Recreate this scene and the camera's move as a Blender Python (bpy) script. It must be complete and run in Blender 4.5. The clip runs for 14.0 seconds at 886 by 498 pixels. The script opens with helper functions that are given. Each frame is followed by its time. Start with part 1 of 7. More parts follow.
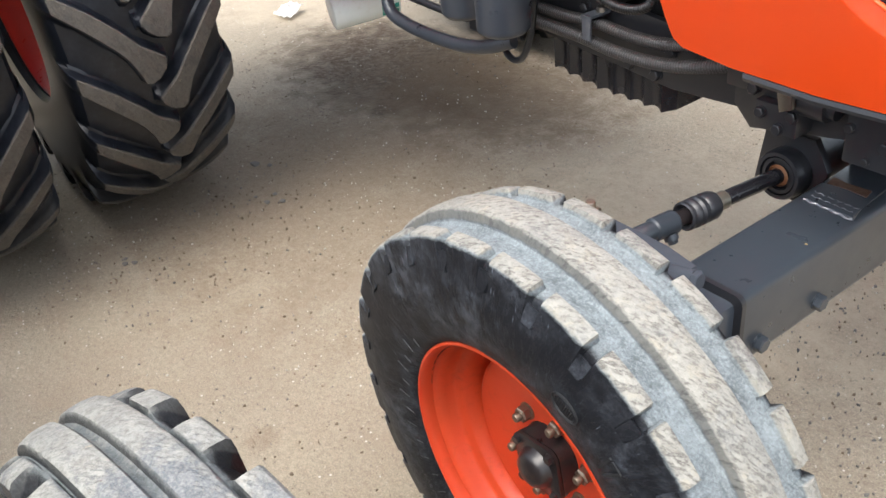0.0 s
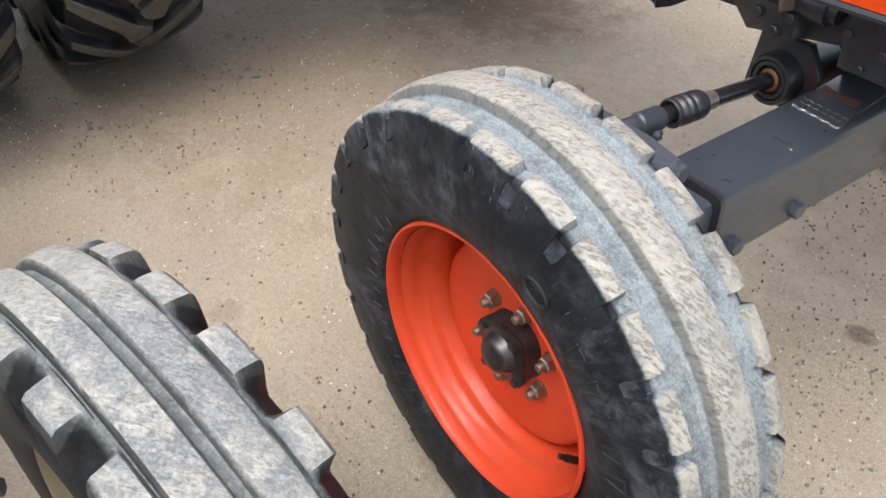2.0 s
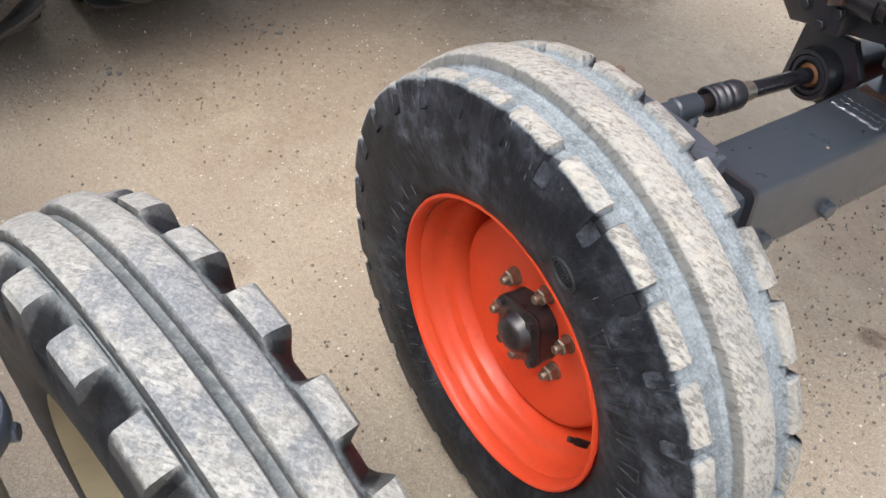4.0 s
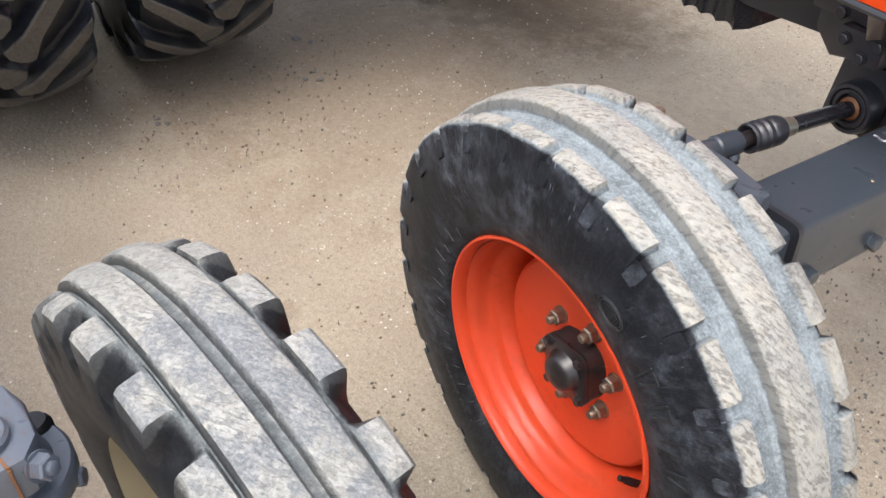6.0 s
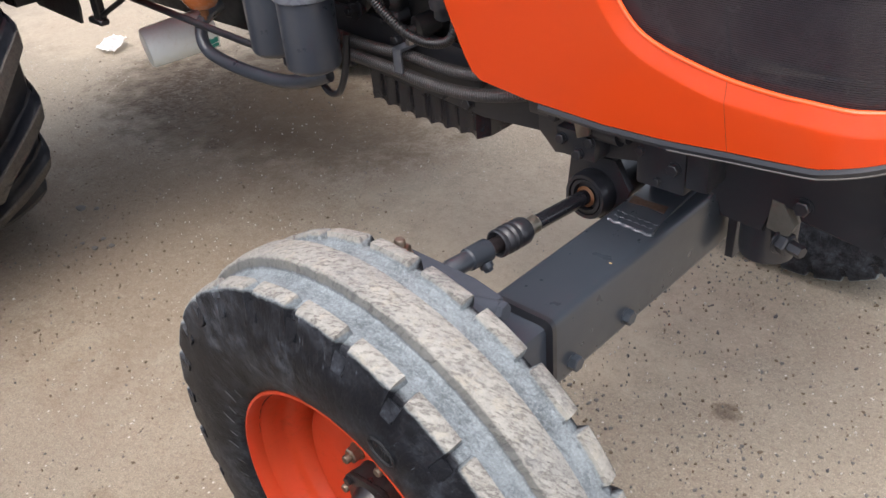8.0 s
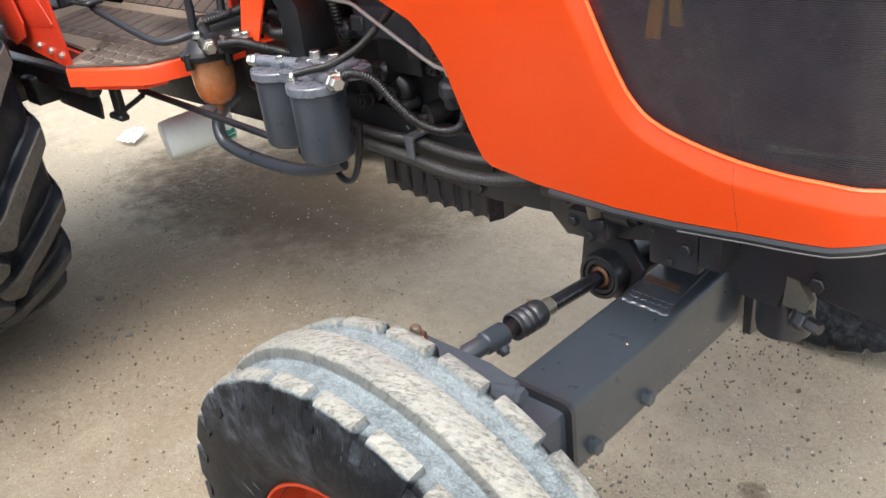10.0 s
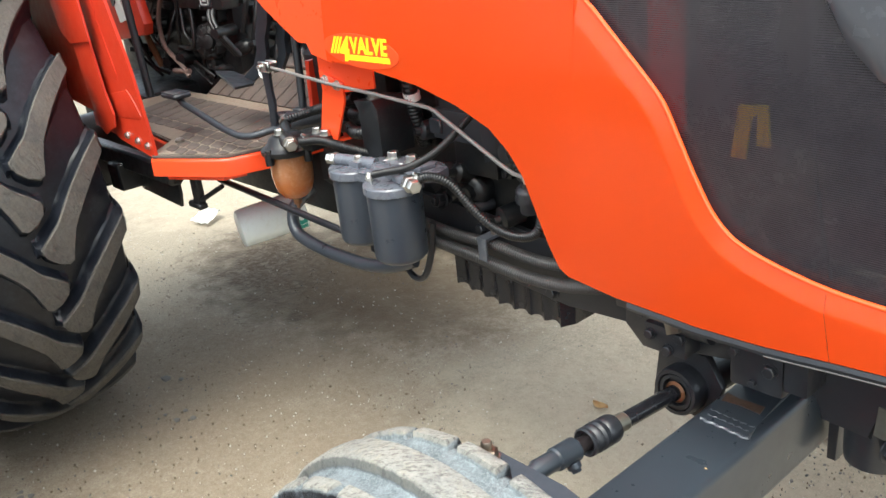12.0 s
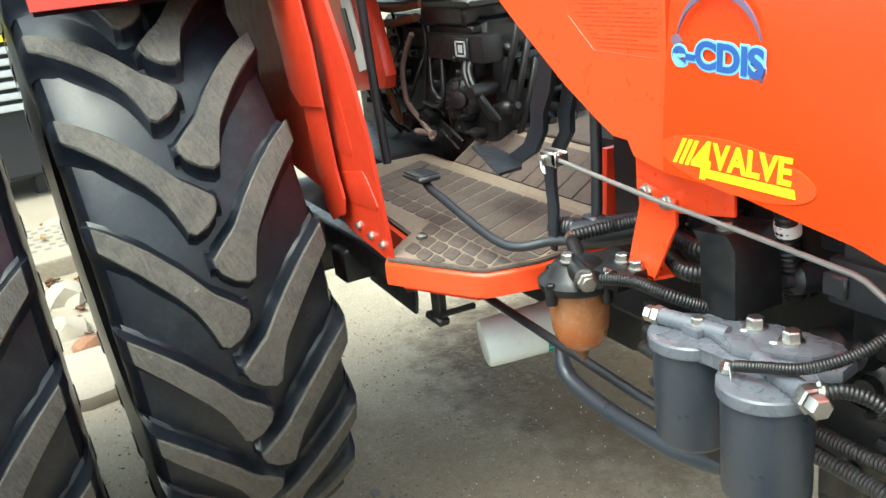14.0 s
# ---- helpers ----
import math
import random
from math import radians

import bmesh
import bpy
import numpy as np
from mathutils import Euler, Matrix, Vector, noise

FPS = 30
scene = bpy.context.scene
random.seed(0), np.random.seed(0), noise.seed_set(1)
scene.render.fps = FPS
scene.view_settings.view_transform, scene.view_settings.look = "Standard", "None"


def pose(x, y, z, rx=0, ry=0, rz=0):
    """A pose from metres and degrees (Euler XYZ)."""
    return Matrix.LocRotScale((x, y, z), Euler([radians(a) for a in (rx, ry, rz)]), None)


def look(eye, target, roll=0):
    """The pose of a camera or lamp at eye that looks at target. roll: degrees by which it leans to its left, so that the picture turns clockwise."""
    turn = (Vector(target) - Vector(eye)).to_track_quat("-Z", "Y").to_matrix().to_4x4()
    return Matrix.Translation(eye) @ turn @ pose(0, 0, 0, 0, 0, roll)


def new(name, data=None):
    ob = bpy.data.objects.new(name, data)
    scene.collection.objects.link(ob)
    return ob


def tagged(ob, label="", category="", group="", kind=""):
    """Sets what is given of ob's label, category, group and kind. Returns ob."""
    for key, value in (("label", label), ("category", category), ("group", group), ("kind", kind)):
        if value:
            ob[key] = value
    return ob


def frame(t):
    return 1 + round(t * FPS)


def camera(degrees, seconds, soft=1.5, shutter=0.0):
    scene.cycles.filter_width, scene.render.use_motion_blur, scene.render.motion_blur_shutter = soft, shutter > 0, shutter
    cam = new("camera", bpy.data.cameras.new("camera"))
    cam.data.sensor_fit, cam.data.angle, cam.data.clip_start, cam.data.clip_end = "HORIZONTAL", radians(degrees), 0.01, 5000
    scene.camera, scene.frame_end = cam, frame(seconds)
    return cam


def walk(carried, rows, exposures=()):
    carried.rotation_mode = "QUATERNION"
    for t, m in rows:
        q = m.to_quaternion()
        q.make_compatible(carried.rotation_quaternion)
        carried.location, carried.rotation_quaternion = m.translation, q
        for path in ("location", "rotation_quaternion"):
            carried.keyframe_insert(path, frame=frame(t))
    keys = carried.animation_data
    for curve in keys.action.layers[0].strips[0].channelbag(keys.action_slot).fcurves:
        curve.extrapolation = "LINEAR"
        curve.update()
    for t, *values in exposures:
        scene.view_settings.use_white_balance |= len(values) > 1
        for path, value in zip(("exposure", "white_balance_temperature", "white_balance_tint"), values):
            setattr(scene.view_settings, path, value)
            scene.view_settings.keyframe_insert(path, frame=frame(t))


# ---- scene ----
cam = camera(53.5, 14.0)
PATH = [
    (0, (0.084, 0.25, 1.364), (-1.319, 1.17, 0.275), -6.6),
    (0.5, (0.081, 0.234, 1.352), (-1.28, 1.135, 0.197), -4.0),
    (1, (0.075, 0.237, 1.336), (-1.248, 1.121, 0.124), -2.0),
    (1.5, (0.076, 0.244, 1.325), (-1.214, 1.128, 0.08), -1.4),
    (2, (0.072, 0.244, 1.324), (-1.187, 1.134, 0.05), -1.2),
    (2.2, (0.074, 0.244, 1.323), (-1.175, 1.14, 0.044), -1.3),
    (4.3, (0.031, 0.216, 1.317), (-1.204, 1.057, -0.012), 4.0),
    (4.5, (0.023, 0.206, 1.319), (-1.227, 1.028, -0.008), 4.3),
    (5, (0.017, 0.21, 1.317), (-1.261, 1.004, -0.001), 3.3),
    (5.5, (0.035, 0.203, 1.339), (-1.273, 1.006, 0.056), 1.5),
    (6, (0.047, 0.212, 1.333), (-1.272, 1.03, 0.072), -0.4),
    (6.5, (0.071, 0.23, 1.343), (-1.232, 1.097, 0.098), -2.5),
    (7, (0.1, 0.26, 1.352), (-1.183, 1.212, 0.149), -4.5),
    (7.5, (0.113, 0.29, 1.373), (-1.12, 1.358, 0.216), -4.5),
    (8, (0.118, 0.316, 1.385), (-1.094, 1.481, 0.301), -5.2),
    (8.5, (0.127, 0.321, 1.398), (-1.104, 1.53, 0.387), -6.2),
    (8.7, (0.124, 0.318, 1.397), (-1.11, 1.545, 0.411), -5.9),
    (10.8, (0.121, 0.319, 1.4), (-1.189, 1.531, 0.497), -7.4),
    (11, (0.121, 0.328, 1.399), (-1.176, 1.565, 0.511), -7.1),
    (11.5, (0.105, 0.321, 1.425), (-1.231, 1.57, 0.615), -5.8),
    (12, (0.088, 0.325, 1.431), (-1.34, 1.509, 0.683), -6.3),
    (12.5, (-0.014, 0.397, 1.417), (-1.479, 1.535, 0.669), -5.5),
    (13, (-0.272, 0.406, 1.456), (-1.808, 1.487, 0.769), -2.2),
    (13.5, (-0.421, 0.457, 1.444), (-2.043, 1.424, 0.788), -2.7),
    (14, (-0.519, 0.56, 1.451), (-2.221, 1.385, 0.802), -6.6),
]
walk(cam, [(t, look(eye, target, roll)) for t, eye, target, roll in PATH], exposures=[(0, 0.37, 6500, 9), (2, 0.33, 6500, 11), (5, 0.39, 6500, 12), (6.5, 0.42, 6500, 12), (8, 0.07, 6500, 14), (8.5, 0.08, 6500, 15), (11, 0.55, 6500, 2), (11.5, 0.52, 6500, 2), (12.5, 0.48, 6400, 2), (13, 0.34, 6400, 3), (14, 0.78, 6400, -8)])

# ---- light ----
world = bpy.data.worlds.new("overcast_sky")
scene.world = world
world.use_nodes = True
wn, wl = world.node_tree.nodes, world.node_tree.links
sky = wn.new("ShaderNodeTexSky")
sky.sky_type, sky.sun_disc = "NISHITA", False
sky.sun_elevation, sky.sun_rotation = radians(64), radians(158)
sky.air_density, sky.dust_density, sky.ozone_density = 1.0, 4.0, 0.6
soft_sky = wn.new("ShaderNodeHueSaturation")
soft_sky.inputs["Saturation"].default_value = 0.5
wl.new(sky.outputs[0], soft_sky.inputs["Color"])
wl.new(soft_sky.outputs[0], wn["Background"].inputs["Color"])
wn["Background"].inputs["Strength"].default_value = 0.335
sun = new("sun", bpy.data.lights.new("sun", "SUN"))
sun.data.energy, sun.data.angle, sun.data.color = 1.35, radians(48), (1.0, 0.985, 0.96)
sun.matrix_basis = look((0.9, -2.2, 5.0), (0, 0, 0))


# ---- materials ----
class Mat:
    """A node material built step by step."""

    def __init__(self, name, rough=0.5, metal=0.0, coat=0.0):
        self.m = bpy.data.materials.new(name)
        self.m.use_nodes = True
        self.n, self.l = self.m.node_tree.nodes, self.m.node_tree.links
        self.b = self.n["Principled BSDF"]
        self.b.inputs["Roughness"].default_value = rough
        self.b.inputs["Metallic"].default_value = metal
        self.b.inputs["Coat Weight"].default_value = coat
        self.b.inputs["Coat Roughness"].default_value = 0.12
        self.tc = self.n.new("ShaderNodeTexCoord")
        self.co = self.tc.outputs["Object"]

    def noise(self, scale, detail=4.0, rough=0.6, stretch=None):
        t = self.n.new("ShaderNodeTexNoise")
        t.inputs["Scale"].default_value, t.inputs["Detail"].default_value, t.inputs["Roughness"].default_value = scale, detail, rough
        if stretch:
            mp = self.n.new("ShaderNodeMapping")
            mp.inputs["Scale"].default_value = stretch
            self.l.new(self.co, mp.inputs[0])
            self.l.new(mp.outputs[0], t.inputs["Vector"])
        else:
            self.l.new(self.co, t.inputs["Vector"])
        return t.outputs["Fac"]

    def voronoi(self, scale, feature="F1", out="Distance"):
        t = self.n.new("ShaderNodeTexVoronoi")
        t.feature = feature
        t.inputs["Scale"].default_value = scale
        self.l.new(self.co, t.inputs["Vector"])
        return t.outputs[out]

    def ramp(self, fac, lo, hi, a=0.0, b=1.0):
        r = self.n.new("ShaderNodeMapRange")
        r.inputs[1].default_value, r.inputs[2].default_value, r.inputs[3].default_value, r.inputs[4].default_value = lo, hi, a, b
        self.l.new(fac, r.inputs[0])
        return r.outputs[0]

    def op(self, kind, a, b):
        o = self.n.new("ShaderNodeMath")
        o.operation = kind
        for k, v in ((0, a), (1, b)):
            if isinstance(v, (int, float)):
                o.inputs[k].default_value = v
            else:
                self.l.new(v, o.inputs[k])
        return o.outputs[0]

    def mix(self, fac, a, b):
        x = self.n.new("ShaderNodeMix")
        x.data_type = "RGBA"
        for k, v in ((0, fac), (6, a), (7, b)):
            if isinstance(v, tuple):
                x.inputs[k].default_value = (*v, 1)
            elif isinstance(v, (int, float)):
                x.inputs[k].default_value = v
            else:
                self.l.new(v, x.inputs[k])
        return x.outputs[2]

    def color(self, c):
        if isinstance(c, tuple):
            self.b.inputs["Base Color"].default_value = (*c, 1)
        else:
            self.l.new(c, self.b.inputs["Base Color"])
        return self

    def roughness(self, r):
        self.l.new(r, self.b.inputs["Roughness"])
        return self

    def bump(self, h, strength=0.3, dist=0.002):
        bp = self.n.new("ShaderNodeBump")
        bp.inputs["Strength"].default_value, bp.inputs["Distance"].default_value = strength, dist
        self.l.new(h, bp.inputs["Height"])
        self.l.new(bp.outputs[0], self.b.inputs["Normal"])
        return self

    def radius(self):
        """Distance from the wheel's axle (the part's own y axis)."""
        s = self.n.new("ShaderNodeSeparateXYZ")
        self.l.new(self.co, s.inputs[0])
        a = self.op("MULTIPLY", s.outputs[0], s.outputs[0])
        c = self.op("MULTIPLY", s.outputs[2], s.outputs[2])
        return self.op("SQRT", self.op("ADD", a, c), 0.0)


def paint(name, base, rough=0.35, dirt=(0.25, 0.2, 0.15), amount=0.25, coat=0.3, scale=1.0, vary=0.86):
    k = Mat(name, rough, 0.0, coat)
    big, fine = k.noise(5 * scale, 5), k.noise(90 * scale, 3)
    tone = tuple(v * vary for v in base)
    c = k.mix(big, tone, base)
    c = k.mix(k.ramp(k.op("MULTIPLY", k.noise(14 * scale, 6, 0.7), fine), 0.28, 0.5, 0, amount), c, dirt)
    k.color(c).roughness(k.ramp(k.noise(30 * scale, 4), 0.3, 0.7, rough * (vary - 0.11), rough * (2.21 - vary)))
    k.bump(k.noise(140 * scale, 2), 0.05, 0.001)
    return k.m


def dusty_rubber(name, r_floor, r_top, floor, top, black=(0.011, 0.012, 0.014), scuff=(0.12, 0.13, 0.145), span=0.004, edge=(0.07, 0.6), scuffed=0.6, gloss=0.55, marked=0.85, wall=None, crown=0.0, patchy=0.45, flank=False, shine=0.25, stroke=(0.17, 0.145, 0.12), relief=0.2):
    """Black rubber: the tread's grooves, past r_floor, carry thin dust (less beyond the shoulder edge), and the worn block and rib tops, past r_top, dried pale mud."""
    k = Mat(name, gloss)
    r = k.radius()
    s = k.n.new("ShaderNodeSeparateXYZ")
    k.l.new(k.co, s.inputs[0])
    over = k.op("MULTIPLY", k.op("MAXIMUM", k.op("SUBTRACT", k.op("ABSOLUTE", s.outputs[1], 0.0), edge[0]), 0.0), edge[1])
    shift = k.n.new("ShaderNodeVectorMath")
    shift.operation = "ADD"
    info = k.n.new("ShaderNodeObjectInfo")
    k.l.new(k.co, shift.inputs[0])
    k.l.new(k.op("MULTIPLY", info.outputs["Random"], 40.0), shift.inputs[1])
    turn = k.op("MULTIPLY", k.op("ARCTAN2", s.outputs[2], s.outputs[0]), 0.4)
    wheel = k.n.new("ShaderNodeCombineXYZ")
    k.l.new(k.op("ADD", turn, k.op("MULTIPLY", info.outputs["Random"], 17.0)), wheel.inputs[0])
    k.l.new(s.outputs[1], wheel.inputs[1])
    k.l.new(r, wheel.inputs[2])

    def streaks(along, across, lean, detail=5):
        mp = k.n.new("ShaderNodeMapping")
        mp.inputs["Rotation"].default_value = (0, 0, lean)
        k.l.new(wheel.outputs[0], mp.inputs[0])
        sc = k.n.new("ShaderNodeVectorMath")
        sc.operation = "MULTIPLY"
        sc.inputs[1].default_value = (along, across, 30)
        k.l.new(mp.outputs[0], sc.inputs[0])
        t = k.n.new("ShaderNodeTexNoise")
        t.inputs["Scale"].default_value, t.inputs["Detail"].default_value, t.inputs["Roughness"].default_value = 1.0, detail, 0.65
        k.l.new(sc.outputs[0], t.inputs["Vector"])
        return t.outputs["Fac"]

    k.co = shift.outputs[0]
    rough_edge = k.ramp(k.noise(60, 6, 0.7), 0.3, 0.7, -0.5, 0.5)
    if crown:
        past = k.op("MAXIMUM", k.op("SUBTRACT", k.op("ABSOLUTE", s.outputs[1], 0.0), 0.045), 0.0)
        r = k.op("ADD", r, k.op("MULTIPLY", k.op("MULTIPLY", past, past), crown))
    low = k.ramp(k.op("ADD", k.op("SUBTRACT", r, over), k.op("MULTIPLY", rough_edge, 0.006)), r_floor - span, r_floor + span)
    high = k.ramp(k.op("ADD", r, k.op("MULTIPLY", rough_edge, 0.0028)), r_top - 0.0022, r_top + 0.001)
    speck = k.ramp(k.noise(260, 5, 0.75), 0.45, 0.62)
    strokes = k.op("MAXIMUM", k.ramp(streaks(70, 230, 0.5, 7), 0.485, 0.42), k.ramp(streaks(38, 95, 0.8, 7), 0.44, 0.38))
    smear = k.op("MULTIPLY", strokes, k.ramp(k.noise(15, 7, 0.8), 0.38, 0.52, 0.0, 1.0))
    blotch = k.ramp(k.noise(17, 6, 0.7), 0.38, 0.62)
    f = k.mix(blotch, tuple(v * 0.62 for v in floor), floor)
    f = k.mix(k.op("MULTIPLY", speck, 0.5), f, tuple(min(1, v * 1.5) for v in floor))
    t = k.mix(k.op("MULTIPLY", k.ramp(k.noise(44, 5, 0.7), 0.52, 0.60), 0.5), top, (min(1, top[0] * 1.25), top[1] * 1.15, top[2] * 0.98))
    t = k.mix(k.op("MULTIPLY", smear, marked), t, stroke)
    t = k.mix(k.op("MULTIPLY", k.ramp(k.noise(22, 7, 0.75), 0.40, 0.62), patchy), t, (top[0] * 0.68, top[1] * 0.71, top[2] * 0.75))
    t = k.mix(k.op("MULTIPLY", k.ramp(k.noise(95, 8, 0.8), 0.53, 0.42), patchy), t, tuple(v * 0.52 for v in top))
    t = k.mix(k.op("MULTIPLY", k.ramp(k.noise(9, 6, 0.75), 0.50, 0.42), patchy), t, (top[0] * 0.38, top[1] * 0.43, top[2] * 0.53))
    t = k.mix(k.op("MULTIPLY", k.ramp(k.noise(31, 6, 0.8), 0.63, 0.70), patchy * 0.7), t, (0.50, 0.42, 0.30))
    t = k.mix(k.op("MULTIPLY", speck, 0.35), t, tuple(min(1, v * 1.25) for v in top))
    scratch = k.op("MULTIPLY", k.ramp(streaks(230, 30, 0.25, 3), 0.66, 0.72), k.ramp(k.noise(7, 3), 0.45, 0.6))
    cloud = k.op("MULTIPLY", k.ramp(k.noise(34, 8, 0.8), 0.42, 0.70), k.ramp(k.noise(8, 6, 0.75), 0.40, 0.60))
    side = k.mix(k.op("MULTIPLY", cloud, scuffed), black, scuff)
    side = k.mix(k.op("MULTIPLY", scratch, scuffed), side, tuple(v * 1.6 for v in scuff))
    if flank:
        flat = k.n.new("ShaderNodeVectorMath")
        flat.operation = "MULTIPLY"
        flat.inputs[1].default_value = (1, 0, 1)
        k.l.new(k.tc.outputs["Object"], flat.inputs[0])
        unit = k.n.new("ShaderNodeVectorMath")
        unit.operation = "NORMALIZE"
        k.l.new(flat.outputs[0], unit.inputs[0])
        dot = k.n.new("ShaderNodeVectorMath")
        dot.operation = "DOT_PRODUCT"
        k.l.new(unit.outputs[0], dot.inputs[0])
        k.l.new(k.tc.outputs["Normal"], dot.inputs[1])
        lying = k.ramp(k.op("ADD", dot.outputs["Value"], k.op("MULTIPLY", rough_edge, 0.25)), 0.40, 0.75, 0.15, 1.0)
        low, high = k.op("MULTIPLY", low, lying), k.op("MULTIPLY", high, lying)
    c = k.mix(k.op("MULTIPLY", low, 0.95), side, f)
    c = k.mix(high, c, t)
    # darker band on the rib walls: groove shade painted in, with thinner dust
    if wall:
        inside_lugs = k.ramp(k.op("ABSOLUTE", s.outputs[1], 0.0), 0.046, 0.043)
        rr = k.op("ADD", r, k.op("MULTIPLY", rough_edge, 0.004))
        band = k.op("MULTIPLY", k.ramp(rr, wall[0] - 0.001, wall[0] + 0.002), k.ramp(rr, wall[1], wall[1] - 0.0025))
        c = k.mix(k.op("MULTIPLY", k.op("MULTIPLY", band, inside_lugs), 0.65), c, (0.075, 0.08, 0.082))
    worn = k.op("MAXIMUM", low, high)
    k.color(c).roughness(k.ramp(worn, 0, 1, gloss, 0.9))
    k.bump(k.op("MULTIPLY", k.op("ADD", k.noise(180, 5, 0.7), k.op("SUBTRACT", k.op("MULTIPLY", k.noise(28, 5), 1.2), k.op("MULTIPLY", smear, 1.2))), k.ramp(worn, 0, 1, relief, 1)), 0.6, 0.0025)
    k.b.inputs["Specular IOR Level"].default_value = shine
    return k.m


ORANGE = (0.97, 0.100, 0.016)
gloss = Mat("glossy_orange_paint", 0.27, 0.0, 0.3)
gloss.color(gloss.mix(gloss.noise(2.2, 3), tuple(v * 0.97 for v in ORANGE), ORANGE)).bump(gloss.noise(420, 2), 0.02, 0.0006)
M_ORANGE = gloss.m
M_ORANGE_WORN = paint("worn_orange_paint", (0.92, 0.115, 0.040), 0.36, (0.35, 0.07, 0.03), 0.25, 0.2, 1.0, 0.93)
# fender orange taken darker and redder: shade behind the tyre is in the colour
M_RED = paint("shade_deepened_red_paint", (0.52, 0.034, 0.012), 0.36, (0.25, 0.04, 0.02), 0.2, 0.25, 1.0, 0.94)
M_GREY = paint("grey_machine_paint", (0.036, 0.045, 0.060), 0.42, (0.13, 0.13, 0.13), 0.16, 0.1)
M_GREYL = paint("light_grey_paint", (0.10, 0.112, 0.135), 0.34, (0.25, 0.25, 0.24), 0.3, 0.2)
M_BLACK = paint("black_chassis_paint", (0.019, 0.0205, 0.0255), 0.38, (0.05, 0.045, 0.04), 0.22, 0.2)
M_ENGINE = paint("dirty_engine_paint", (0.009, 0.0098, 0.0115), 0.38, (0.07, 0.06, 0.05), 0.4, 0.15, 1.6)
M_PLASTIC = paint("black_plastic", (0.008, 0.008, 0.009), 0.36, (0.06, 0.056, 0.052), 0.3, 0.0, 2.0)
M_CONDUIT = paint("dusty_conduit_plastic", (0.060, 0.058, 0.058), 0.38, (0.22, 0.20, 0.18), 0.6, 0.0, 3.0)
M_CREAM = paint("cream_rim_paint", (0.60, 0.53, 0.36), 0.45, (0.3, 0.16, 0.07), 0.5, 0.1)
M_WHITE = paint("white_enamel", (0.80, 0.87, 0.86), 0.35, (0.5, 0.45, 0.35), 0.3, 0.3)
M_PAPER = paint("crumpled_paper", (0.93, 0.92, 0.9), 0.8, (0.7, 0.65, 0.6), 0.1, 0.0, 1.0, 0.97)
M_LEAF = paint("dry_leaf", (0.55, 0.36, 0.16), 0.7, (0.3, 0.18, 0.08), 0.4, 0.0)
M_YELLOW = paint("yellow_print", (0.95, 0.80, 0.02), 0.4, (0.6, 0.5, 0.1), 0.1, 0.2)
M_BLUE = paint("dark_blue_print", (0.03, 0.10, 0.36), 0.4, (0.05, 0.08, 0.2), 0.2, 0.2)
M_ARC = paint("grey_blue_print", (0.16, 0.12, 0.20), 0.4, (0.5, 0.12, 0.06), 0.6, 0.2, 4.0)
M_CYAN = paint("pale_blue_print", (0.25, 0.62, 0.88), 0.4, (0.4, 0.6, 0.7), 0.2, 0.2)
M_DECALRED = paint("dark_red_print", (0.84, 0.072, 0.012), 0.35, (0.5, 0.06, 0.02), 0.2, 0.4)
M_PRINT = paint("faint_red_print", (0.60, 0.045, 0.012), 0.35, (0.5, 0.06, 0.02), 0.2, 0.4)
M_GREEN = paint("teal_print", (0.02, 0.30, 0.25), 0.5, (0.1, 0.3, 0.25), 0.2, 0.0)
M_NOSE = paint("dark_glossy_plastic", (0.17, 0.175, 0.20), 0.24, (0.1, 0.1, 0.1), 0.1, 0.5)
M_DARKDECAL = paint("dark_decal_film", (0.045, 0.038, 0.05), 0.3, (0.05, 0.04, 0.05), 0.2, 0.4)


def metal(name, base, rough=0.3, spots=(0.25, 0.12, 0.05), amount=0.2):
    k = Mat(name, rough, 1.0)
    c = k.mix(k.ramp(k.noise(60, 5, 0.7), 0.5, 0.75, 0, amount), base, spots)
    k.color(c).roughness(k.ramp(k.noise(40, 4), 0.3, 0.7, rough * 0.7, rough * 1.5))
    k.bump(k.noise(120, 3), 0.08, 0.001)
    return k.m


M_ZINC = metal("zinc_plated_steel", (0.55, 0.55, 0.52), 0.32)
M_STEEL = metal("bare_steel", (0.34, 0.32, 0.29), 0.34, (0.22, 0.13, 0.07), 0.45)
M_DULLNUT = metal("dull_brown_nut_steel", (0.30, 0.25, 0.20), 0.45, (0.15, 0.08, 0.04), 0.6)
M_AXLE = paint("satin_blue_grey_axle_paint", (0.034, 0.042, 0.053), 0.30, (0.09, 0.09, 0.09), 0.05, 0.25, 1.0, 0.98)
M_COLLAR = metal("pale_bare_collar", (0.50, 0.47, 0.40), 0.42, (0.3, 0.22, 0.14), 0.4)
M_PISTON = paint("glossy_black_rod", (0.016, 0.016, 0.020), 0.22, (0.05, 0.045, 0.04), 0.2, 0.3)
M_RUST = paint("rusty_brown_steel", (0.18, 0.075, 0.03), 0.7, (0.35, 0.16, 0.06), 0.6, 0.0, 3)
M_DULLRUST = paint("dull_brown_rust_film", (0.075, 0.040, 0.024), 0.6, (0.04, 0.043, 0.05), 0.7, 0.0, 4)
M_SEAL = paint("stained_rod_seal", (0.22, 0.10, 0.045), 0.5, (0.08, 0.05, 0.03), 0.5, 0.0, 3)
M_HUB = paint("dark_brown_hub", (0.016, 0.013, 0.014), 0.35, (0.12, 0.07, 0.05), 0.4, 0.2)

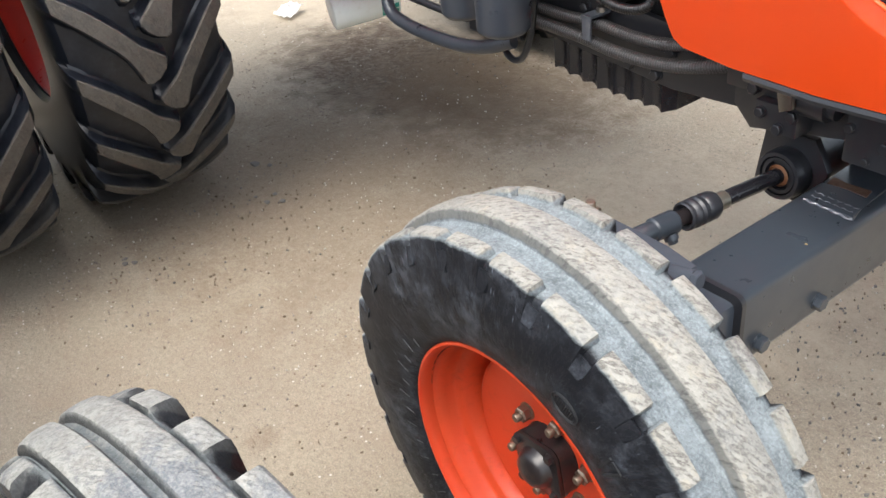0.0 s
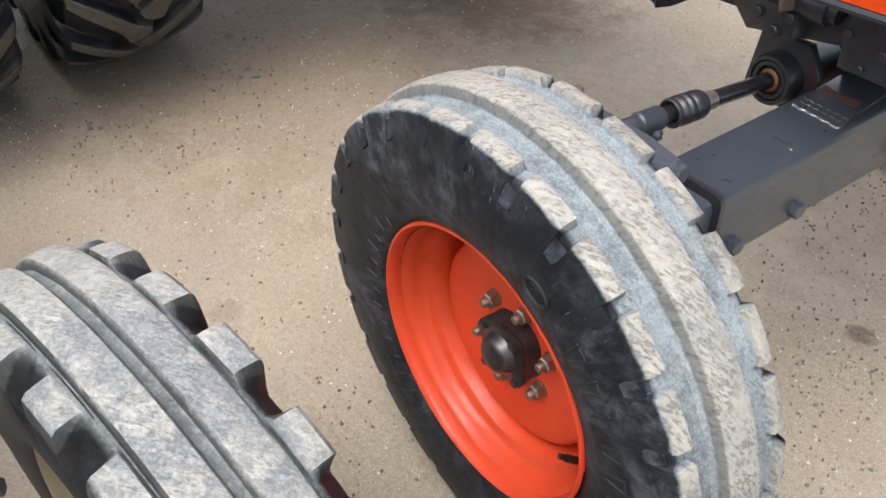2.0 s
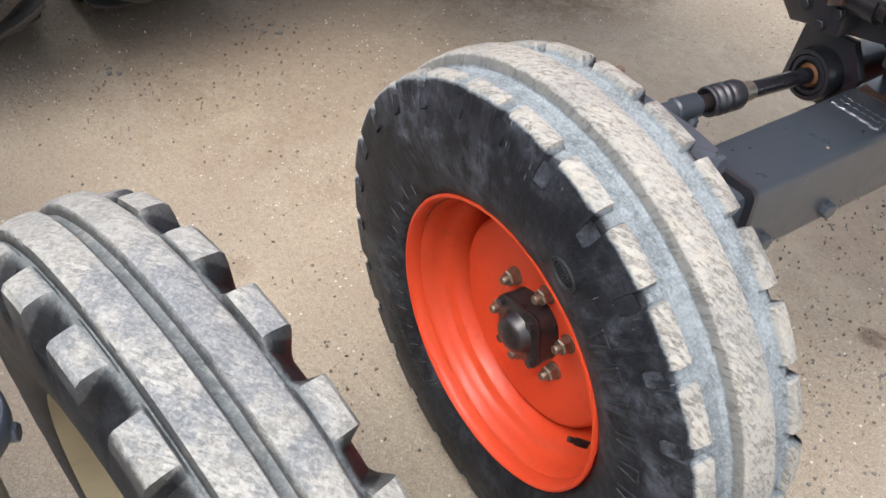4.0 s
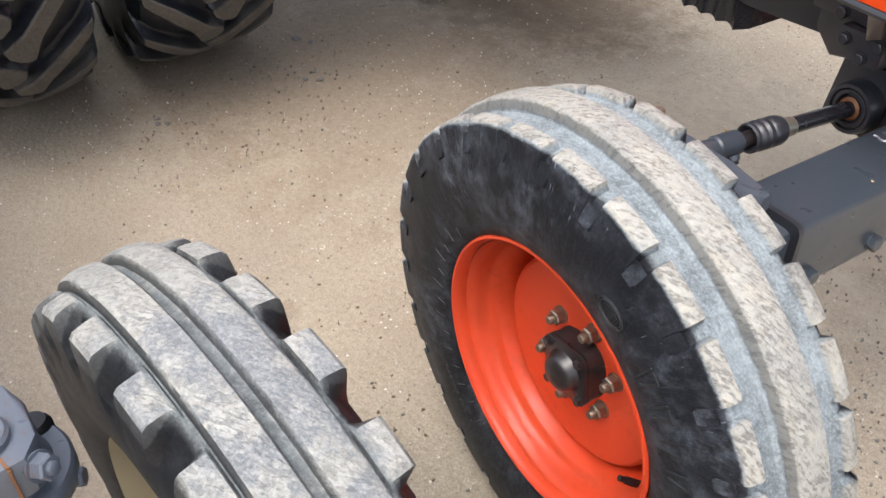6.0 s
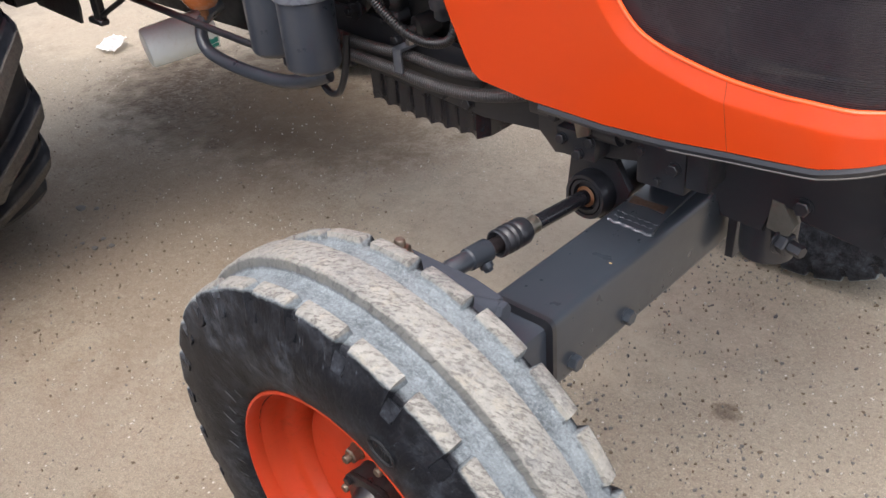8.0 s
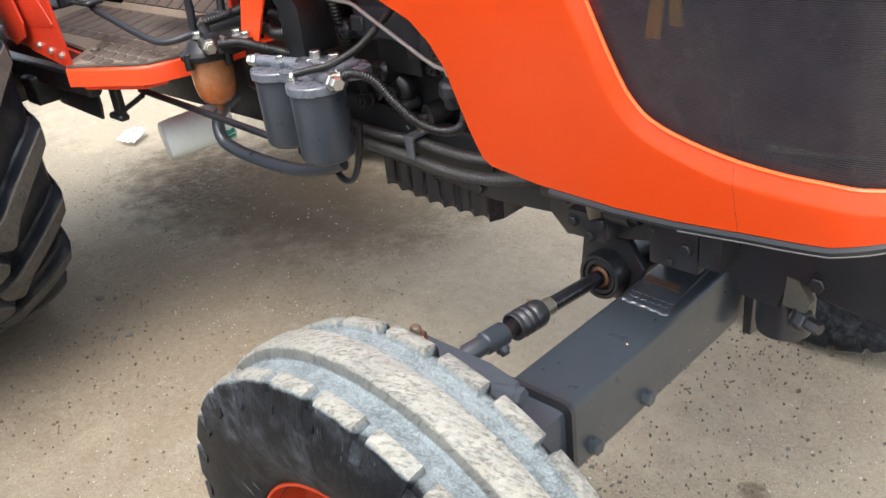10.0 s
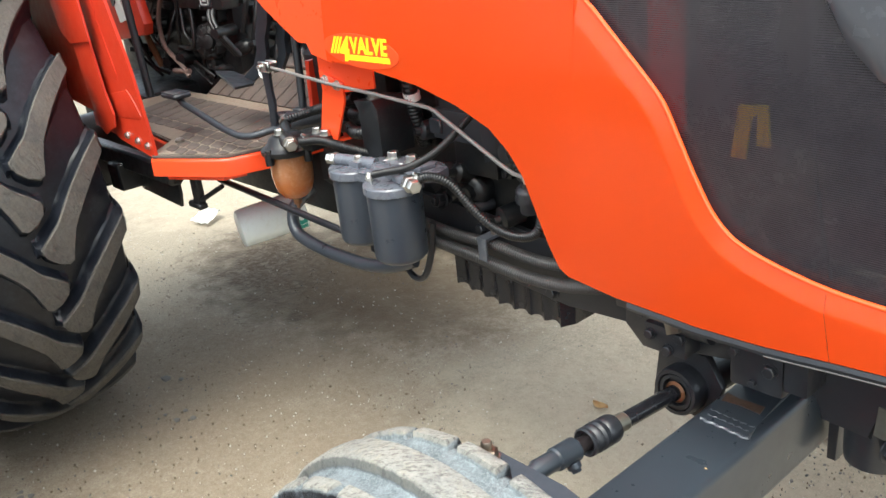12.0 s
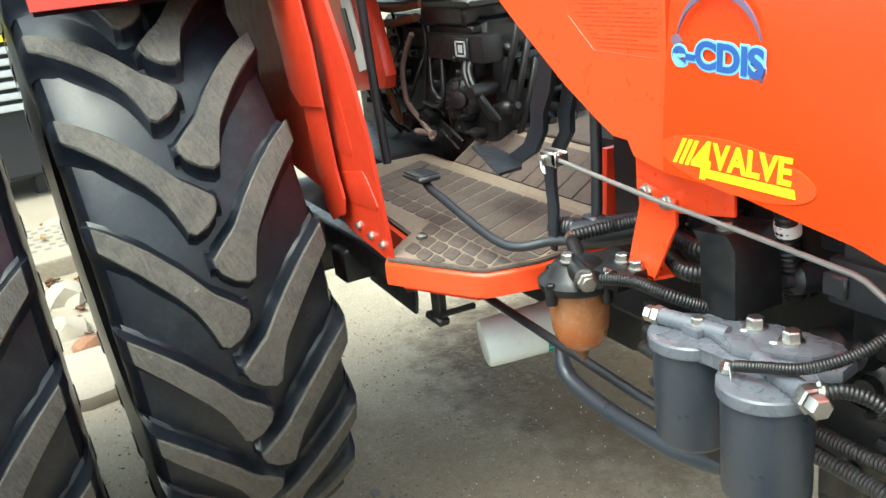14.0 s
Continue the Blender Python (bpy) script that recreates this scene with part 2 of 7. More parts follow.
M_TYRE_A = dusty_rubber("dusty_front_tyre_rubber", 0.3755, 0.3868, (0.235, 0.268, 0.282), (0.325, 0.318, 0.285), (0.009, 0.010, 0.013), (0.11, 0.125, 0.15), 0.003, (0.07, 0.6), 0.75, 0.5, 0.85, (0.3835, 0.3985), 0.0, 0.30, False, 0.22, (0.13, 0.12, 0.11))
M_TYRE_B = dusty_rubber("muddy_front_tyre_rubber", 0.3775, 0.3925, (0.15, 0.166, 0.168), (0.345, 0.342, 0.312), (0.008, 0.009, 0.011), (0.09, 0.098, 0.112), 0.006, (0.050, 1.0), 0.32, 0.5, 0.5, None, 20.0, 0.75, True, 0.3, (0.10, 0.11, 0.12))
M_TYRE_R = dusty_rubber("black_rear_tyre_rubber", 0.95, 0.7735, (0.05, 0.05, 0.05), (0.115, 0.105, 0.092), (0.007, 0.009, 0.014), (0.05, 0.058, 0.075), 0.004, (0.5, 0.0), 0.5, 0.36, 0.4, None, 1.12, 0.45, False, 0.5, (0.05, 0.045, 0.045), 0.03)


def mat_amber():
    k = Mat("amber_fuel_bowl", 0.25)
    s = k.n.new("ShaderNodeSeparateXYZ")
    k.l.new(k.co, s.inputs[0])
    c = k.mix(k.ramp(k.op("ADD", s.outputs[2], k.ramp(k.noise(30), 0, 1, -0.02, 0.02)), -0.035, 0.0), (0.34, 0.085, 0.012), (0.30, 0.12, 0.05))
    c = k.mix(k.ramp(k.noise(45, 6, 0.75), 0.5, 0.8, 0, 0.5), c, (0.50, 0.30, 0.18))
    k.color(c)
    k.b.inputs["Subsurface Weight"].default_value = 0.25
    k.b.inputs["Subsurface Radius"].default_value = (0.02, 0.008, 0.003)
    k.b.inputs["Coat Weight"].default_value = 0.5
    return k.m


def mat_mesh_screen():
    """Dusty black side screen with fine horizontal wires."""
    k = Mat("black_mesh_screen", 0.30, 0.0, 0.35)
    wires = k.n.new("ShaderNodeTexWave")
    wires.bands_direction = "Z"
    wires.inputs["Scale"].default_value = 120
    k.l.new(k.co, wires.inputs["Vector"])
    c = k.mix(k.ramp(k.noise(5, 5, 0.7), 0.35, 0.75), (0.036, 0.032, 0.040), (0.062, 0.054, 0.062))
    c = k.mix(k.op("MULTIPLY", wires.outputs["Fac"], 0.22), c, (0.11, 0.10, 0.115))
    c = k.mix(k.ramp(k.noise(26, 7, 0.8), 0.58, 0.74, 0, 0.3), c, (0.14, 0.125, 0.12))
    k.color(c)
    k.b.inputs["Alpha"].default_value = 0.80
    return k.m


def mat_mat():
    """Dusty brown-black rubber floor mat."""
    k = Mat("dusty_rubber_mat", 0.85)
    c = k.mix(k.ramp(k.noise(9, 5, 0.7), 0.35, 0.7), (0.050, 0.039, 0.034), (0.100, 0.077, 0.066))
    c = k.mix(k.ramp(k.noise(120, 4, 0.7), 0.45, 0.75, 0, 0.45), c, (0.16, 0.12, 0.09))
    k.color(c).bump(k.noise(80, 5), 0.3, 0.002)
    return k.m


def mat_mat_groove():
    k = Mat("sandy_mat_groove", 0.95)
    k.color(k.mix(k.noise(60, 5, 0.7), (0.15, 0.118, 0.092), (0.27, 0.22, 0.17))).bump(k.noise(150, 3), 0.3, 0.001)
    return k.m


def mat_ground():
    """Worn concrete yard: beige dust over grey cement, exposed stones, oily soil patches, painted shade and light."""
    k = Mat("worn_concrete_yard", 0.9)
    big, mid, fine = k.noise(0.8, 6, 0.6), k.noise(5, 8, 0.65), k.noise(70, 6, 0.7)
    c = k.mix(k.ramp(big, 0.35, 0.68), (0.25, 0.215, 0.165), (0.39, 0.335, 0.245))
    c = k.mix(k.ramp(mid, 0.35, 0.66, 0, 0.8), c, (0.33, 0.285, 0.215))
    c = k.mix(k.ramp(fine, 0.44, 0.62, 0, 0.5), c, (0.20, 0.165, 0.125))
    c = k.mix(k.ramp(k.noise(115, 5, 0.75), 0.56, 0.66, 0, 0.45), c, (0.52, 0.455, 0.36))
    c = k.mix(k.ramp(k.noise(38, 6, 0.8), 0.56, 0.68, 0, 0.4), c, (0.19, 0.15, 0.112))
    c = k.mix(k.ramp(k.noise(1.9, 7, 0.7), 0.48, 0.68, 0, 0.5), c, (0.25, 0.19, 0.135))
    c = k.mix(k.ramp(k.noise(310, 4, 0.8), 0.50, 0.62, 0, 0.65), c, (0.15, 0.128, 0.105))
    c = k.mix(k.ramp(k.noise(240, 4, 0.8), 0.54, 0.66, 0, 0.5), c, (0.58, 0.51, 0.41))
    grit = k.op("MULTIPLY", k.ramp(k.voronoi(60), 0.22, 0.12), k.ramp(k.voronoi(60, "F1", "Color"), 0.62, 0.7))
    c = k.mix(k.op("MULTIPLY", grit, k.ramp(k.noise(2.2, 4), 0.38, 0.62, 0.05, 0.45)), c, (0.13, 0.118, 0.105))
    chips = k.op("MULTIPLY", k.ramp(k.voronoi(47), 0.17, 0.08), k.ramp(k.voronoi(47, "F1", "Color"), 0.70, 0.76))
    c = k.mix(k.op("MULTIPLY", chips, 0.8), c, (0.66, 0.62, 0.55))
    s = k.n.new("ShaderNodeSeparateXYZ")
    k.l.new(k.co, s.inputs[0])

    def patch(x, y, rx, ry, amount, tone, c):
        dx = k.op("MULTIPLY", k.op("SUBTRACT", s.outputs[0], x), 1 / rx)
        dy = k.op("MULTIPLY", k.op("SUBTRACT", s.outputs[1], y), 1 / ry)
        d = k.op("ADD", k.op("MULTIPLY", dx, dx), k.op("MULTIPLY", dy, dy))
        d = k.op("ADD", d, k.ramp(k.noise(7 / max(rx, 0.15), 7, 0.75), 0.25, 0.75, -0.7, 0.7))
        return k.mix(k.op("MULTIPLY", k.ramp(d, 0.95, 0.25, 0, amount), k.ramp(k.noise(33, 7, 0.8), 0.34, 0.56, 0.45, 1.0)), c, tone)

    # brown soil, coloured deeper in place of shade under the tractor
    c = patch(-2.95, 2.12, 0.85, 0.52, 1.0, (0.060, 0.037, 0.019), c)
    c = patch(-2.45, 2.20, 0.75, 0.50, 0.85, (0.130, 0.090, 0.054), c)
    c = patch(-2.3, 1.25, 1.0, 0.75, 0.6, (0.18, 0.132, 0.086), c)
    c = patch(-0.48, 1.70, 0.04, 0.035, 0.8, (0.09, 0.062, 0.04), c)
    c = patch(-1.25, 1.62, 0.05, 0.035, 0.55, (0.13, 0.10, 0.08), c)
    c = patch(-1.35, 0.66, 0.05, 0.05, 0.4, (0.16, 0.11, 0.07), c)
    # paler ground painted in for light reaching under and behind the tractor
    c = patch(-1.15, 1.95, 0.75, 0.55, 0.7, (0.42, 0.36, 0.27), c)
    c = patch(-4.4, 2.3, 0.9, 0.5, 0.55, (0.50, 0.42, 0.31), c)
    k.color(c)
    k.bump(k.op("ADD", k.op("MULTIPLY", mid, 1.5), k.op("SUBTRACT", k.op("MULTIPLY", fine, 1.0), k.op("MULTIPLY", grit, 0.3))), 0.7, 0.006)
    return k.m


M_AMBER, M_SCREEN, M_MAT, M_GROOVE, M_GROUND = mat_amber(), mat_mesh_screen(), mat_mat(), mat_mat_groove(), mat_ground()
M_STONE = paint("grey_stone_chips", (0.165, 0.155, 0.145), 0.75, (0.26, 0.23, 0.19), 0.5, 0.0)
M_GRIT = paint("dark_stone_grit", (0.085, 0.082, 0.082), 0.7, (0.16, 0.15, 0.14), 0.5, 0.0)
M_SOIL = paint("dry_soil_crumbs", (0.17, 0.13, 0.092), 0.9, (0.25, 0.2, 0.15), 0.5, 0.0)
M_CHIP = paint("pale_stone_chips", (0.55, 0.51, 0.44), 0.75, (0.3, 0.25, 0.2), 0.4, 0.0)
M_BRICK = paint("broken_red_brick", (0.24, 0.11, 0.06), 0.85, (0.4, 0.3, 0.22), 0.6, 0.0)
M_RUBBLE = paint("dusty_rubble_stone", (0.36, 0.31, 0.25), 0.9, (0.2, 0.16, 0.12), 0.5, 0.0)
M_MATT = paint("dusty_matt_grey_paint", (0.055, 0.064, 0.08), 0.7, (0.16, 0.15, 0.14), 0.2, 0.0)
M_MATT.node_tree.nodes["Principled BSDF"].inputs["Specular IOR Level"].default_value = 0.15
M_CANISTER = paint("satin_canister_paint", (0.038, 0.045, 0.058), 0.34, (0.09, 0.09, 0.09), 0.2, 0.15)
M_PEDAL = paint("dark_pedal_paint", (0.020, 0.024, 0.031), 0.4, (0.08, 0.07, 0.06), 0.2, 0.1)
M_RIMRED = paint("red_rim_paint", (0.78, 0.045, 0.035), 0.35, (0.3, 0.05, 0.03), 0.2, 0.3)
M_ROD = paint("bare_grey_rod", (0.20, 0.195, 0.185), 0.38, (0.16, 0.11, 0.07), 0.4, 0.0, 3.0)
M_COWL = paint("red_orange_cowl_paint", (0.86, 0.074, 0.018), 0.30, (0.45, 0.05, 0.02), 0.1, 0.3, 1.0, 0.96)
M_LEVER = paint("dull_brown_lever_paint", (0.20, 0.135, 0.115), 0.5, (0.10, 0.07, 0.06), 0.4, 0.0, 3.0)
M_STEP = paint("red_orange_step_paint", (0.82, 0.068, 0.016), 0.34, (0.4, 0.06, 0.02), 0.15, 0.3, 1.0, 0.96)
M_KNUCKLE = paint("chipped_blue_grey_paint", (0.092, 0.107, 0.132), 0.34, (0.11, 0.05, 0.025), 0.9, 0.25, 1.9)
M_SHIM = paint("dirty_pale_casting", (0.075, 0.072, 0.062), 0.6, (0.05, 0.05, 0.045), 0.6, 0.0, 3.0)
M_GREASE = paint("greasy_dusty_casting", (0.010, 0.0105, 0.012), 0.40, (0.09, 0.075, 0.06), 0.45, 0.0, 2.5)
M_HEAD = paint("cast_filter_head_paint", (0.115, 0.125, 0.150), 0.27, (0.3, 0.3, 0.3), 0.3, 0.3)
M_PIPING = paint("dull_piping", (0.10, 0.095, 0.09), 0.4, (0.1, 0.09, 0.08), 0.4, 0.1)
M_SILVER = paint("silver_slat_paint", (0.50, 0.52, 0.53), 0.4, (0.3, 0.28, 0.25), 0.4, 0.1)

# ---- mesh helpers ----
ORIGIN = {}


def thing(name, at, label, category, group=""):
    ob = new(name)
    ob.location = at
    ORIGIN[ob] = Vector(at)
    return tagged(ob, label, category, group)


def part(name, bm, material, parent=None, label="", origin=None, smooth=40):
    """Links a bmesh, given in world metres, as one mesh object under a thing or a part."""
    me = bpy.data.meshes.new(name)
    bmesh.ops.recalc_face_normals(bm, faces=bm.faces)
    if origin is None:
        lo = Vector([min(v.co[i] for v in bm.verts) for i in range(3)])
        hi = Vector([max(v.co[i] for v in bm.verts) for i in range(3)])
        origin = (lo + hi) / 2
    origin = Vector(origin)
    bmesh.ops.translate(bm, verts=bm.verts, vec=-origin)
    if smooth:
        for f in bm.faces:
            f.smooth = True
        for e in bm.edges:
            if len(e.link_faces) == 2 and e.calc_face_angle(0) > radians(smooth):
                e.smooth = False
    bm.to_mesh(me)
    bm.free()
    ob = new(name, me)
    for m in material if isinstance(material, (list, tuple)) else (material,):
        me.materials.append(m)
    ORIGIN[ob] = origin
    ob.parent = parent
    ob.location = origin - (ORIGIN[parent] if parent else Vector())
    return tagged(ob, label)


def box(bm, lo, hi, bevel=0.0, m=None, seg=1):
    lo, hi = Vector(lo), Vector(hi)
    got = bmesh.ops.create_cube(bm, size=1, matrix=Matrix.Translation((lo + hi) / 2) @ Matrix.Diagonal((*(hi - lo), 1)))["verts"]
    if bevel:
        edges = {e for v in got for e in v.link_edges}
        got = bmesh.ops.bevel(bm, geom=list(edges), offset=bevel, segments=seg, profile=0.6, affect="EDGES")["verts"]
        got = list({v for v in got})
    if m is not None:
        bmesh.ops.transform(bm, matrix=m, verts=got)
    return got


def slab(bm, outline, plane, lo, hi, bevel=0.0, wave=None):
    """A plate: an outline in two axes ('xz', 'xy' or 'yz'), thick from lo to hi along the third."""
    order = {"xz": lambda a, b, c: (a, c, b), "xy": lambda a, b, c: (a, b, c), "yz": lambda a, b, c: (c, a, b)}[plane]
    low = [bm.verts.new(order(a, b, lo)) for a, b in outline]
    high = [bm.verts.new(order(a, b, hi)) for a, b in outline]
    n = len(outline)
    faces = [bm.faces.new(low[::-1]), bm.faces.new(high)]
    for i in range(n):
        faces.append(bm.faces.new((low[i], low[(i + 1) % n], high[(i + 1) % n], high[i])))
    if bevel:
        edges = {e for f in faces[:2] for e in f.edges}
        bmesh.ops.bevel(bm, geom=list(edges), offset=bevel, segments=2, profile=0.6, affect="EDGES")
    return bm


def axis_frame(at, way):
    """A pose at a place whose z points along the way."""
    return Matrix.Translation(at) @ Vector(way).to_track_quat("Z", "Y").to_matrix().to_4x4()


def lathe(bm, profile, m, seg=32, cap=True):
    """Turns (radius, height) pairs about the z axis of the pose m."""
    rings = []
    for r, h in profile:
        rings.append([bm.verts.new(m @ Vector((r * math.cos(2 * math.pi * i / seg), r * math.sin(2 * math.pi * i / seg), h))) for i in range(seg)])
    for a, b in zip(rings, rings[1:]):
        for i in range(seg):
            bm.faces.new((a[i], a[(i + 1) % seg], b[(i + 1) % seg], b[i]))
    if cap:
        if profile[0][0] > 1e-4:
            bm.faces.new(rings[0][::-1])
        if profile[-1][0] > 1e-4:
            bm.faces.new(rings[-1])
    return bm


def rod(bm, a, b, r, seg=16, r2=None):
    a, b = Vector(a), Vector(b)
    return lathe(bm, [(r, 0), (r if r2 is None else r2, (b - a).length)], axis_frame(a, b - a), seg)


def hexnut(bm, at, way, size, height, stud=0.0, washer=0.0):
    """A bolt head or nut with its washer; size is across the corners' circle."""
    m = axis_frame(at, way)
    if washer:
        lathe(bm, [(washer, 0), (washer, size * 0.18)], m, 20)
        m = m @ Matrix.Translation((0, 0, size * 0.18))
    lathe(bm, [(size, 0), (size, height * 0.85), (size * 0.84, height)], m, 6)
    if stud:
        lathe(bm, [(size * 0.52, height), (size * 0.52, height + stud * 0.8), (size * 0.4, height + stud)], m, 12)
    return bm


def curve_points(points, step=0.006):
    """Smooth points, evenly spaced, along a Catmull-Rom line."""
    p = [Vector(q) for q in points]
    p = [2 * p[0] - p[1], *p, 2 * p[-1] - p[-2]]
    out = []
    for i in range(1, len(p) - 2):
        n = max(2, int((p[i + 1] - p[i]).length / step))
        for k in range(n):
            t = k / n
            out.append(0.5 * (2 * p[i] + (p[i + 1] - p[i - 1]) * t + (2 * p[i - 1] - 5 * p[i] + 4 * p[i + 1] - p[i + 2]) * t**2 + (3 * p[i] - p[i - 1] - 3 * p[i + 1] + p[i + 2]) * t**3))
    return [*out, p[-2]]


def tube(bm, points, r, seg=12, step=0.01, ribs=0.0, depth=0.12, sharp=False, flat=1.0):
    """A hose or bent bar; ribs: the pitch of a corrugated conduit's rings."""
    line = [Vector(q) for q in points] if sharp else curve_points(points, ribs / 4 if ribs else step)
    rings, side = [], None
    for i, q in enumerate(line):
        way = (line[min(i + 1, len(line) - 1)] - line[max(i - 1, 0)]).normalized()
        if side is None:
            side = way.orthogonal().normalized()
        side = (side - way * side.dot(way)).normalized()
        up = way.cross(side)
        rr = r * (1 - depth * (1, 0.35, 0, 0.35)[i % 4] * 1.0) if ribs else r
        rings.append([bm.verts.new(q + rr * (math.cos(2 * math.pi * k / seg) * side + flat * math.sin(2 * math.pi * k / seg) * up)) for k in range(seg)])
    for a, b in zip(rings, rings[1:]):
        for k in range(seg):
            bm.faces.new((a[k], a[(k + 1) % seg], b[(k + 1) % seg], b[k]))
    bm.faces.new(rings[0][::-1])
    bm.faces.new(rings[-1])
    return bm


def lettering(text, m, size, depth=0.0006, shear=0.0, bold=0.0, spacing=1.0):
    """Raised letters in the built-in font on the x-y plane of the pose m."""
    cu = bpy.data.curves.new("letters", "FONT")
    cu.body, cu.size, cu.extrude, cu.shear, cu.offset, cu.space_character = text, size, depth, shear, bold, spacing
    cu.align_x = "CENTER"
    ob = new("letters", cu)
    me = bpy.data.meshes.new_from_object(ob.evaluated_get(bpy.context.evaluated_depsgraph_get()))
    bpy.data.objects.remove(ob)
    bm = bmesh.new()
    bm.from_mesh(me)
    bpy.data.meshes.remove(me)
    bmesh.ops.transform(bm, matrix=m, verts=bm.verts)
    return bm


def grid_faces(bm, rows, closed=False):
    for a, b in zip(rows, rows[1:]):
        n = len(a)
        for i in range(n if closed else n - 1):
            bm.faces.new((a[i], a[(i + 1) % n], b[(i + 1) % n], b[i]))


def lerp(x, pts):
    return float(np.interp(x, [p[0] for p in pts], [p[1] for p in pts]))

# ---- ground and surroundings ----
bm = bmesh.new()
n_x, n_y = 90, 90
spread = lambda i, n: math.copysign(abs(2 * i / n - 1) ** 3, 2 * i / n - 1) * 400 + (2 * i / n - 1) * 6
rows = [[bm.verts.new((spread(i, n_x) - 1.8, spread(j, n_y) + 1.2, 0.004 * noise.noise((spread(i, n_x) * 1.3, spread(j, n_y) * 1.3, 0)))) for i in range(n_x + 1)] for j in range(n_y + 1)]
grid_faces(bm, rows)
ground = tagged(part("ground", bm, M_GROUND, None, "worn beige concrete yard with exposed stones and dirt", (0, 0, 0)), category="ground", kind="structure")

rng = random.Random(4)


def scatter(name, label, material, count, area, size, dense):
    """Loose flat stone chips lying on the yard."""
    bm = bmesh.new()
    x0, x1, y0, y1 = area
    made = 0
    while made < count:
        x, y = rng.uniform(x0, x1), rng.uniform(y0, y1)
        if noise.noise((x * 1.1, y * 1.1, dense)) < -0.05 and rng.random() < 0.75:
            continue
        made += 1
        s = rng.uniform(0.35, 1.0) ** 2.5 * size
        a, n, slim = rng.uniform(0, 6.28), rng.randint(3, 5), rng.uniform(0.35, 0.9)
        ca, sa = math.cos(a), math.sin(a)
        flat = [(s * rng.uniform(0.6, 1.15) * math.cos(6.283 * (k + rng.uniform(-0.25, 0.25)) / n), s * slim * rng.uniform(0.6, 1.15) * math.sin(6.283 * (k + rng.uniform(-0.25, 0.25)) / n)) for k in range(n)]
        ring = [(x + p * ca - q * sa, y + p * sa + q * ca) for p, q in flat]
        low = [bm.verts.new((p, q, -0.004)) for p, q in ring]
        top = [bm.verts.new((p * 0.8 + x * 0.2, q * 0.8 + y * 0.2, s * 0.10 + 0.0032)) for p, q in ring]
        bm.faces.new(top)
        for k in range(n):
            bm.faces.new((low[k], low[(k + 1) % n], top[(k + 1) % n], top[k]))
    return tagged(part(name, bm, material, None, label, (0, 0, 0), 0), category="gravel", kind="stuff")


scatter("dark_stone_chips", "small grey stone chips scattered on the concrete", M_STONE, 3200, (-3.8, 1.0, 0.4, 3.4), 0.0048, 2)
scatter("dirt_crumbs", "brown dirt crumbs scattered on the concrete", M_SOIL, 3600, (-3.9, 0.2, 0.4, 3.0), 0.0062, 11)
scatter("dark_grit", "dark angular grit bedded in worn concrete", M_GRIT, 420, (-0.9, 0.9, 1.1, 2.7), 0.0078, 7)
scatter("brown_grit", "brown and grey grit bedded in worn concrete", M_STONE, 1700, (-0.9, 0.9, 1.1, 2.7), 0.0072, 9)
scatter("pale_stone_chips", "small pale stone chips scattered on the concrete", M_CHIP, 4200, (-4.5, 1.0, 0.3, 3.4), 0.0050, 5)


def lump(bm, at, size, seed, squash=0.7, sub=2):
    got = bmesh.ops.create_icosphere(bm, subdivisions=sub, radius=1)["verts"]
    for v in got:
        d = 1 + 0.45 * noise.noise(v.co * 1.3 + Vector((seed, 0, 0)))
        v.co = Vector(at) + Vector((v.co.x * size * d, v.co.y * size * 0.8 * d, max(-0.15, v.co.z * squash * d) * size))
    return got


# crumpled paper, leaf, dirt clods
bm = bmesh.new()
rows = [[bm.verts.new((-3.985 + 0.125 * u / 8 - 0.085 * v / 8 + 0.006 * noise.noise((u, v, 1)), 2.065 + 0.03 * u / 8 + 0.125 * v / 8 + 0.008 * noise.noise((u, v, 5)), 0.024 + 0.016 * v / 8 + 0.018 * noise.noise((u * 0.5, v * 0.5, 3)) + 0.020 * noise.noise((u * 1.3, v * 1.3, 8)))) for u in range(9)] for v in range(9)]
grid_faces(bm, rows)
bmesh.ops.solidify(bm, geom=bm.faces[:], thickness=0.0015)
paper = tagged(part("crumpled_paper", bm, M_PAPER, None, "crumpled white paper scrap lying on the yard", None, 25), category="paper")
bm = bmesh.new()
rows = [[bm.verts.new((-1.334 + 0.055 * (u / 6 - 0.5), 2.03 + 0.03 * (v / 2) * math.sin(math.pi * (u + 0.4) / 6.8), 0.006 + 0.012 * ((u / 6 - 0.5) ** 2) * 4 * 0.5 + 0.004 * abs(v))) for u in range(7)] for v in (-1, 0, 1)]
grid_faces(bm, rows)
bmesh.ops.solidify(bm, geom=bm.faces[:], thickness=0.0008)
tagged(part("fallen_leaf", bm, M_LEAF, None, "dry tan leaf lying on the concrete"), category="leaf")
for k, (x, y, s) in enumerate(((-2.577, 1.256, 0.02), (-2.53, 1.29, 0.012), (-2.33, 1.205, 0.012), (-2.30, 1.16, 0.013), (-2.36, 1.15, 0.010), (-2.27, 1.20, 0.013), (-2.284, 0.68, 0.012), (-2.27, 0.705, 0.012), (-2.31, 0.69, 0.009))):
    bm = bmesh.new()
    lump(bm, (x, y, 0.003), s, k * 7.3, 0.3, 1)
    tagged(part("dirt_clod", bm, M_STONE, None, "dark flattened dirt clod on the concrete"), category="dirt", group="dirt clods")


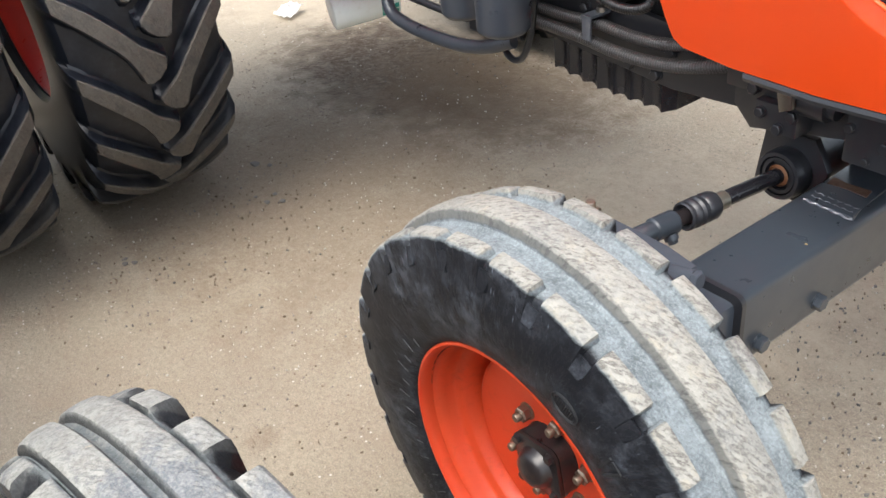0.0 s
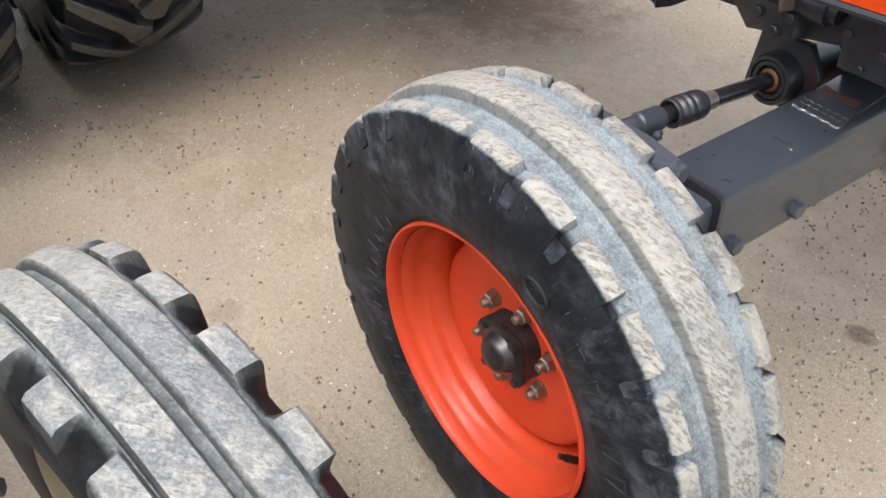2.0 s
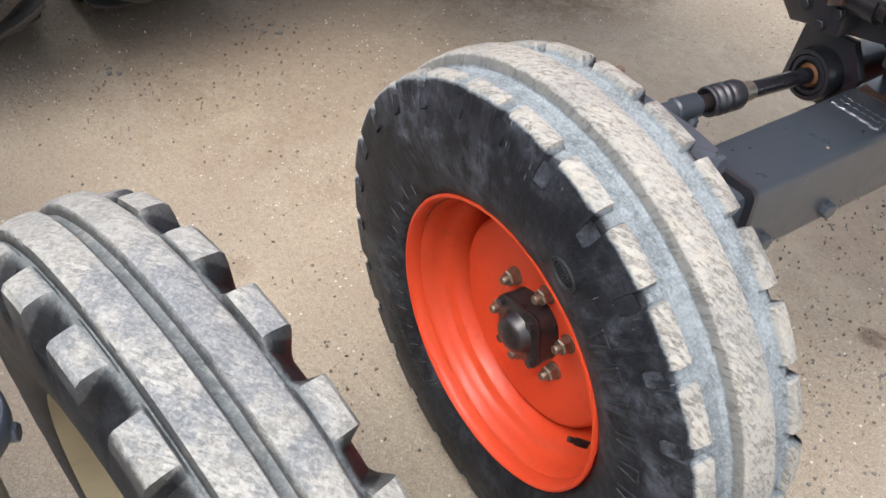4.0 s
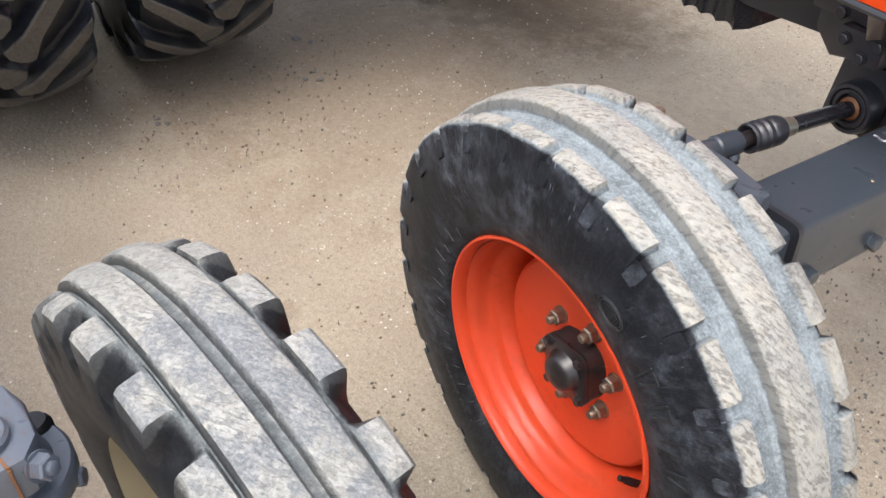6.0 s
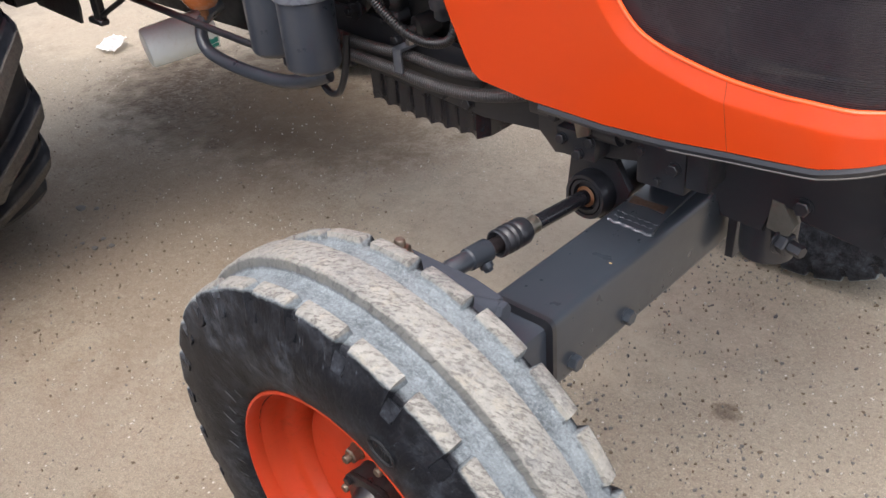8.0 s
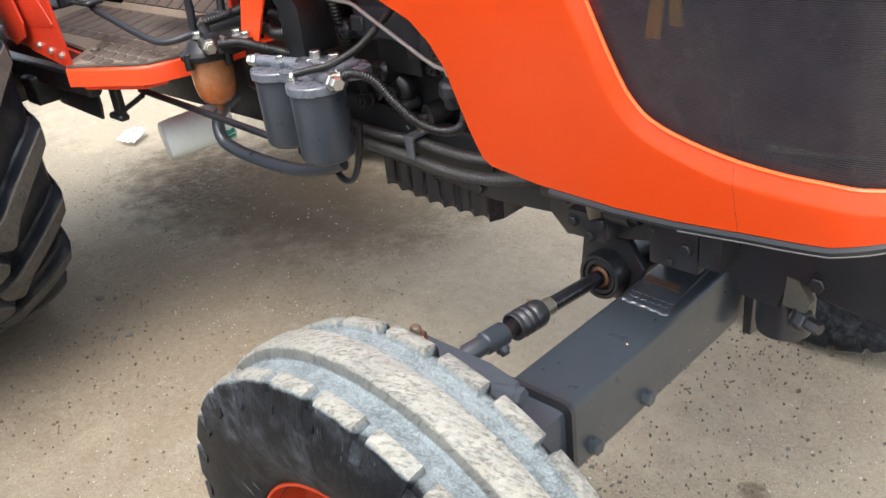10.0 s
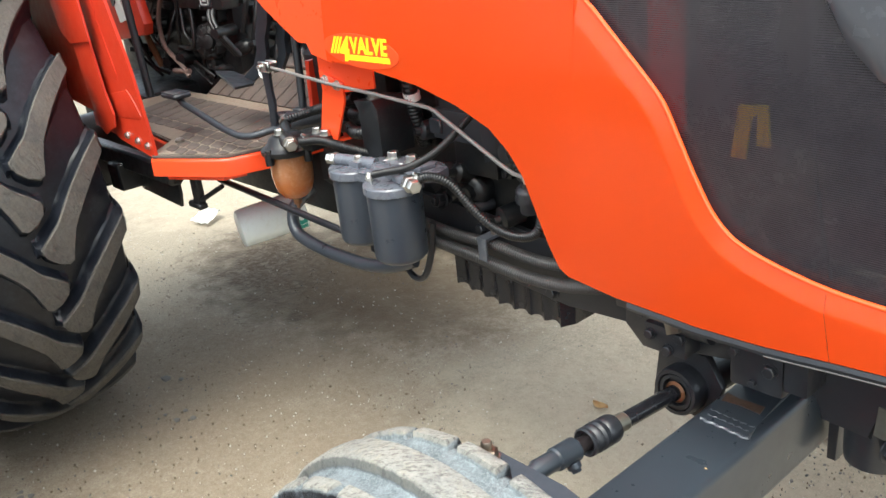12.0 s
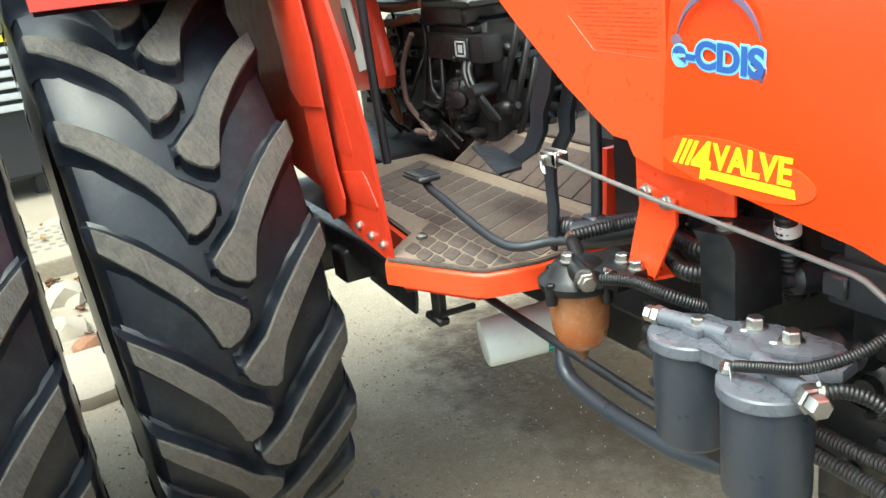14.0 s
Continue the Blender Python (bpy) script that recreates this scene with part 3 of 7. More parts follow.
# ---- wheels ----
def rib_tyre(name, centre, profile, lugs, phase, gap, material, parent, label, camber=0.0, wear=0.002, seed=0, steer=0.0, slope=0.045, stagger=0.5):
    """A front tractor tyre: profile rows of (side offset, radius, added lug height, lug side push) from the outer to the inner bead; the lugs of the two shoulders are staggered."""
    pitch = 2 * math.pi / lugs
    shape = [(0, 0), (gap, 0), (gap + slope, 1), (0.45, 1), (0.58, 1), (0.70, 1), (1 - slope, 1), (1, 0)]
    angles = sorted({round((k + f + h) * pitch, 5) for k in range(lugs) for f, _ in shape[:-1] for h in (0, 1 - stagger)})
    c, rows = Vector(centre), []
    bm = bmesh.new()
    for a in angles:
        row = []
        for w, r, lift, push in profile:
            f = (a / pitch + (stagger if w > 0 else 0)) % 1
            k = int(a / pitch + (stagger if w > 0 else 0)) % lugs
            worn = wear * noise.noise((k * 3.7, 5.1 + seed, w * 9))
            rr = r + (lift + (worn if lift > 0.004 else 0)) * lerp(f, shape) + 0.0012 * noise.noise((a * 9, w * 60, seed))
            q = Vector((rr * math.cos(a + phase), w + math.copysign(push, w) * lerp(f, shape), rr * math.sin(a + phase)))
            row.append(bm.verts.new(c + q))
        rows.append(row)
    rows.append(rows[0])
    grid_faces(bm, rows)
    ob = part(name, bm, material, parent, label, centre, 32)
    ob.rotation_euler = (camber, 0, steer)
    return ob


HALF_A = [(0.066, 0.212, 0, 0), (0.076, 0.222, 0, 0), (0.083, 0.228, 0, 0), (0.088, 0.238, 0, 0), (0.094, 0.262, 0, 0), (0.0975, 0.295, 0, 0), (0.0965, 0.325, 0, 0), (0.0935, 0.340, 0, 0), (0.0925, 0.345, 0, 0), (0.0875, 0.348, 0, 0.0045), (0.0845, 0.358, 0.001, 0.0055), (0.0815, 0.368, 0.007, 0.006), (0.0795, 0.373, 0.012, 0.0055), (0.0775, 0.3755, 0.0135, 0.0035), (0.070, 0.378, 0.0135, 0), (0.0630, 0.379, 0.0125, 0), (0.0590, 0.3795, 0.002, 0), (0.047, 0.379, 0, 0), (0.033, 0.3785, 0, 0), (0.0275, 0.3825, 0, 0), (0.0245, 0.3965, 0, 0), (0.0220, 0.4002, 0, 0), (0.010, 0.4016, 0, 0)]
PROFILE_A = [(-w, r, l, p) for w, r, l, p in HALF_A] + [(0, 0.402, 0, 0)] + [(w, r, l, p) for w, r, l, p in reversed(HALF_A)]
HALF_B = [(0.070, 0.218, 0, 0), (0.078, 0.228, 0, 0), (0.083, 0.242, 0, 0), (0.086, 0.27, 0, 0), (0.0875, 0.300, 0, 0), (0.0855, 0.322, 0.0, 0.001), (0.0820, 0.335, 0.003, 0.004), (0.0775, 0.345, 0.010, 0.0075), (0.0735, 0.353, 0.018, 0.0105), (0.0705, 0.358, 0.0255, 0.0115), (0.0680, 0.362, 0.0265, 0.0095), (0.0640, 0.368, 0.0225, 0.006), (0.0600, 0.375, 0.0170, 0.002), (0.0560, 0.381, 0.0115, 0), (0.0530, 0.385, 0.0070, 0), (0.0510, 0.3862, 0.0035, 0), (0.0490, 0.3860, 0.0005, 0), (0.0475, 0.3872, 0, 0), (0.0460, 0.393, 0, 0), (0.0440, 0.3985, 0, 0), (0.0405, 0.4012, 0, 0), (0.030, 0.4030, 0, 0), (0.0180, 0.4034, 0, 0), (0.0095, 0.4025, 0, 0), (0.0070, 0.3995, 0, 0), (0.0050, 0.3915, 0, 0), (0.001, 0.3905, 0, 0)]
PROFILE_B = [(-w, r, l, p) for w, r, l, p in HALF_B] + [(w, r, l, p) for w, r, l, p in reversed(HALF_B)]


def disc_wheel(name, centre, out, profile, material, parent, label, steer=0.0):
    """A pressed steel rim; profile of (radius, depth inwards from the outer flange); out: -1 when the outer side faces -y."""
    bm = bmesh.new()
    lathe(bm, profile, axis_frame(centre, (out * math.sin(steer), -out * math.cos(steer), 0)), 64, False)
    bmesh.ops.solidify(bm, geom=bm.faces[:], thickness=0.004)
    return part(name, bm, material, parent, label, None, 35)


RIM_FRONT = [(0.2235, 0.004), (0.2225, 0.0), (0.2185, -0.001), (0.215, 0.003), (0.2125, 0.010), (0.2115, 0.021), (0.2060, 0.0265), (0.2035, 0.040), (0.2005, 0.052), (0.1965, 0.058), (0.1890, 0.0615), (0.1860, 0.066), (0.1820, 0.080), (0.1755, 0.096), (0.1735, 0.125), (0.1660, 0.126), (0.1655, 0.090), (0.1630, 0.0800), (0.158, 0.0765), (0.135, 0.0775), (0.105, 0.083), (0.05, 0.084), (0.001, 0.084)]
RIM_BACK = [(0.150, 0.130), (0.176, 0.132), (0.188, 0.115), (0.198, 0.135), (0.212, 0.148), (0.222, 0.157)]


def front_wheel(tractor, cx, cy, out, tyre_label):
    """Tyre, orange rim, hub, nuts and valve of one front wheel; out is the side that its face looks to."""
    tyre = rib_tyre("front_tyre", (cx, cy, 0.402), PROFILE_A, 27, radians(10.03), 0.17, M_TYRE_A, tractor, tyre_label, -out * radians(1.4), 0.003, 0, 0.0, 0.045, 0.67)
    face = cy + out * 0.086
    rim = disc_wheel("front_rim", (cx, face, 0.402), out, RIM_FRONT, M_ORANGE_WORN, tractor, "orange pressed steel rim")
    disc_wheel("inner_rim", (cx, face, 0.402), out, RIM_BACK, M_ORANGE_WORN, rim, "")
    disc = face - out * 0.0835
    for k in range(6):
        a = radians(137 - 60 * k)
        bm = bmesh.new()
        at = (cx + 0.074 * math.cos(a), disc, 0.402 + 0.074 * math.sin(a))
        hexnut(bm, at, (0, out, 0), 0.0128, 0.014, 0.0, 0.0145)
        lathe(bm, [(0.0072, 0.014), (0.0072, 0.024), (0.0060, 0.026)], axis_frame(at, (0, out, 0)), 12)
        part("wheel_nut", bm, M_DULLNUT, rim, "dull brown wheel nut")
    # square cast hub with rounded corners, its cover flange and domed cap
    m = axis_frame((cx, disc, 0.402), (0, out, 0)) @ Matrix.Rotation(radians(-8 * out), 4, "Z")

    def rounded(size, corner):
        out_line = []
        for q, (sx, sy) in enumerate(((1, 1), (-1, 1), (-1, -1), (1, -1))):
            for step in range(5):
                b = math.pi / 2 * (q + step / 4)
                out_line.append((sx * (size - corner) + corner * math.cos(b), sy * (size - corner) + corner * math.sin(b)))
        return out_line

    bm = bmesh.new()
    rings = [[bm.verts.new(m @ Vector((x, y, h))) for x, y in rounded(size, corner)] for size, corner, h in ((0.052, 0.040, -0.002), (0.050, 0.036, 0.004), (0.0465, 0.026, 0.010), (0.0455, 0.018, 0.024), (0.0450, 0.016, 0.0255))]
    grid_faces(bm, rings, True)
    bm.faces.new(rings[-1])
    part("hub", bm, M_HUB, rim, "dark brown cast hub")
    bm = bmesh.new()
    rings = [[bm.verts.new(m @ Vector((x, y, h))) for x, y in rounded(size, corner)] for size, corner, h in ((0.0435, 0.016, 0.0262), (0.0450, 0.016, 0.0272), (0.0450, 0.016, 0.0325), (0.0435, 0.015, 0.0335))]
    grid_faces(bm, rings, True)
    bm.faces.new(rings[-1])
    lathe(bm, [(0.034, 0.033), (0.032, 0.036), (0.030, 0.043), (0.025, 0.050), (0.016, 0.055), (0.001, 0.057)], m, 28)
    cap = part("hub_cap", bm, M_HUB, rim, "dark domed hub cap")
    for sx, sy in ((1, 1), (-1, 1), (-1, -1), (1, -1)):
        bm = bmesh.new()
        hexnut(bm, m @ Vector((0.034 * sx, 0.034 * sy, 0.033)), (0, out, 0), 0.0075, 0.0065, 0, 0.009)
        part("cap_bolt", bm, M_HUB, rim, "")
    bm = bmesh.new()
    p, q = Vector((cx + 0.162, face - out * 0.076, 0.298)), Vector((cx + 0.149, face - out * 0.050, 0.316))
    rod(bm, p, q, 0.006, 10)
    rod(bm, q, q + (q - p) * 0.35, 0.0045, 10)
    part("valve_stem", bm, M_PLASTIC, rim, "black rubber valve stem")
    return tyre


def rear_tyre(name, centre, phase, parent, label, camber=0.0):
    """A lugged drive tyre: a crowned carcass and two staggered rows of swept lugs with broad, cut-off tips that meet past the middle."""
    c = Vector(centre)
    half = [(0.180, 0.395), (0.198, 0.408), (0.203, 0.44), (0.209, 0.50), (0.213, 0.57), (0.213, 0.62), (0.211, 0.655), (0.206, 0.680), (0.196, 0.701), (0.165, 0.721), (0.10, 0.734), (0.04, 0.738)]
    prof = [(-w, r) for w, r in half] + [(w, r) for w, r in reversed(half)]
    bm = bmesh.new()
    ring = []
    for k in range(120):
        a = 2 * math.pi * k / 120
        ring.append([bm.verts.new(c + Vector((r * math.cos(a), w, r * math.sin(a)))) for w, r in prof])
    grid_faces(bm, [*ring, ring[0]])
    count = 22
    # across: offset, upper and lower edge in degrees from the tip, top radius, foot radius
    way = [(-0.016, 0.1, -1.0, 0.779, 0.735), (-0.011, 0.5, -2.0, 0.7805, 0.735), (0.010, 1.9, -3.5, 0.781, 0.735), (0.034, 3.4, -4.2, 0.781, 0.735), (0.047, 4.7, -3.7, 0.781, 0.735), (0.060, 6.1, -0.6, 0.780, 0.734), (0.074, 7.5, 2.0, 0.779, 0.734), (0.095, 9.3, 4.3, 0.777, 0.732), (0.122, 11.5, 6.9, 0.773, 0.729), (0.150, 13.5, 9.3, 0.7675, 0.723), (0.178, 15.4, 11.6, 0.7595, 0.713), (0.202, 16.9, 13.4, 0.748, 0.697), (0.212, 17.5, 14.4, 0.728, 0.675), (0.217, 18.0, 15.2, 0.692, 0.648), (0.216, 18.2, 15.8, 0.655, 0.62)]
    tyre = part(name, bm, M_TYRE_R, parent, label, centre, 30)
    tyre.rotation_euler = (camber, 0, 0)
    rw = random.Random(3)
    for side, start in ((-1, phase), (1, phase - radians(8.2))):
        lug_mesh = None
        for k in range(count):
            if lug_mesh is None:
                bm, rows = bmesh.new(), []
                for w, up, down, top, foot in way:
                    row = []
                    for s, r, extra in ((-1, foot, 1.9), (-1, foot + 0.006, 1.1), (-1, foot + 0.016, 0.65), (-1, top - 0.003, 0.12), (-1, top, -0.12), (0, top + 0.0004, 0), (1, top, -0.12), (1, top - 0.003, 0.12), (1, foot + 0.016, 0.65), (1, foot + 0.006, 1.1), (1, foot, 1.9)):
                        a = radians((up + extra if s > 0 else down - extra if s < 0 else (up + down) / 2) + rw.uniform(-0.08, 0.08))
                        row.append(bm.verts.new(c + Vector((r * math.cos(a), side * w, r * math.sin(a)))))
                    rows.append(row)
                grid_faces(bm, rows)
                # the tip's face leans out towards its foot
                foot_row = [bm.verts.new(v.co + Vector((0, -side * 0.011, 0)) - 0.02 * (v.co - c).normalized() * (1 if 2 < n < 8 else 0)) for n, v in enumerate(rows[0])]
                grid_faces(bm, [foot_row, rows[0]])
                bm.faces.new(foot_row)
                bm.faces.new(rows[-1])
                lug = part("lug", bm, M_TYRE_R, tyre, "", centre, 30)
                lug_mesh = lug.data
            else:
                lug = new("lug", lug_mesh)
                lug.parent = tyre
            lug.rotation_euler = (0, -(start + k * 2 * math.pi / count), 0)
    return tyre


RIM_REAR = [(0.415, 0.006), (0.412, 0.0), (0.405, 0.0), (0.398, 0.012), (0.385, 0.03), (0.378, 0.07), (0.36, 0.10), (0.345, 0.105), (0.33, 0.09), (0.28, 0.06), (0.20, 0.055), (0.12, 0.05), (0.001, 0.05)]


def rear_wheel(tractor, centre, out, phase, rim_mat, rim_label, camber=0.0):
    tyre = rear_tyre("rear_tyre", centre, phase, tractor, "black lugged drive tyre with dusty worn lugs", camber)
    rim = disc_wheel("rear_rim", (centre[0], centre[1] + out * 0.150, centre[2]), out, RIM_REAR, rim_mat, tractor, rim_label)
    for k in range(8):
        a = 2 * math.pi * k / 8
        bm = bmesh.new()
        hexnut(bm, (centre[0] + 0.13 * math.cos(a), centre[1] + out * 0.090, centre[2] + 0.13 * math.sin(a)), (0, out, 0), 0.018, 0.016, 0.01, 0.02)
        part("wheel_nut", bm, M_DULLNUT, rim)


# ---- the orange tractor ----
tractor = thing("tractor", (-1.7, 1.6, 0), "orange farm tractor with orange front rims and dark grey axle", "tractor")
MID = 1.6
FAR_Y = 2.74
front_wheel(tractor, -0.60, 0.852, -1, "dusty grey ribbed front tyre with black sidewall")
front_wheel(tractor, -0.60, 2 * MID - 0.852, 1, "dusty grey ribbed front tyre with black sidewall")
rear_wheel(tractor, (-2.84, 0.879, 0.782), -1, radians(4.64), M_RIMRED, "red steel rear rim", radians(3.0))
rear_wheel(tractor, (-2.84, FAR_Y, 0.782), 1, radians(7.0), M_RIMRED, "red steel rear rim")

# tyre sidewall marks: bars for the maker's name, and small readable words
W1 = Vector((-0.60, 0.852, 0.402))


def on_sidewall(angle, r, side=-0.1015):
    """A pose on the outer sidewall: x along the circle (clockwise as seen from outside), y outwards along the radius."""
    a = radians(angle)
    radial, along = Vector((math.cos(a), 0, math.sin(a))), Vector((math.sin(a), 0, -math.cos(a)))
    m = Matrix.Identity(4)
    m.col[0][:3], m.col[1][:3], m.col[2][:3] = along, radial, along.cross(radial)
    m.translation = W1 + radial * r + Vector((0, side, 0))
    return m


M_MARK = paint("raised_rubber_mark", (0.016, 0.0175, 0.020), 0.6, (0.05, 0.055, 0.062), 0.4, 0.0)
front_tyre = [o for o in tractor.children if o.name == "front_tyre"][0]
for k in range(6):
    bm = bmesh.new()
    for dx, dr, w, h, lean in ((-0.008, 0, 0.003, 0.034, 0.2), (0.007, 0, 0.003, 0.034, -0.1), (0, 0.0155, 0.015, 0.003, 0)):
        m = on_sidewall(46 - 8.2 * k, 0.296 + dr, -0.0985)
        box(bm, (-w / 2, -h / 2, -0.001), (w / 2, h / 2, 0.0012), 0, m @ Matrix.Translation((dx, 0, 0)) @ Matrix.Rotation(lean, 4, "Z"))
    part("sidewall_mark", bm, M_MARK, front_tyre, "raised bars on the tyre sidewall")
bm = bmesh.new()
for word, start in (("TRACTOR", 213), ("FRONT", 228)):
    for i, ch in enumerate(word):
        lb = lettering(ch, on_sidewall(start + 2.0 * (i if True else 0), 0.272, -0.0995) @ Matrix.Rotation(math.pi, 4, "Z"), 0.012, 0.0008)
        me = bpy.data.meshes.new("l")
        lb.to_mesh(me)
        lb.free()
        bm.from_mesh(me)
        bpy.data.meshes.remove(me)
part("sidewall_lettering", bm, M_MARK, front_tyre, "small raised words on the tyre sidewall")
bm = bmesh.new()
for r0, n in ((0.022, 28), (0.0185, 28)):
    for k in range(n):
        a0, a1 = 2 * math.pi * k / n, 2 * math.pi * (k + 1) / n
        m = on_sidewall(62, 0.292, -0.0985)
        rod(bm, m @ Vector((r0 * math.cos(a0), 0.72 * r0 * math.sin(a0), 0)), m @ Vector((r0 * math.cos(a1), 0.72 * r0 * math.sin(a1), 0)), 0.0011, 5)
for k in range(9):
    m = on_sidewall(62, 0.292, -0.0985)
    x = (k - 4) * 0.0032
    h = 0.010 * math.sqrt(max(0.05, 1 - (x / 0.018) ** 2))
    rod(bm, m @ Vector((x, -h, 0)), m @ Vector((x, h * 0.6, 0)), 0.0009, 5)
part("sidewall_badge", bm, M_MARK, front_tyre, "raised oval badge on the tyre sidewall")
tab_mesh = None
for k in range(27):
    if tab_mesh is None:
        bm = bmesh.new()
        for z0, z1, half in ((0.0, 0.001, 0.0115), (0.001, 0.0022, 0.0100)):
            rows = []
            for lift in (z0, z1):
                line = []
                for u, w, r in ((-1.00, -0.0800, 0.371), (-1.00, -0.0850, 0.357), (-0.72, -0.0895, 0.3465), (0.72, -0.0895, 0.3465), (1.00, -0.0850, 0.357), (1.00, -0.0800, 0.371)):
                    line.append(bm.verts.new(W1 + Vector((r + lift * 0.3, w - 0.003 - lift, u * half))))
                rows.append(line)
            grid_faces(bm, rows, True)
            bm.faces.new(rows[-1])
        tab = part("sidewall_tab", bm, M_TYRE_A, front_tyre, "", W1, 25)
        tab_mesh = tab.data
    else:
        tab = new("sidewall_tab", tab_mesh)
        tab.parent = front_tyre
    tab.rotation_euler = (0, -(radians(10.03) + (k + 0.085) * 2 * math.pi / 27), 0)
M_NICK = paint("scraped_rubber_line", (0.06, 0.063, 0.068), 0.6, (0.2, 0.2, 0.2), 0.4, 0.0)
for k in range(14):
    bm = bmesh.new()
    m = on_sidewall(140 + k * 7.5, 0.246 + 0.004 * (k % 2), -0.0925)
    rod(bm, m @ Vector((0, -0.011, 0)), m @ Vector((0.002, 0.004 + 0.009 * (k % 2), 0.0020)), 0.0006, 5)
    part("sidewall_rib", bm, M_NICK, front_tyre, "thin radial rib beside the rim")

# front axle
bm = bmesh.new()
slab(bm, [(-0.578, 0.515), (-0.466, 0.515), (-0.466, 0.640), (-0.578, 0.640)], "xz", 1.072, 2 * MID - 1.072)
bmesh.ops.bevel(bm, geom=[e for e in bm.edges if abs(e.verts[0].co.y - e.verts[1].co.y) > 0.5], offset=0.012, segments=3, profile=0.5, affect="EDGES")
axle = part("front_axle_beam", bm, M_AXLE, tractor, "dark grey painted steel box axle beam")
bm = bmesh.new()
slab(bm, [(-0.582, 0.511), (-0.462, 0.511), (-0.462, 0.644), (-0.582, 0.644)], "xz", 1.066, 1.0745)
bmesh.ops.bevel(bm, geom=[e for e in bm.edges if abs(e.verts[0].co.y - e.verts[1].co.y) > 0.004], offset=0.014, segments=3, profile=0.5, affect="EDGES")
part("end_lip", bm, M_BLACK, axle)
bm = bmesh.new()
slab(bm, [(-0.570, 0.522), (-0.474, 0.522), (-0.474, 0.630), (-0.570, 0.630)], "xz", 0.975, 1.07)
bmesh.ops.bevel(bm, geom=[e for e in bm.edges if abs(e.verts[0].co.y - e.verts[1].co.y) > 0.05], offset=0.01, segments=2, profile=0.5, affect="EDGES")
part("axle_sleeve", bm, M_GREY, tractor, "grey telescopic axle sleeve")
for y in (1.118, 1.255):
    bm = bmesh.new()
    hexnut(bm, (-0.467, y, 0.541), (1, 0, 0), 0.0125, 0.011, 0, 0.014)
    part("axle_bolt", bm, M_AXLE, axle, "grey hexagon bolt head")
M_WELD = metal("bright_weld_metal", (0.22, 0.23, 0.25), 0.45, (0.2, 0.2, 0.22), 0.5)
bm = bmesh.new()
slab(bm, [(-0.562, 1.340), (-0.476, 1.337), (-0.486, 1.376), (-0.492, 1.50), (-0.572, 1.50), (-0.565, 1.376)], "xy", 0.636, 0.6445, 0.003)
wear = part("wear_plate", bm, M_AXLE, axle, "welded wear plate on the axle beam")
for k, (x0, x1, y) in enumerate(((-0.560, -0.478, 1.338), (-0.556, -0.486, 1.352), (-0.560, -0.484, 1.366))):
    bm = bmesh.new()
    tube(bm, [(x0 + (x1 - x0) * i / 14, y - 0.003 * i / 14 + 0.0016 * math.sin(i * (1.9 + 0.4 * k) + k), 0.6435 - 0.0018 * (k == 0) + 0.0006 * math.sin(i * 2.3 + k)) for i in range(15)], 0.0024 if k == 0 else 0.0016, 6, 0.003)
    part("weld_bead", bm, M_WELD, wear, "lumpy silver weld bead")
bm = bmesh.new()
tube(bm, [(-0.478 - 0.010 * i / 8, 1.338 + 0.038 * i / 8 + 0.001 * math.sin(i * 2.0), 0.6425) for i in range(9)], 0.0018, 6, 0.003)
part("weld_bead", bm, M_WELD, wear, "lumpy silver weld bead")
bm = bmesh.new()
slab(bm, [(-0.560, 1.398), (-0.530, 1.402), (-0.495, 1.399), (-0.499, 1.421), (-0.54, 1.418), (-0.564, 1.422)], "xy", 0.6435, 0.6455)
part("rust_patch", bm, M_DULLRUST, wear, "rusty bare patch on the plate")
bm = bmesh.new()
lump(bm, (-0.486, 1.238, 0.6398), 0.0036, 3, 0.1, 1)
lump(bm, (-0.480, 1.231, 0.6396), 0.0022, 5, 0.1, 1)
lump(bm, (-0.476, 1.150, 0.6390), 0.0016, 8, 0.1, 1)
lump(bm, (-0.479, 1.29, 0.6394), 0.0014, 9, 0.1, 1)
part("paint_chip", bm, M_LEAF, axle, "pale chip in the paint")

# knuckle and steering arm behind the tyre
bm = bmesh.new()
rod(bm, (-0.525, 0.955, 0.42), (-0.525, 0.955, 0.719), 0.036, 24)
box(bm, (-0.575, 0.915, 0.515), (-0.475, 1.0, 0.645), 0.012)
rod(bm, (-0.6, 0.85, 0.402), (-0.55, 0.96, 0.43), 0.034, 20)
part("steering_knuckle", bm, M_GREY, tractor, "grey cast steering knuckle")
bm = bmesh.new()
slab(bm, [(-0.475, 0.94), (-0.475, 0.982), (-0.53, 0.992), (-0.645, 0.992), (-0.662, 0.983), (-0.662, 0.962), (-0.64, 0.955), (-0.53, 0.925)], "xy", 0.712, 0.734, 0.004)
arm = part("steering_arm", bm, M_MATT, tractor, "grey flat steering arm")
bm = bmesh.new()
hexnut(bm, (-0.645, 0.97, 0.733), (0, 0, 1), 0.015, 0.013, 0.012, 0.017)
part("castle_nut", bm, M_DULLNUT, arm, "dull brown castle nut")
bm = bmesh.new()
rod(bm, (-0.52, 0.955, 0.721), (-0.462, 0.962, 0.729), 0.012, 16)
hexnut(bm, (-0.466, 0.962, 0.728), (1, 0.1, 0.1), 0.013, 0.012)
part("pinch_bolt", bm, M_MATT, arm)

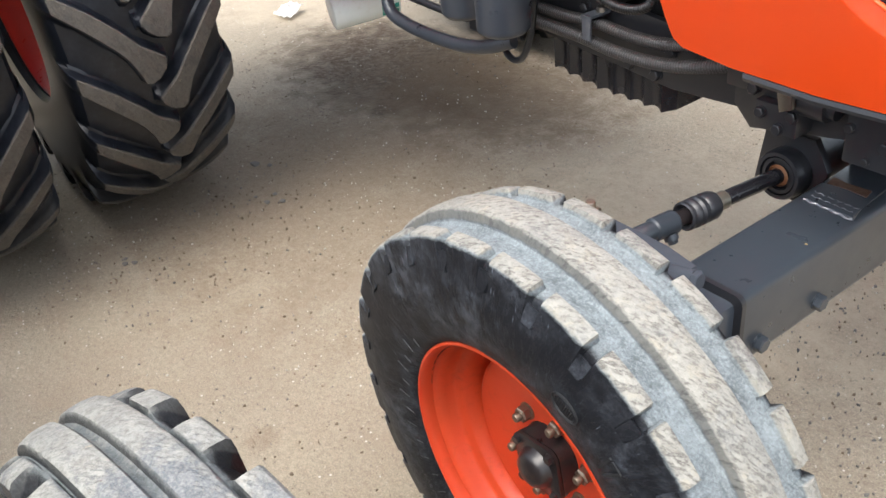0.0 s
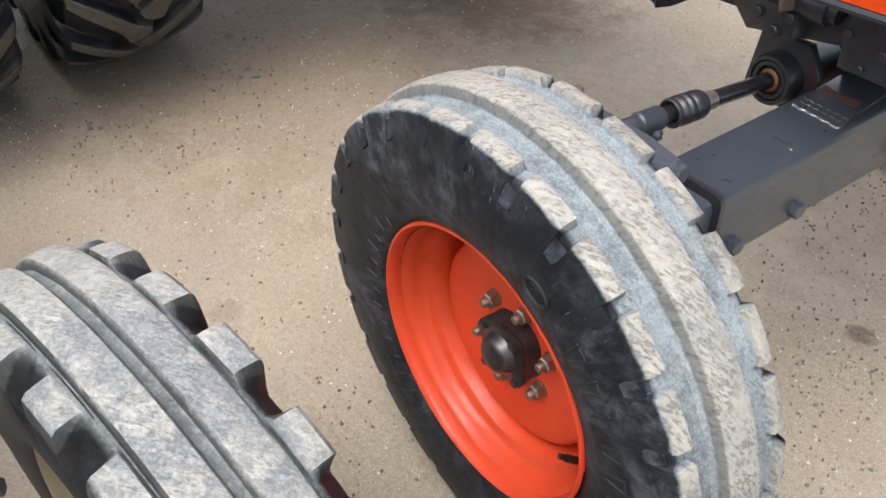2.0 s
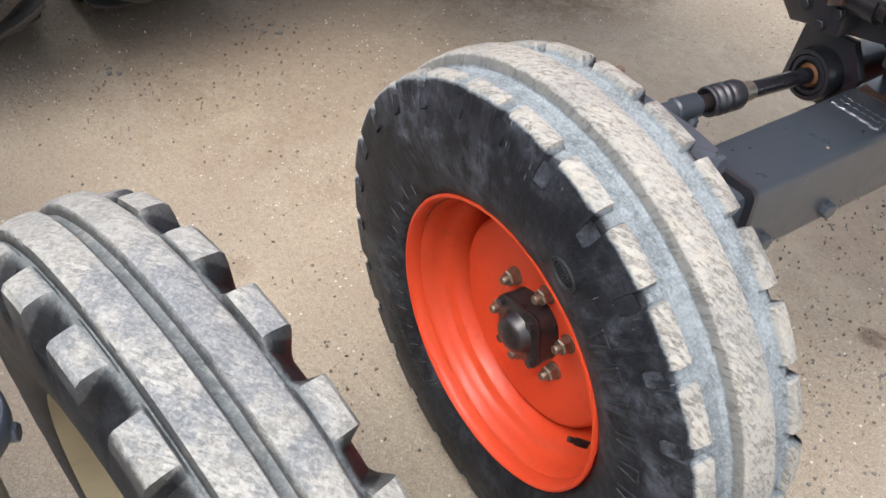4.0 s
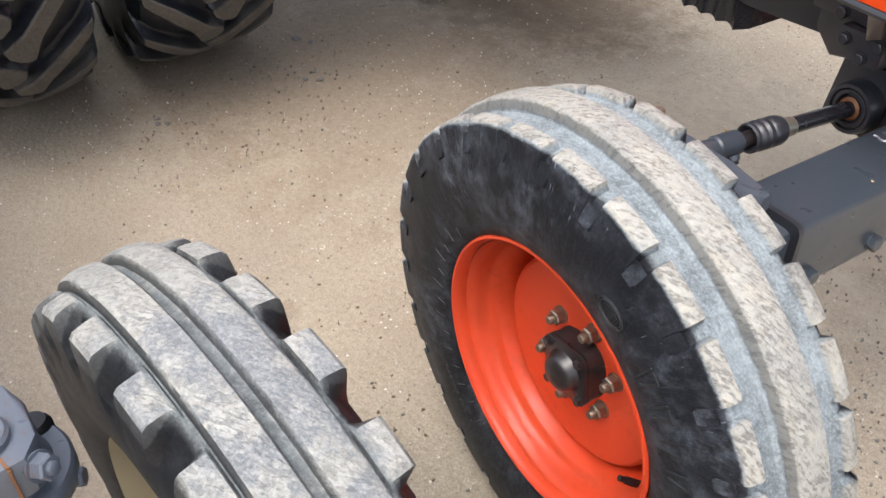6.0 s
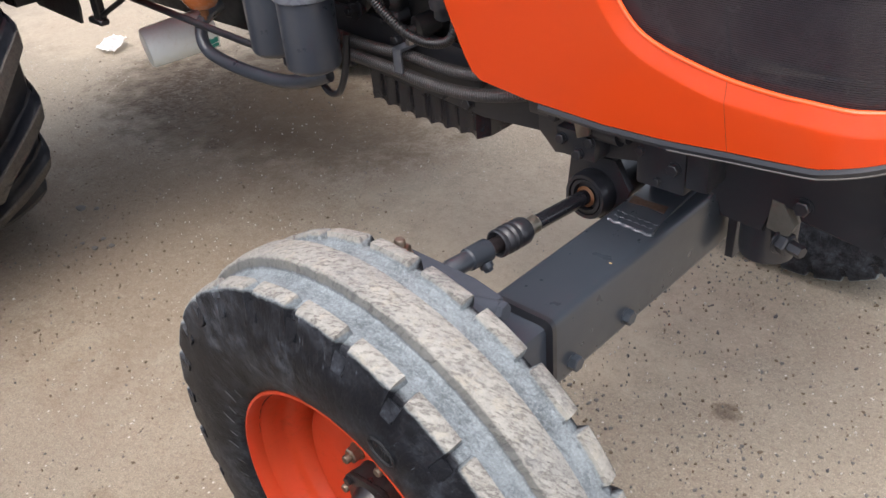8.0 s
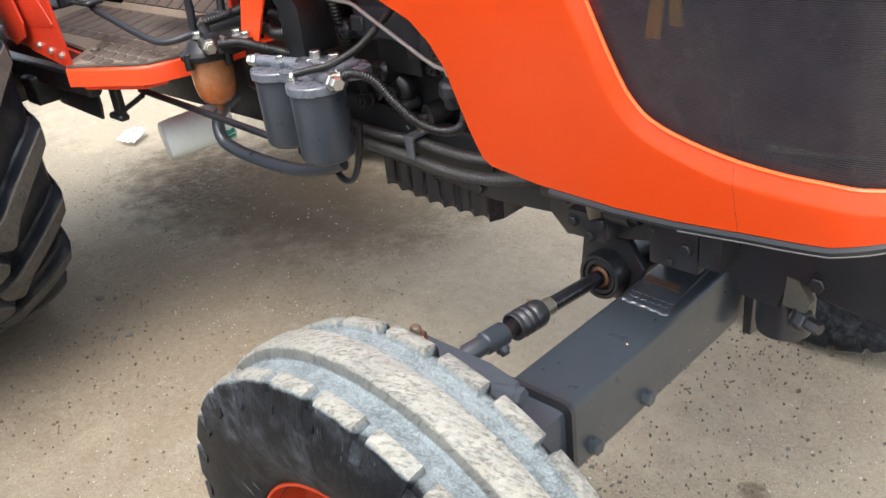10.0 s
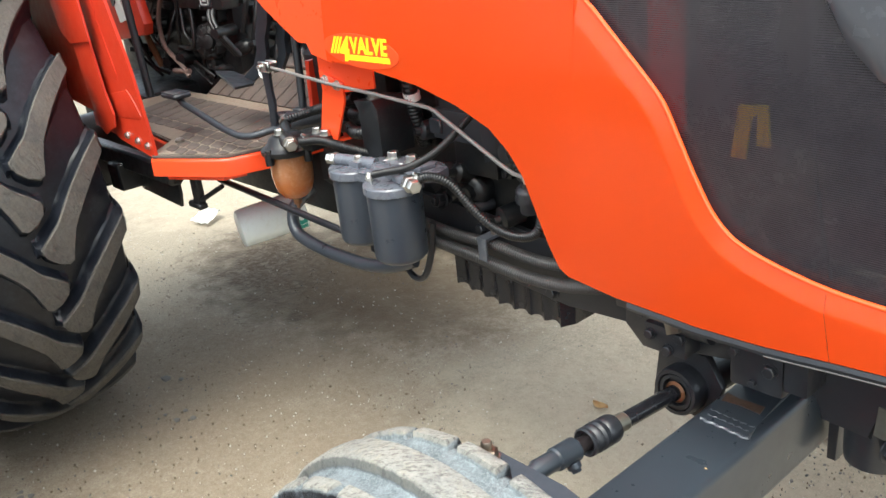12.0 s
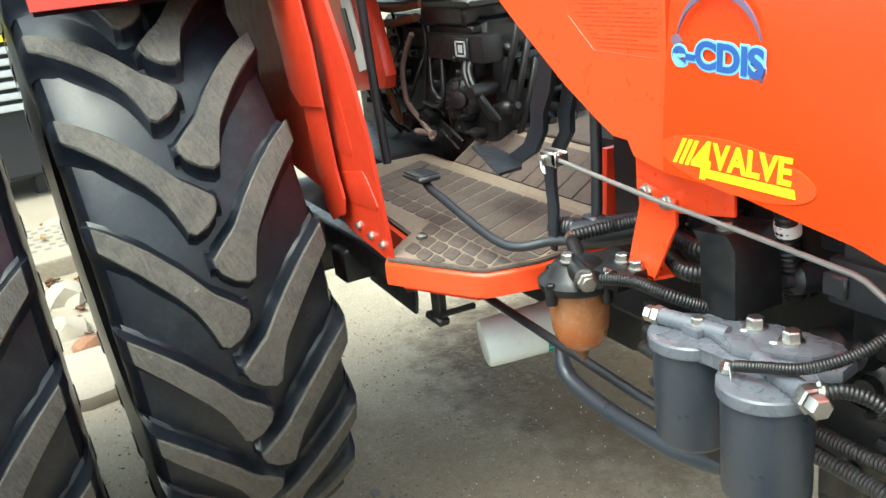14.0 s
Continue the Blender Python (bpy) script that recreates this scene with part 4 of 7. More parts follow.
# steering ram with its rod
ROD_A, ROD_B = Vector((-0.666, 1.030, 0.646)), Vector((-0.648, 1.415, 0.623))
ram_way = (ROD_B - ROD_A).normalized()
on_rod = lambda d: ROD_A + ram_way * d
bm = bmesh.new()
lathe(bm, [(0.010, -0.06), (0.0115, 0.0), (0.012, 0.042), (0.0155, 0.047), (0.0155, 0.084), (0.0185, 0.087), (0.0190, 0.128), (0.0165, 0.131)], axis_frame(ROD_A, ram_way), 24)
tie = part("tie_rod_end", bm, M_AXLE, tractor, "grey tie rod end")
bm = bmesh.new()
rod(bm, on_rod(0.112) + Vector((0.010, 0, -0.012)), on_rod(0.112) + Vector((0.0145, 0, -0.0200)), 0.0115, 14)
hexnut(bm, on_rod(0.112) + Vector((0.0145, 0, -0.0200)), (0.5, 0, -0.8), 0.0085, 0.007)
part("clamp_bolt", bm, M_AXLE, tie)
bm = bmesh.new()
lathe(bm, [(0.0125, 0.128), (0.0125, 0.162)], axis_frame(ROD_A, ram_way), 24)
part("threaded_neck", bm, M_HUB, tie, "rusty greased threads")
bm = bmesh.new()
lathe(bm, [(0.0145, 0.158), (0.0205, 0.150), (0.0232, 0.152), (0.0236, 0.157), (0.0198, 0.161), (0.0236, 0.165), (0.0242, 0.171), (0.0202, 0.175), (0.0238, 0.179), (0.0240, 0.186), (0.0205, 0.190), (0.0236, 0.194), (0.0236, 0.210), (0.0215, 0.216), (0.0150, 0.218)], axis_frame(ROD_A, ram_way), 28)
part("rubber_boot", bm, M_BLACK, tie, "black ringed dust boot")
bm = bmesh.new()
lathe(bm, [(0.0152, 0.214), (0.0152, 0.242)], axis_frame(ROD_A, ram_way), 24)
part("bare_collar", bm, M_COLLAR, tie, "bare steel collar")
bm = bmesh.new()
lathe(bm, [(0.0134, 0.240), (0.0134, 0.41)], axis_frame(ROD_A, ram_way), 24)
part("piston_rod", bm, M_PISTON, tie, "dark polished piston rod")
bm = bmesh.new()
f = axis_frame(on_rod(0.372), ram_way)
lathe(bm, [(0.043, 0.012), (0.043, 0.030), (0.038, 0.04), (0.036, 0.30)], f, 32)
lathe(bm, [(0.033, 0.004), (0.034, -0.002), (0.040, -0.002), (0.042, 0.002), (0.043, 0.012), (0.03, 0.013)], f, 36, False)
lathe(bm, [(0.024, 0.006), (0.025, 0.0), (0.031, 0.0), (0.032, 0.006)], f, 32, False)
slab(bm, [(-0.715, 0.575), (-0.60, 0.565), (-0.58, 0.64), (-0.61, 0.69), (-0.70, 0.69)], "xz", 1.432, 1.448, 0.003)
ram = part("steering_cylinder", bm, M_BLACK, tractor, "black hydraulic steering cylinder")
bm = bmesh.new()
lathe(bm, [(0.0175, -0.001), (0.019, 0.001), (0.016, 0.003), (0.0135, -0.001)], f, 28, False)
part("seal_ring", bm, M_SEAL, ram, "rust-stained rod seal")
bm = bmesh.new()
rod(bm, (-0.585, 1.475, 0.705), (-0.545, 1.45, 0.695), 0.014, 12)
hexnut(bm, (-0.548, 1.452, 0.698), (0.3, -0.5, 0.6), 0.014, 0.014, 0.006)
hexnut(bm, (-0.60, 1.45, 0.715), (-0.2, -0.6, 0.6), 0.012, 0.012)
part("hose_fitting", bm, M_STEEL, ram, "bare steel hose fitting")

# ---- hood ----
PLAN = [(-1.352, 1.292), (-1.15, 1.278), (-0.9, 1.262), (-0.6, 1.238), (-0.4, 1.218), (-0.25, 1.208), (-0.18, 1.212), (-0.135, 1.232), (-0.105, 1.268), (-0.088, 1.33), (-0.082, 1.42), (-0.08, 1.60)]
LOW = [(-1.352, 1.153), (-1.24, 1.153), (-1.06, 1.133), (-0.96, 1.110), (-0.885, 1.083), (-0.845, 1.053), (-0.815, 1.016), (-0.792, 0.96), (-0.77, 0.91), (-0.753, 0.880), (-0.735, 0.870), (-0.64, 0.864), (-0.5, 0.867), (-0.4, 0.876), (-0.3, 0.889), (-0.2, 0.899), (-0.1, 0.925), (0.3, 0.935)]
GRILLE = [(-0.700, 1.50), (-0.697, 1.33), (-0.689, 1.289), (-0.667, 1.270), (-0.62, 1.229), (-0.58, 1.194), (-0.556, 1.171), (-0.542, 1.152), (-0.526, 1.122), (-0.497, 1.068), (-0.468, 1.025), (-0.425, 0.997), (-0.325, 0.975), (-0.219, 0.970), (-0.15, 0.970), (-0.1, 0.978), (0.3, 0.985)]
HOOD_TOP = 1.5
fine_edge = [GRILLE[0]]
for q in curve_points([(x, 0, z) for x, z in GRILLE], 0.012):
    if q.x > fine_edge[-1][0] + 1e-4:
        fine_edge.append((q.x, q.z))
GRILLE = fine_edge


def plan_line(step=0.012):
    """Evenly spaced (run, x, y, inward normal) along the hood's side and nose; run equals x on the side and goes on round the nose."""
    pts = curve_points([(x, y, 0) for x, y in PLAN], step)
    out, run = [], pts[0].x
    for i, p in enumerate(pts):
        if i:
            run += (p - pts[i - 1]).length if p.x > -0.2 else p.x - pts[i - 1].x
        d = (pts[min(i + 1, len(pts) - 1)] - pts[max(i - 1, 0)]).normalized()
        out.append((run, p.x, p.y, Vector((-d.y, d.x, 0))))
    return out


HOOD_LINE = plan_line(0.005)


def edge_distance(x, z):
    """Distance to the screen's lower and rear edge in the side view."""
    best = 9.0
    for (ax, az), (bx, bz) in zip(GRILLE, GRILLE[1:]):
        dx, dz = bx - ax, bz - az
        t = min(1, max(0, ((x - ax) * dx + (z - az) * dz) / (dx * dx + dz * dz)))
        best = min(best, math.hypot(x - ax - t * dx, z - az - t * dz))
    return best


low_z = lambda run: lerp(run, LOW)
grille_z = lambda run: lerp(run, GRILLE) if run > -0.7005 else HOOD_TOP


def hood_sheet(r0, r1, low, high, rows, inset=0.0, rolled=True, mirror=False, bulge=0.0):
    """A thin curved sheet along the hood from run r0 to r1 between two height curves."""
    bm = bmesh.new()
    cols = [c for c in HOOD_LINE if r0 + 0.002 <= c[0] <= r1 - 0.002]
    ends = [min(HOOD_LINE, key=lambda c: abs(c[0] - r)) for r in (r0, r1)]
    cols = [(r0, ends[0][1] + (r0 - ends[0][0]), ends[0][2], ends[0][3]), *cols, *([] if r1 > 0.25 else [(r1, ends[1][1] + (r1 - ends[1][0]), ends[1][2], ends[1][3])])]
    grid = []
    for run, x, y, inward in cols:
        lo, hi = low(run), high(run)
        col = []
        for k in range(rows + 1):
            z = lo + (hi - lo) * (k / rows)
            push = inset + 0.10 * max(0, z - 1.18) ** 1.3 - 0.02 * math.sin(math.pi * min(1, max(0, (z - 0.85) / 0.6))) * 0.5
            push -= bulge * (1 - math.exp(-(z - lo) / 0.035))
            if rolled:
                d = edge_distance(run, z) if run > -0.74 and z > grille_z(run) - 0.12 else 9.0
                push += 0.010 * max(0, 1 - d / 0.025)
            p = Vector((x - 0.14 * (z - 0.885) * max(0, 1 - abs(run + 0.309) / 0.09), y, z)) + inward * push
            col.append(bm.verts.new((p.x, 2 * MID - p.y if mirror else p.y, p.z)))
        grid.append(col)
    grid_faces(bm, grid)
    bmesh.ops.solidify(bm, geom=bm.faces[:], thickness=-0.004 if mirror else 0.004)
    return bm


cap_z = lambda run: lerp(run, [(-0.318, 1.46), (-0.308, 1.36), (-0.298, 1.29), (-0.285, 1.25), (-0.262, 1.215), (-0.235, 1.197), (-0.196, 1.180), (-0.1, 1.155), (0.3, 1.12)])
for mirror in (False, True):
    hood = part("hood_side_panel", hood_sheet(-1.352, -0.3094, low_z, grille_z, 64, mirror=mirror), M_ORANGE, tractor, "glossy orange hood side panel", None, 50)
    part("hood_front_panel", hood_sheet(-0.3088, 0.3, low_z, grille_z, 30, mirror=mirror), M_ORANGE, tractor, "glossy orange lower nose panel", None, 50)
    screen = part("side_screen", hood_sheet(-0.700, 0.3, lambda r: grille_z(r) - 0.012, lambda r: HOOD_TOP, 14, 0.018, False, mirror), M_SCREEN, tractor, "black woven mesh side screen", None, 50)
    part("nose_cap", hood_sheet(-0.318, 0.3, cap_z, lambda r: HOOD_TOP, 24, 0.016, False, mirror, 0.028), M_NOSE, tractor, "glossy dark grey nose cap", None, 50)
    if not mirror:
        bm = bmesh.new()
        tube(bm, [(-0.322, 1.226, 0.982), (-0.345, 1.224, 1.1), (-0.372, 1.234, 1.3), (-0.385, 1.252, 1.45)], 0.003, 6, 0.02)
        part("screen_rib", bm, M_PLASTIC, screen)
    bm = bmesh.new()
    line = [c for c in HOOD_LINE if c[0] > -0.62]
    tube(bm, [((Vector((x, y, low_z(run) - 0.007)) + n * 0.004).x, (lambda v: 2 * MID - v if mirror else v)((Vector((x, y, 0)) + n * 0.004).y), low_z(run) - 0.007) for run, x, y, n in line], 0.0075, 8, sharp=True)
    trim = part("edge_moulding", bm, M_BLACK, tractor, "dark grey moulding under the nose")
    bm = bmesh.new()
    tube(bm, [((Vector((x, y, 0)) - n * 0.001).x, (lambda v: 2 * MID - v if mirror else v)((Vector((x, y, 0)) - n * 0.001).y), low_z(run) - 0.0135) for run, x, y, n in line if run > -0.40], 0.0013, 6, sharp=True)
    part("bright_piping", bm, M_PIPING, trim, "thin pale piping")
bm = bmesh.new()
lip = []
for (ax, az), (cx_, cz_) in zip(GRILLE[:-1], GRILLE[1:-1] + [(-0.11, 0.977)]):
    for i in range(1):
        x, z = ax, az
        if x < -0.12:
            lip.append((x, lerp(x, PLAN) + 0.0095 + 0.10 * max(0, z - 1.18) ** 1.3 - 0.01 * math.sin(math.pi * min(1, max(0, (z - 0.85) / 0.6))), z))
tube(bm, lip, 0.0032, 8, sharp=True)
part("panel_lip", bm, M_ORANGE, [o for o in tractor.children if o.name == "hood_side_panel"][0], "rolled bright orange panel lip")
bm = bmesh.new()
slab(bm, [(-0.632, 1.10), (-0.575, 1.10), (-0.578, 1.48), (-0.635, 1.48)], "xz", 1.318, 1.324, 0.001)
part("radiator_strap", bm, M_RED, tractor, "red flat radiator strap behind the screen")
bm = bmesh.new()
slab(bm, [(-0.506, 1.075), (-0.485, 1.075), (-0.478, 1.13), (-0.470, 1.135), (-0.470, 1.095), (-0.452, 1.095), (-0.456, 1.148), (-0.496, 1.145)], "xz", 1.318, 1.322)
part("warning_label", bm, M_YELLOW, tractor, "yellow label shape behind the screen")
bm = bmesh.new()
box(bm, (-0.70, 1.33, 0.95), (-0.14, 1.87, 1.46), 0.01)
part("radiator", bm, M_PLASTIC, tractor, "black radiator behind the screen")
bm = bmesh.new()
rows = []
for k in range(13):
    t = k / 12
    y = 1.325 + (2 * MID - 2.65) * t
    rows.append([bm.verts.new((x, y, 1.495 + 0.05 * math.sin(math.pi * t) - (0.10 * max(0, x + 0.5)) ** 1.2)) for x in np.linspace(-1.95, -0.09, 16)])
grid_faces(bm, rows)
bmesh.ops.solidify(bm, geom=bm.faces[:], thickness=0.004)
part("hood_top", bm, M_ORANGE, tractor, "orange hood top")

# decals on the hood side
side_pose = Matrix(((1, 0, 0, 0), (0, 0, -1, 0), (0, 1, 0, 0), (0, 0, 0, 1)))


def on_hood(x, z, lift=0.0015, turn=0.0):
    """A pose on the hood's side: x towards the nose, y up, z outwards."""
    y = lerp(x, PLAN)
    push = 0.10 * max(0, z - 1.18) ** 1.3 - 0.01 * math.sin(math.pi * min(1, max(0, (z - 0.85) / 0.6)))
    slope = math.atan2(lerp(x + 0.05, PLAN) - lerp(x - 0.05, PLAN), 0.1)
    return Matrix.Translation((x, y + push - lift, z)) @ Matrix.Rotation(slope, 4, "Z") @ side_pose @ Matrix.Rotation(radians(turn), 4, "Z")


def flat_shape(outline, m, thick=0.0006):
    bm = bmesh.new()
    slab(bm, outline, "xy", -0.003, thick)
    bmesh.ops.transform(bm, matrix=m, verts=bm.verts)
    return bm


DEC = on_hood(-1.231, 1.181, 0.001, 1.0)
hood = [o for o in tractor.children if o.name == "hood_side_panel"][0]
oval = [(0.125 * math.cos(a), 0.030 * math.sin(a)) for a in np.linspace(0, 2 * math.pi, 40, False)]
part("decal_oval", flat_shape(oval, DEC @ Matrix.Rotation(radians(-3), 4, "Z"), 0.0004), M_DECALRED, hood, "dark red oval decal ground")
bm = lettering("VALVE", DEC @ Matrix.Translation((0.032, -0.004, 0.001)), 0.041, 0.0006, 0.12, 0.0012, 1.02)
part("decal_lettering", bm, M_YELLOW, hood, "yellow printed lettering")
bm = lettering("4", DEC @ Matrix.Translation((-0.052, -0.019, 0.001)), 0.062, 0.0006, 0.25, 0.002)
part("decal_numeral", bm, M_YELLOW, hood, "yellow printed numeral")
bm = flat_shape([(-0.05, -0.018), (0.098, -0.018), (0.096, -0.008), (-0.045, -0.008)], DEC @ Matrix.Translation((0, 0, 0.0008)))
part("decal_bar", bm, M_YELLOW, hood)
for k in range(3):
    x = -0.100 + 0.011 * k
    part("decal_stripe", flat_shape([(x, -0.008), (x + 0.007, -0.008), (x + 0.028, 0.024), (x + 0.021, 0.024)], DEC @ Matrix.Translation((0, 0, 0.0008))), M_YELLOW, hood)
ENG = on_hood(-1.262, 1.291, 0.001, -2.5)
for text, size, bold, mat_, lift in (("e-CDIS", 0.049, 0.0046, M_CYAN, 0.0004), ("e-CDIS", 0.049, 0.0019, M_BLUE, 0.0012)):
    part("decal_lettering", lettering(text, ENG @ Matrix.Translation((0, -0.004, lift)) @ Matrix.Diagonal((1.03, 0.86, 1, 1)), size, 0.0005, 0.0, bold, 1.0 if bold < 0.002 else 1.0), mat_, hood, "blue printed lettering with pale outline")
part("decal_lettering", lettering("ENGINE", ENG @ Matrix.Translation((0.042, -0.026, 0.0006)), 0.018, 0.0004), M_PRINT, hood, "small red printed lettering")
bm = bmesh.new()
for a0, a1, r, w in ((18, 165, 0.075, 0.005), (165, 178, 0.075, 0.010), (-62, 0, 0.078, 0.003)):
    n = 24
    outer = [((r + w * math.sin(math.pi * (i / n))) * 0.95 * math.cos(radians(a0 + (a1 - a0) * i / n)), (r + w * math.sin(math.pi * i / n)) * 0.92 * math.sin(radians(a0 + (a1 - a0) * i / n)) + 0.012) for i in range(n + 1)]
    inner = [((r - w * math.sin(math.pi * (i / n)) - 0.0004) * 0.95 * math.cos(radians(a0 + (a1 - a0) * i / n)), (r - w * math.sin(math.pi * i / n) - 0.0004) * 0.92 * math.sin(radians(a0 + (a1 - a0) * i / n)) + 0.012) for i in range(n, -1, -1)]
    slab(bm, outer + inner, "xy", -0.002, 0.0004)
bmesh.ops.transform(bm, matrix=ENG, verts=bm.verts)
part("decal_arc", bm, M_ARC, hood, "thin blue-grey printed arc")
bm = flat_shape([(-0.42, 0.114), (-0.125, 0.013), (0.042, -0.044), (0.034, 0.02), (0.035, 0.14), (-0.42, 0.14)], on_hood(-0.80, 1.352, 0.003), 0.0006)
part("model_decal", bm, M_DARKDECAL, hood, "dark purple model decal")
bm = flat_shape([(-0.09, 0.055), (-0.06, 0.028), (0.0, 0.022), (0.045, 0.05), (0.045, 0.06), (0.0, 0.035), (-0.055, 0.04), (-0.085, 0.065)], on_hood(-0.80, 1.352, 0.0045), 0.0006)
part("model_decal_edge", bm, M_YELLOW, hood, "yellow shape on the decal")

# cowl with its strap and faint print
bm = bmesh.new()
slab(bm, [(-1.99, 1.56), (-1.705, 1.336), (-1.575, 1.243), (-1.499, 1.198), (-1.469, 1.182), (-1.438, 1.180), (-1.426, 1.160), (-1.358, 1.146), (-1.357, 1.56)], "xz", 1.296, 1.302)
cowl = part("cowl_panel", bm, M_COWL, tractor, "orange cowl panel behind the hood", None, 30)
bm = bmesh.new()
for row in range(21):
    z = 1.412 - row * 0.0056
    x = -1.548 + max(0, row - 11) * 0.0065
    while x < -1.375:
        w = rng.uniform(0.006, 0.026)
        if rng.random() < 0.8:
            slab(bm, [(x, z), (min(x + w, -1.372), z), (min(x + w, -1.372), z + 0.0017), (x, z + 0.0017)], "xz", 1.2956, 1.297)
        x += w + 0.004
part("print_bars", bm, M_PRINT, cowl, "faint dark-red small print")
bm = bmesh.new()
for a, b in (((-1.555, 1.42), (-1.365, 1.418)), ((-1.365, 1.418), (-1.365, 1.29)), ((-1.365, 1.29), (-1.50, 1.295)), ((-1.50, 1.295), (-1.555, 1.34)), ((-1.555, 1.34), (-1.555, 1.42))):
    rod(bm, (a[0], 1.2960, a[1]), (b[0], 1.2960, b[1]), 0.0006, 4)
part("print_border", bm, M_PRINT, cowl)
bm = bmesh.new()
slab(bm, [(-1.470, 1.116), (-1.392, 1.096), (-1.392, 1.06), (-1.440, 0.966), (-1.498, 0.972), (-1.466, 1.075)], "xz", 1.335, 1.340)
slab(bm, [(-1.498, 1.335), (-1.440, 1.335), (-1.42, 1.40), (-1.47, 1.40)], "xy", 0.966, 0.971)
strap = part("mounting_strap", bm, M_COWL, cowl, "orange flat mounting strap")
bm = bmesh.new()
slab(bm, [(-1.478, 1.21), (-1.292, 1.21), (-1.292, 1.092), (-1.392, 1.076), (-1.478, 1.092)], "xz", 1.341, 1.346, 0.001)
part("bracket_plate", bm, M_COWL, cowl, "orange bracket plate behind the strap")
for x, z in ((-1.449, 1.098), (-1.408, 1.090)):
    bm = bmesh.new()
    hexnut(bm, (x, 1.335, z), (0, -1, 0), 0.009, 0.007, 0, 0.011)
    part("strap_bolt", bm, M_ZINC, strap, "zinc bolt")

# ---- chassis, bolster and frame rail ----
bm = bmesh.new()
slab(bm, [(-1.62, 0.735), (-1.25, 0.708), (-0.93, 0.678), (-0.72, 0.690), (-0.72, 0.80), (-0.93, 0.80), (-1.25, 0.83), (-1.62, 0.84)], "xz", 1.462, 1.476, 0.002)
rail = part("frame_rail", bm, M_BLACK, tractor, "black steel frame rail")
for x, z in ((-1.20, 0.726), (-1.03, 0.705), (-0.965, 0.698), (-0.93, 0.75), (-1.15, 0.79), (-0.86, 0.76), (-1.35, 0.78)):
    bm = bmesh.new()
    hexnut(bm, (x, 1.462, z), (0, -1, 0), 0.011, 0.010, 0, 0.014)
    part("rail_bolt", bm, M_BLACK, rail)
bm = bmesh.new()
front = [(-0.967 - 0.30 * i / 40, 1.484 - 0.004 + 0.008 * abs(math.sin(math.pi * 7 * i / 40))) for i in range(41)]
outline = front + [(-1.285, 1.50), (-1.285, 1.72), (-0.945, 1.72), (-0.945, 1.50)]
slab(bm, outline, "xy", 0.612, 0.72)
for v in bm.verts:
    if v.co.z < 0.65:
        v.co.z += 0.020 * max(0, (-1.12 - v.co.x) / 0.165) ** 1.5 + 0.006 * abs(math.sin(math.pi * 7 * (v.co.x + 0.967) / -0.30))
part("ribbed_oil_pan", bm, M_PISTON, tractor, "dark ribbed cast oil pan", None, 25)

bm = bmesh.new()
slab(bm, [(-0.735, 0.735), (-0.70, 0.70), (-0.56, 0.728), (-0.50, 0.745), (-0.40, 0.72), (-0.395, 0.685), (-0.325, 0.68), (-0.318, 0.735), (-0.280, 0.735), (-0.275, 0.715), (-0.16, 0.700), (-0.10, 0.690), (-0.10, 0.93), (-0.40, 0.90), (-0.735, 0.86)], "xz", 1.385, 1.42, 0.004)
bolster = part("front_bolster", bm, M_BLACK, tractor, "dark grey cast front bolster")
for lo, hi, name in (((-0.668, 1.345, 0.728), (-0.592, 1.39, 0.775), "socket_block"), ((-0.735, 1.36, 0.775), (-0.60, 1.39, 0.82), "step_block"), ((-0.512, 1.338, 0.725), (-0.43, 1.39, 0.815), "stop_block"), ((-0.428, 1.334, 0.742), (-0.392, 1.39, 0.82), "stop_plate")):
    bm = bmesh.new()
    box(bm, lo, hi, 0.005, None, 2)
    part(name, bm, M_BLACK, bolster)
for x, y, z, s in ((-0.655, 1.345, 0.757, 0.009), (-0.622, 1.345, 0.738, 0.009), (-0.680, 1.36, 0.785, 0.010), (-0.600, 1.345, 0.765, 0.009), (-0.448, 1.338, 0.766, 0.010), (-0.475, 1.338, 0.737, 0.006), (-0.505, 1.338, 0.78, 0.007), (-0.272, 1.383, 0.742, 0.012), (-0.160, 1.383, 0.800, 0.014), (-0.150, 1.383, 0.738, 0.014), (-0.105, 1.383, 0.77, 0.014)):
    bm = bmesh.new()
    hexnut(bm, (x, y, z), (0, -1, 0), s, s * 0.8, 0, s * 1.15)
    part("bolster_bolt", bm, M_BLACK, bolster)
bm = bmesh.new()
slab(bm, [(-0.625, 0.83), (-0.596, 0.835), (-0.590, 0.785), (-0.612, 0.775)], "xz", 1.325, 1.334, 0.002)
part("tape_scrap", bm, M_STEEL, bolster, "torn scrap of pale tape")
bm = bmesh.new()
slab(bm, [(-0.61, 0.838), (-0.50, 0.848), (-0.50, 0.855), (-0.61, 0.85)], "xz", 1.31, 1.33)
part("hood_tab", bm, M_ORANGE_WORN, bolster, "orange bent tab")
bm = bmesh.new()
rod(bm, (-0.62, 1.36, 0.79), (-0.55, 1.36, 0.79), 0.024, 18)
rod(bm, (-0.55, 1.36, 0.792), (-0.535, 1.36, 0.79), 0.018, 18)
part("pivot_boss", bm, M_BLACK, bolster)
bm = bmesh.new()
box(bm, (-0.59, 1.50, 0.62), (-0.47, 1.75, 0.74), 0.012, None, 2)
part("axle_pivot_housing", bm, M_BLACK, tractor, "black cast axle pivot housing")
bm = bmesh.new()
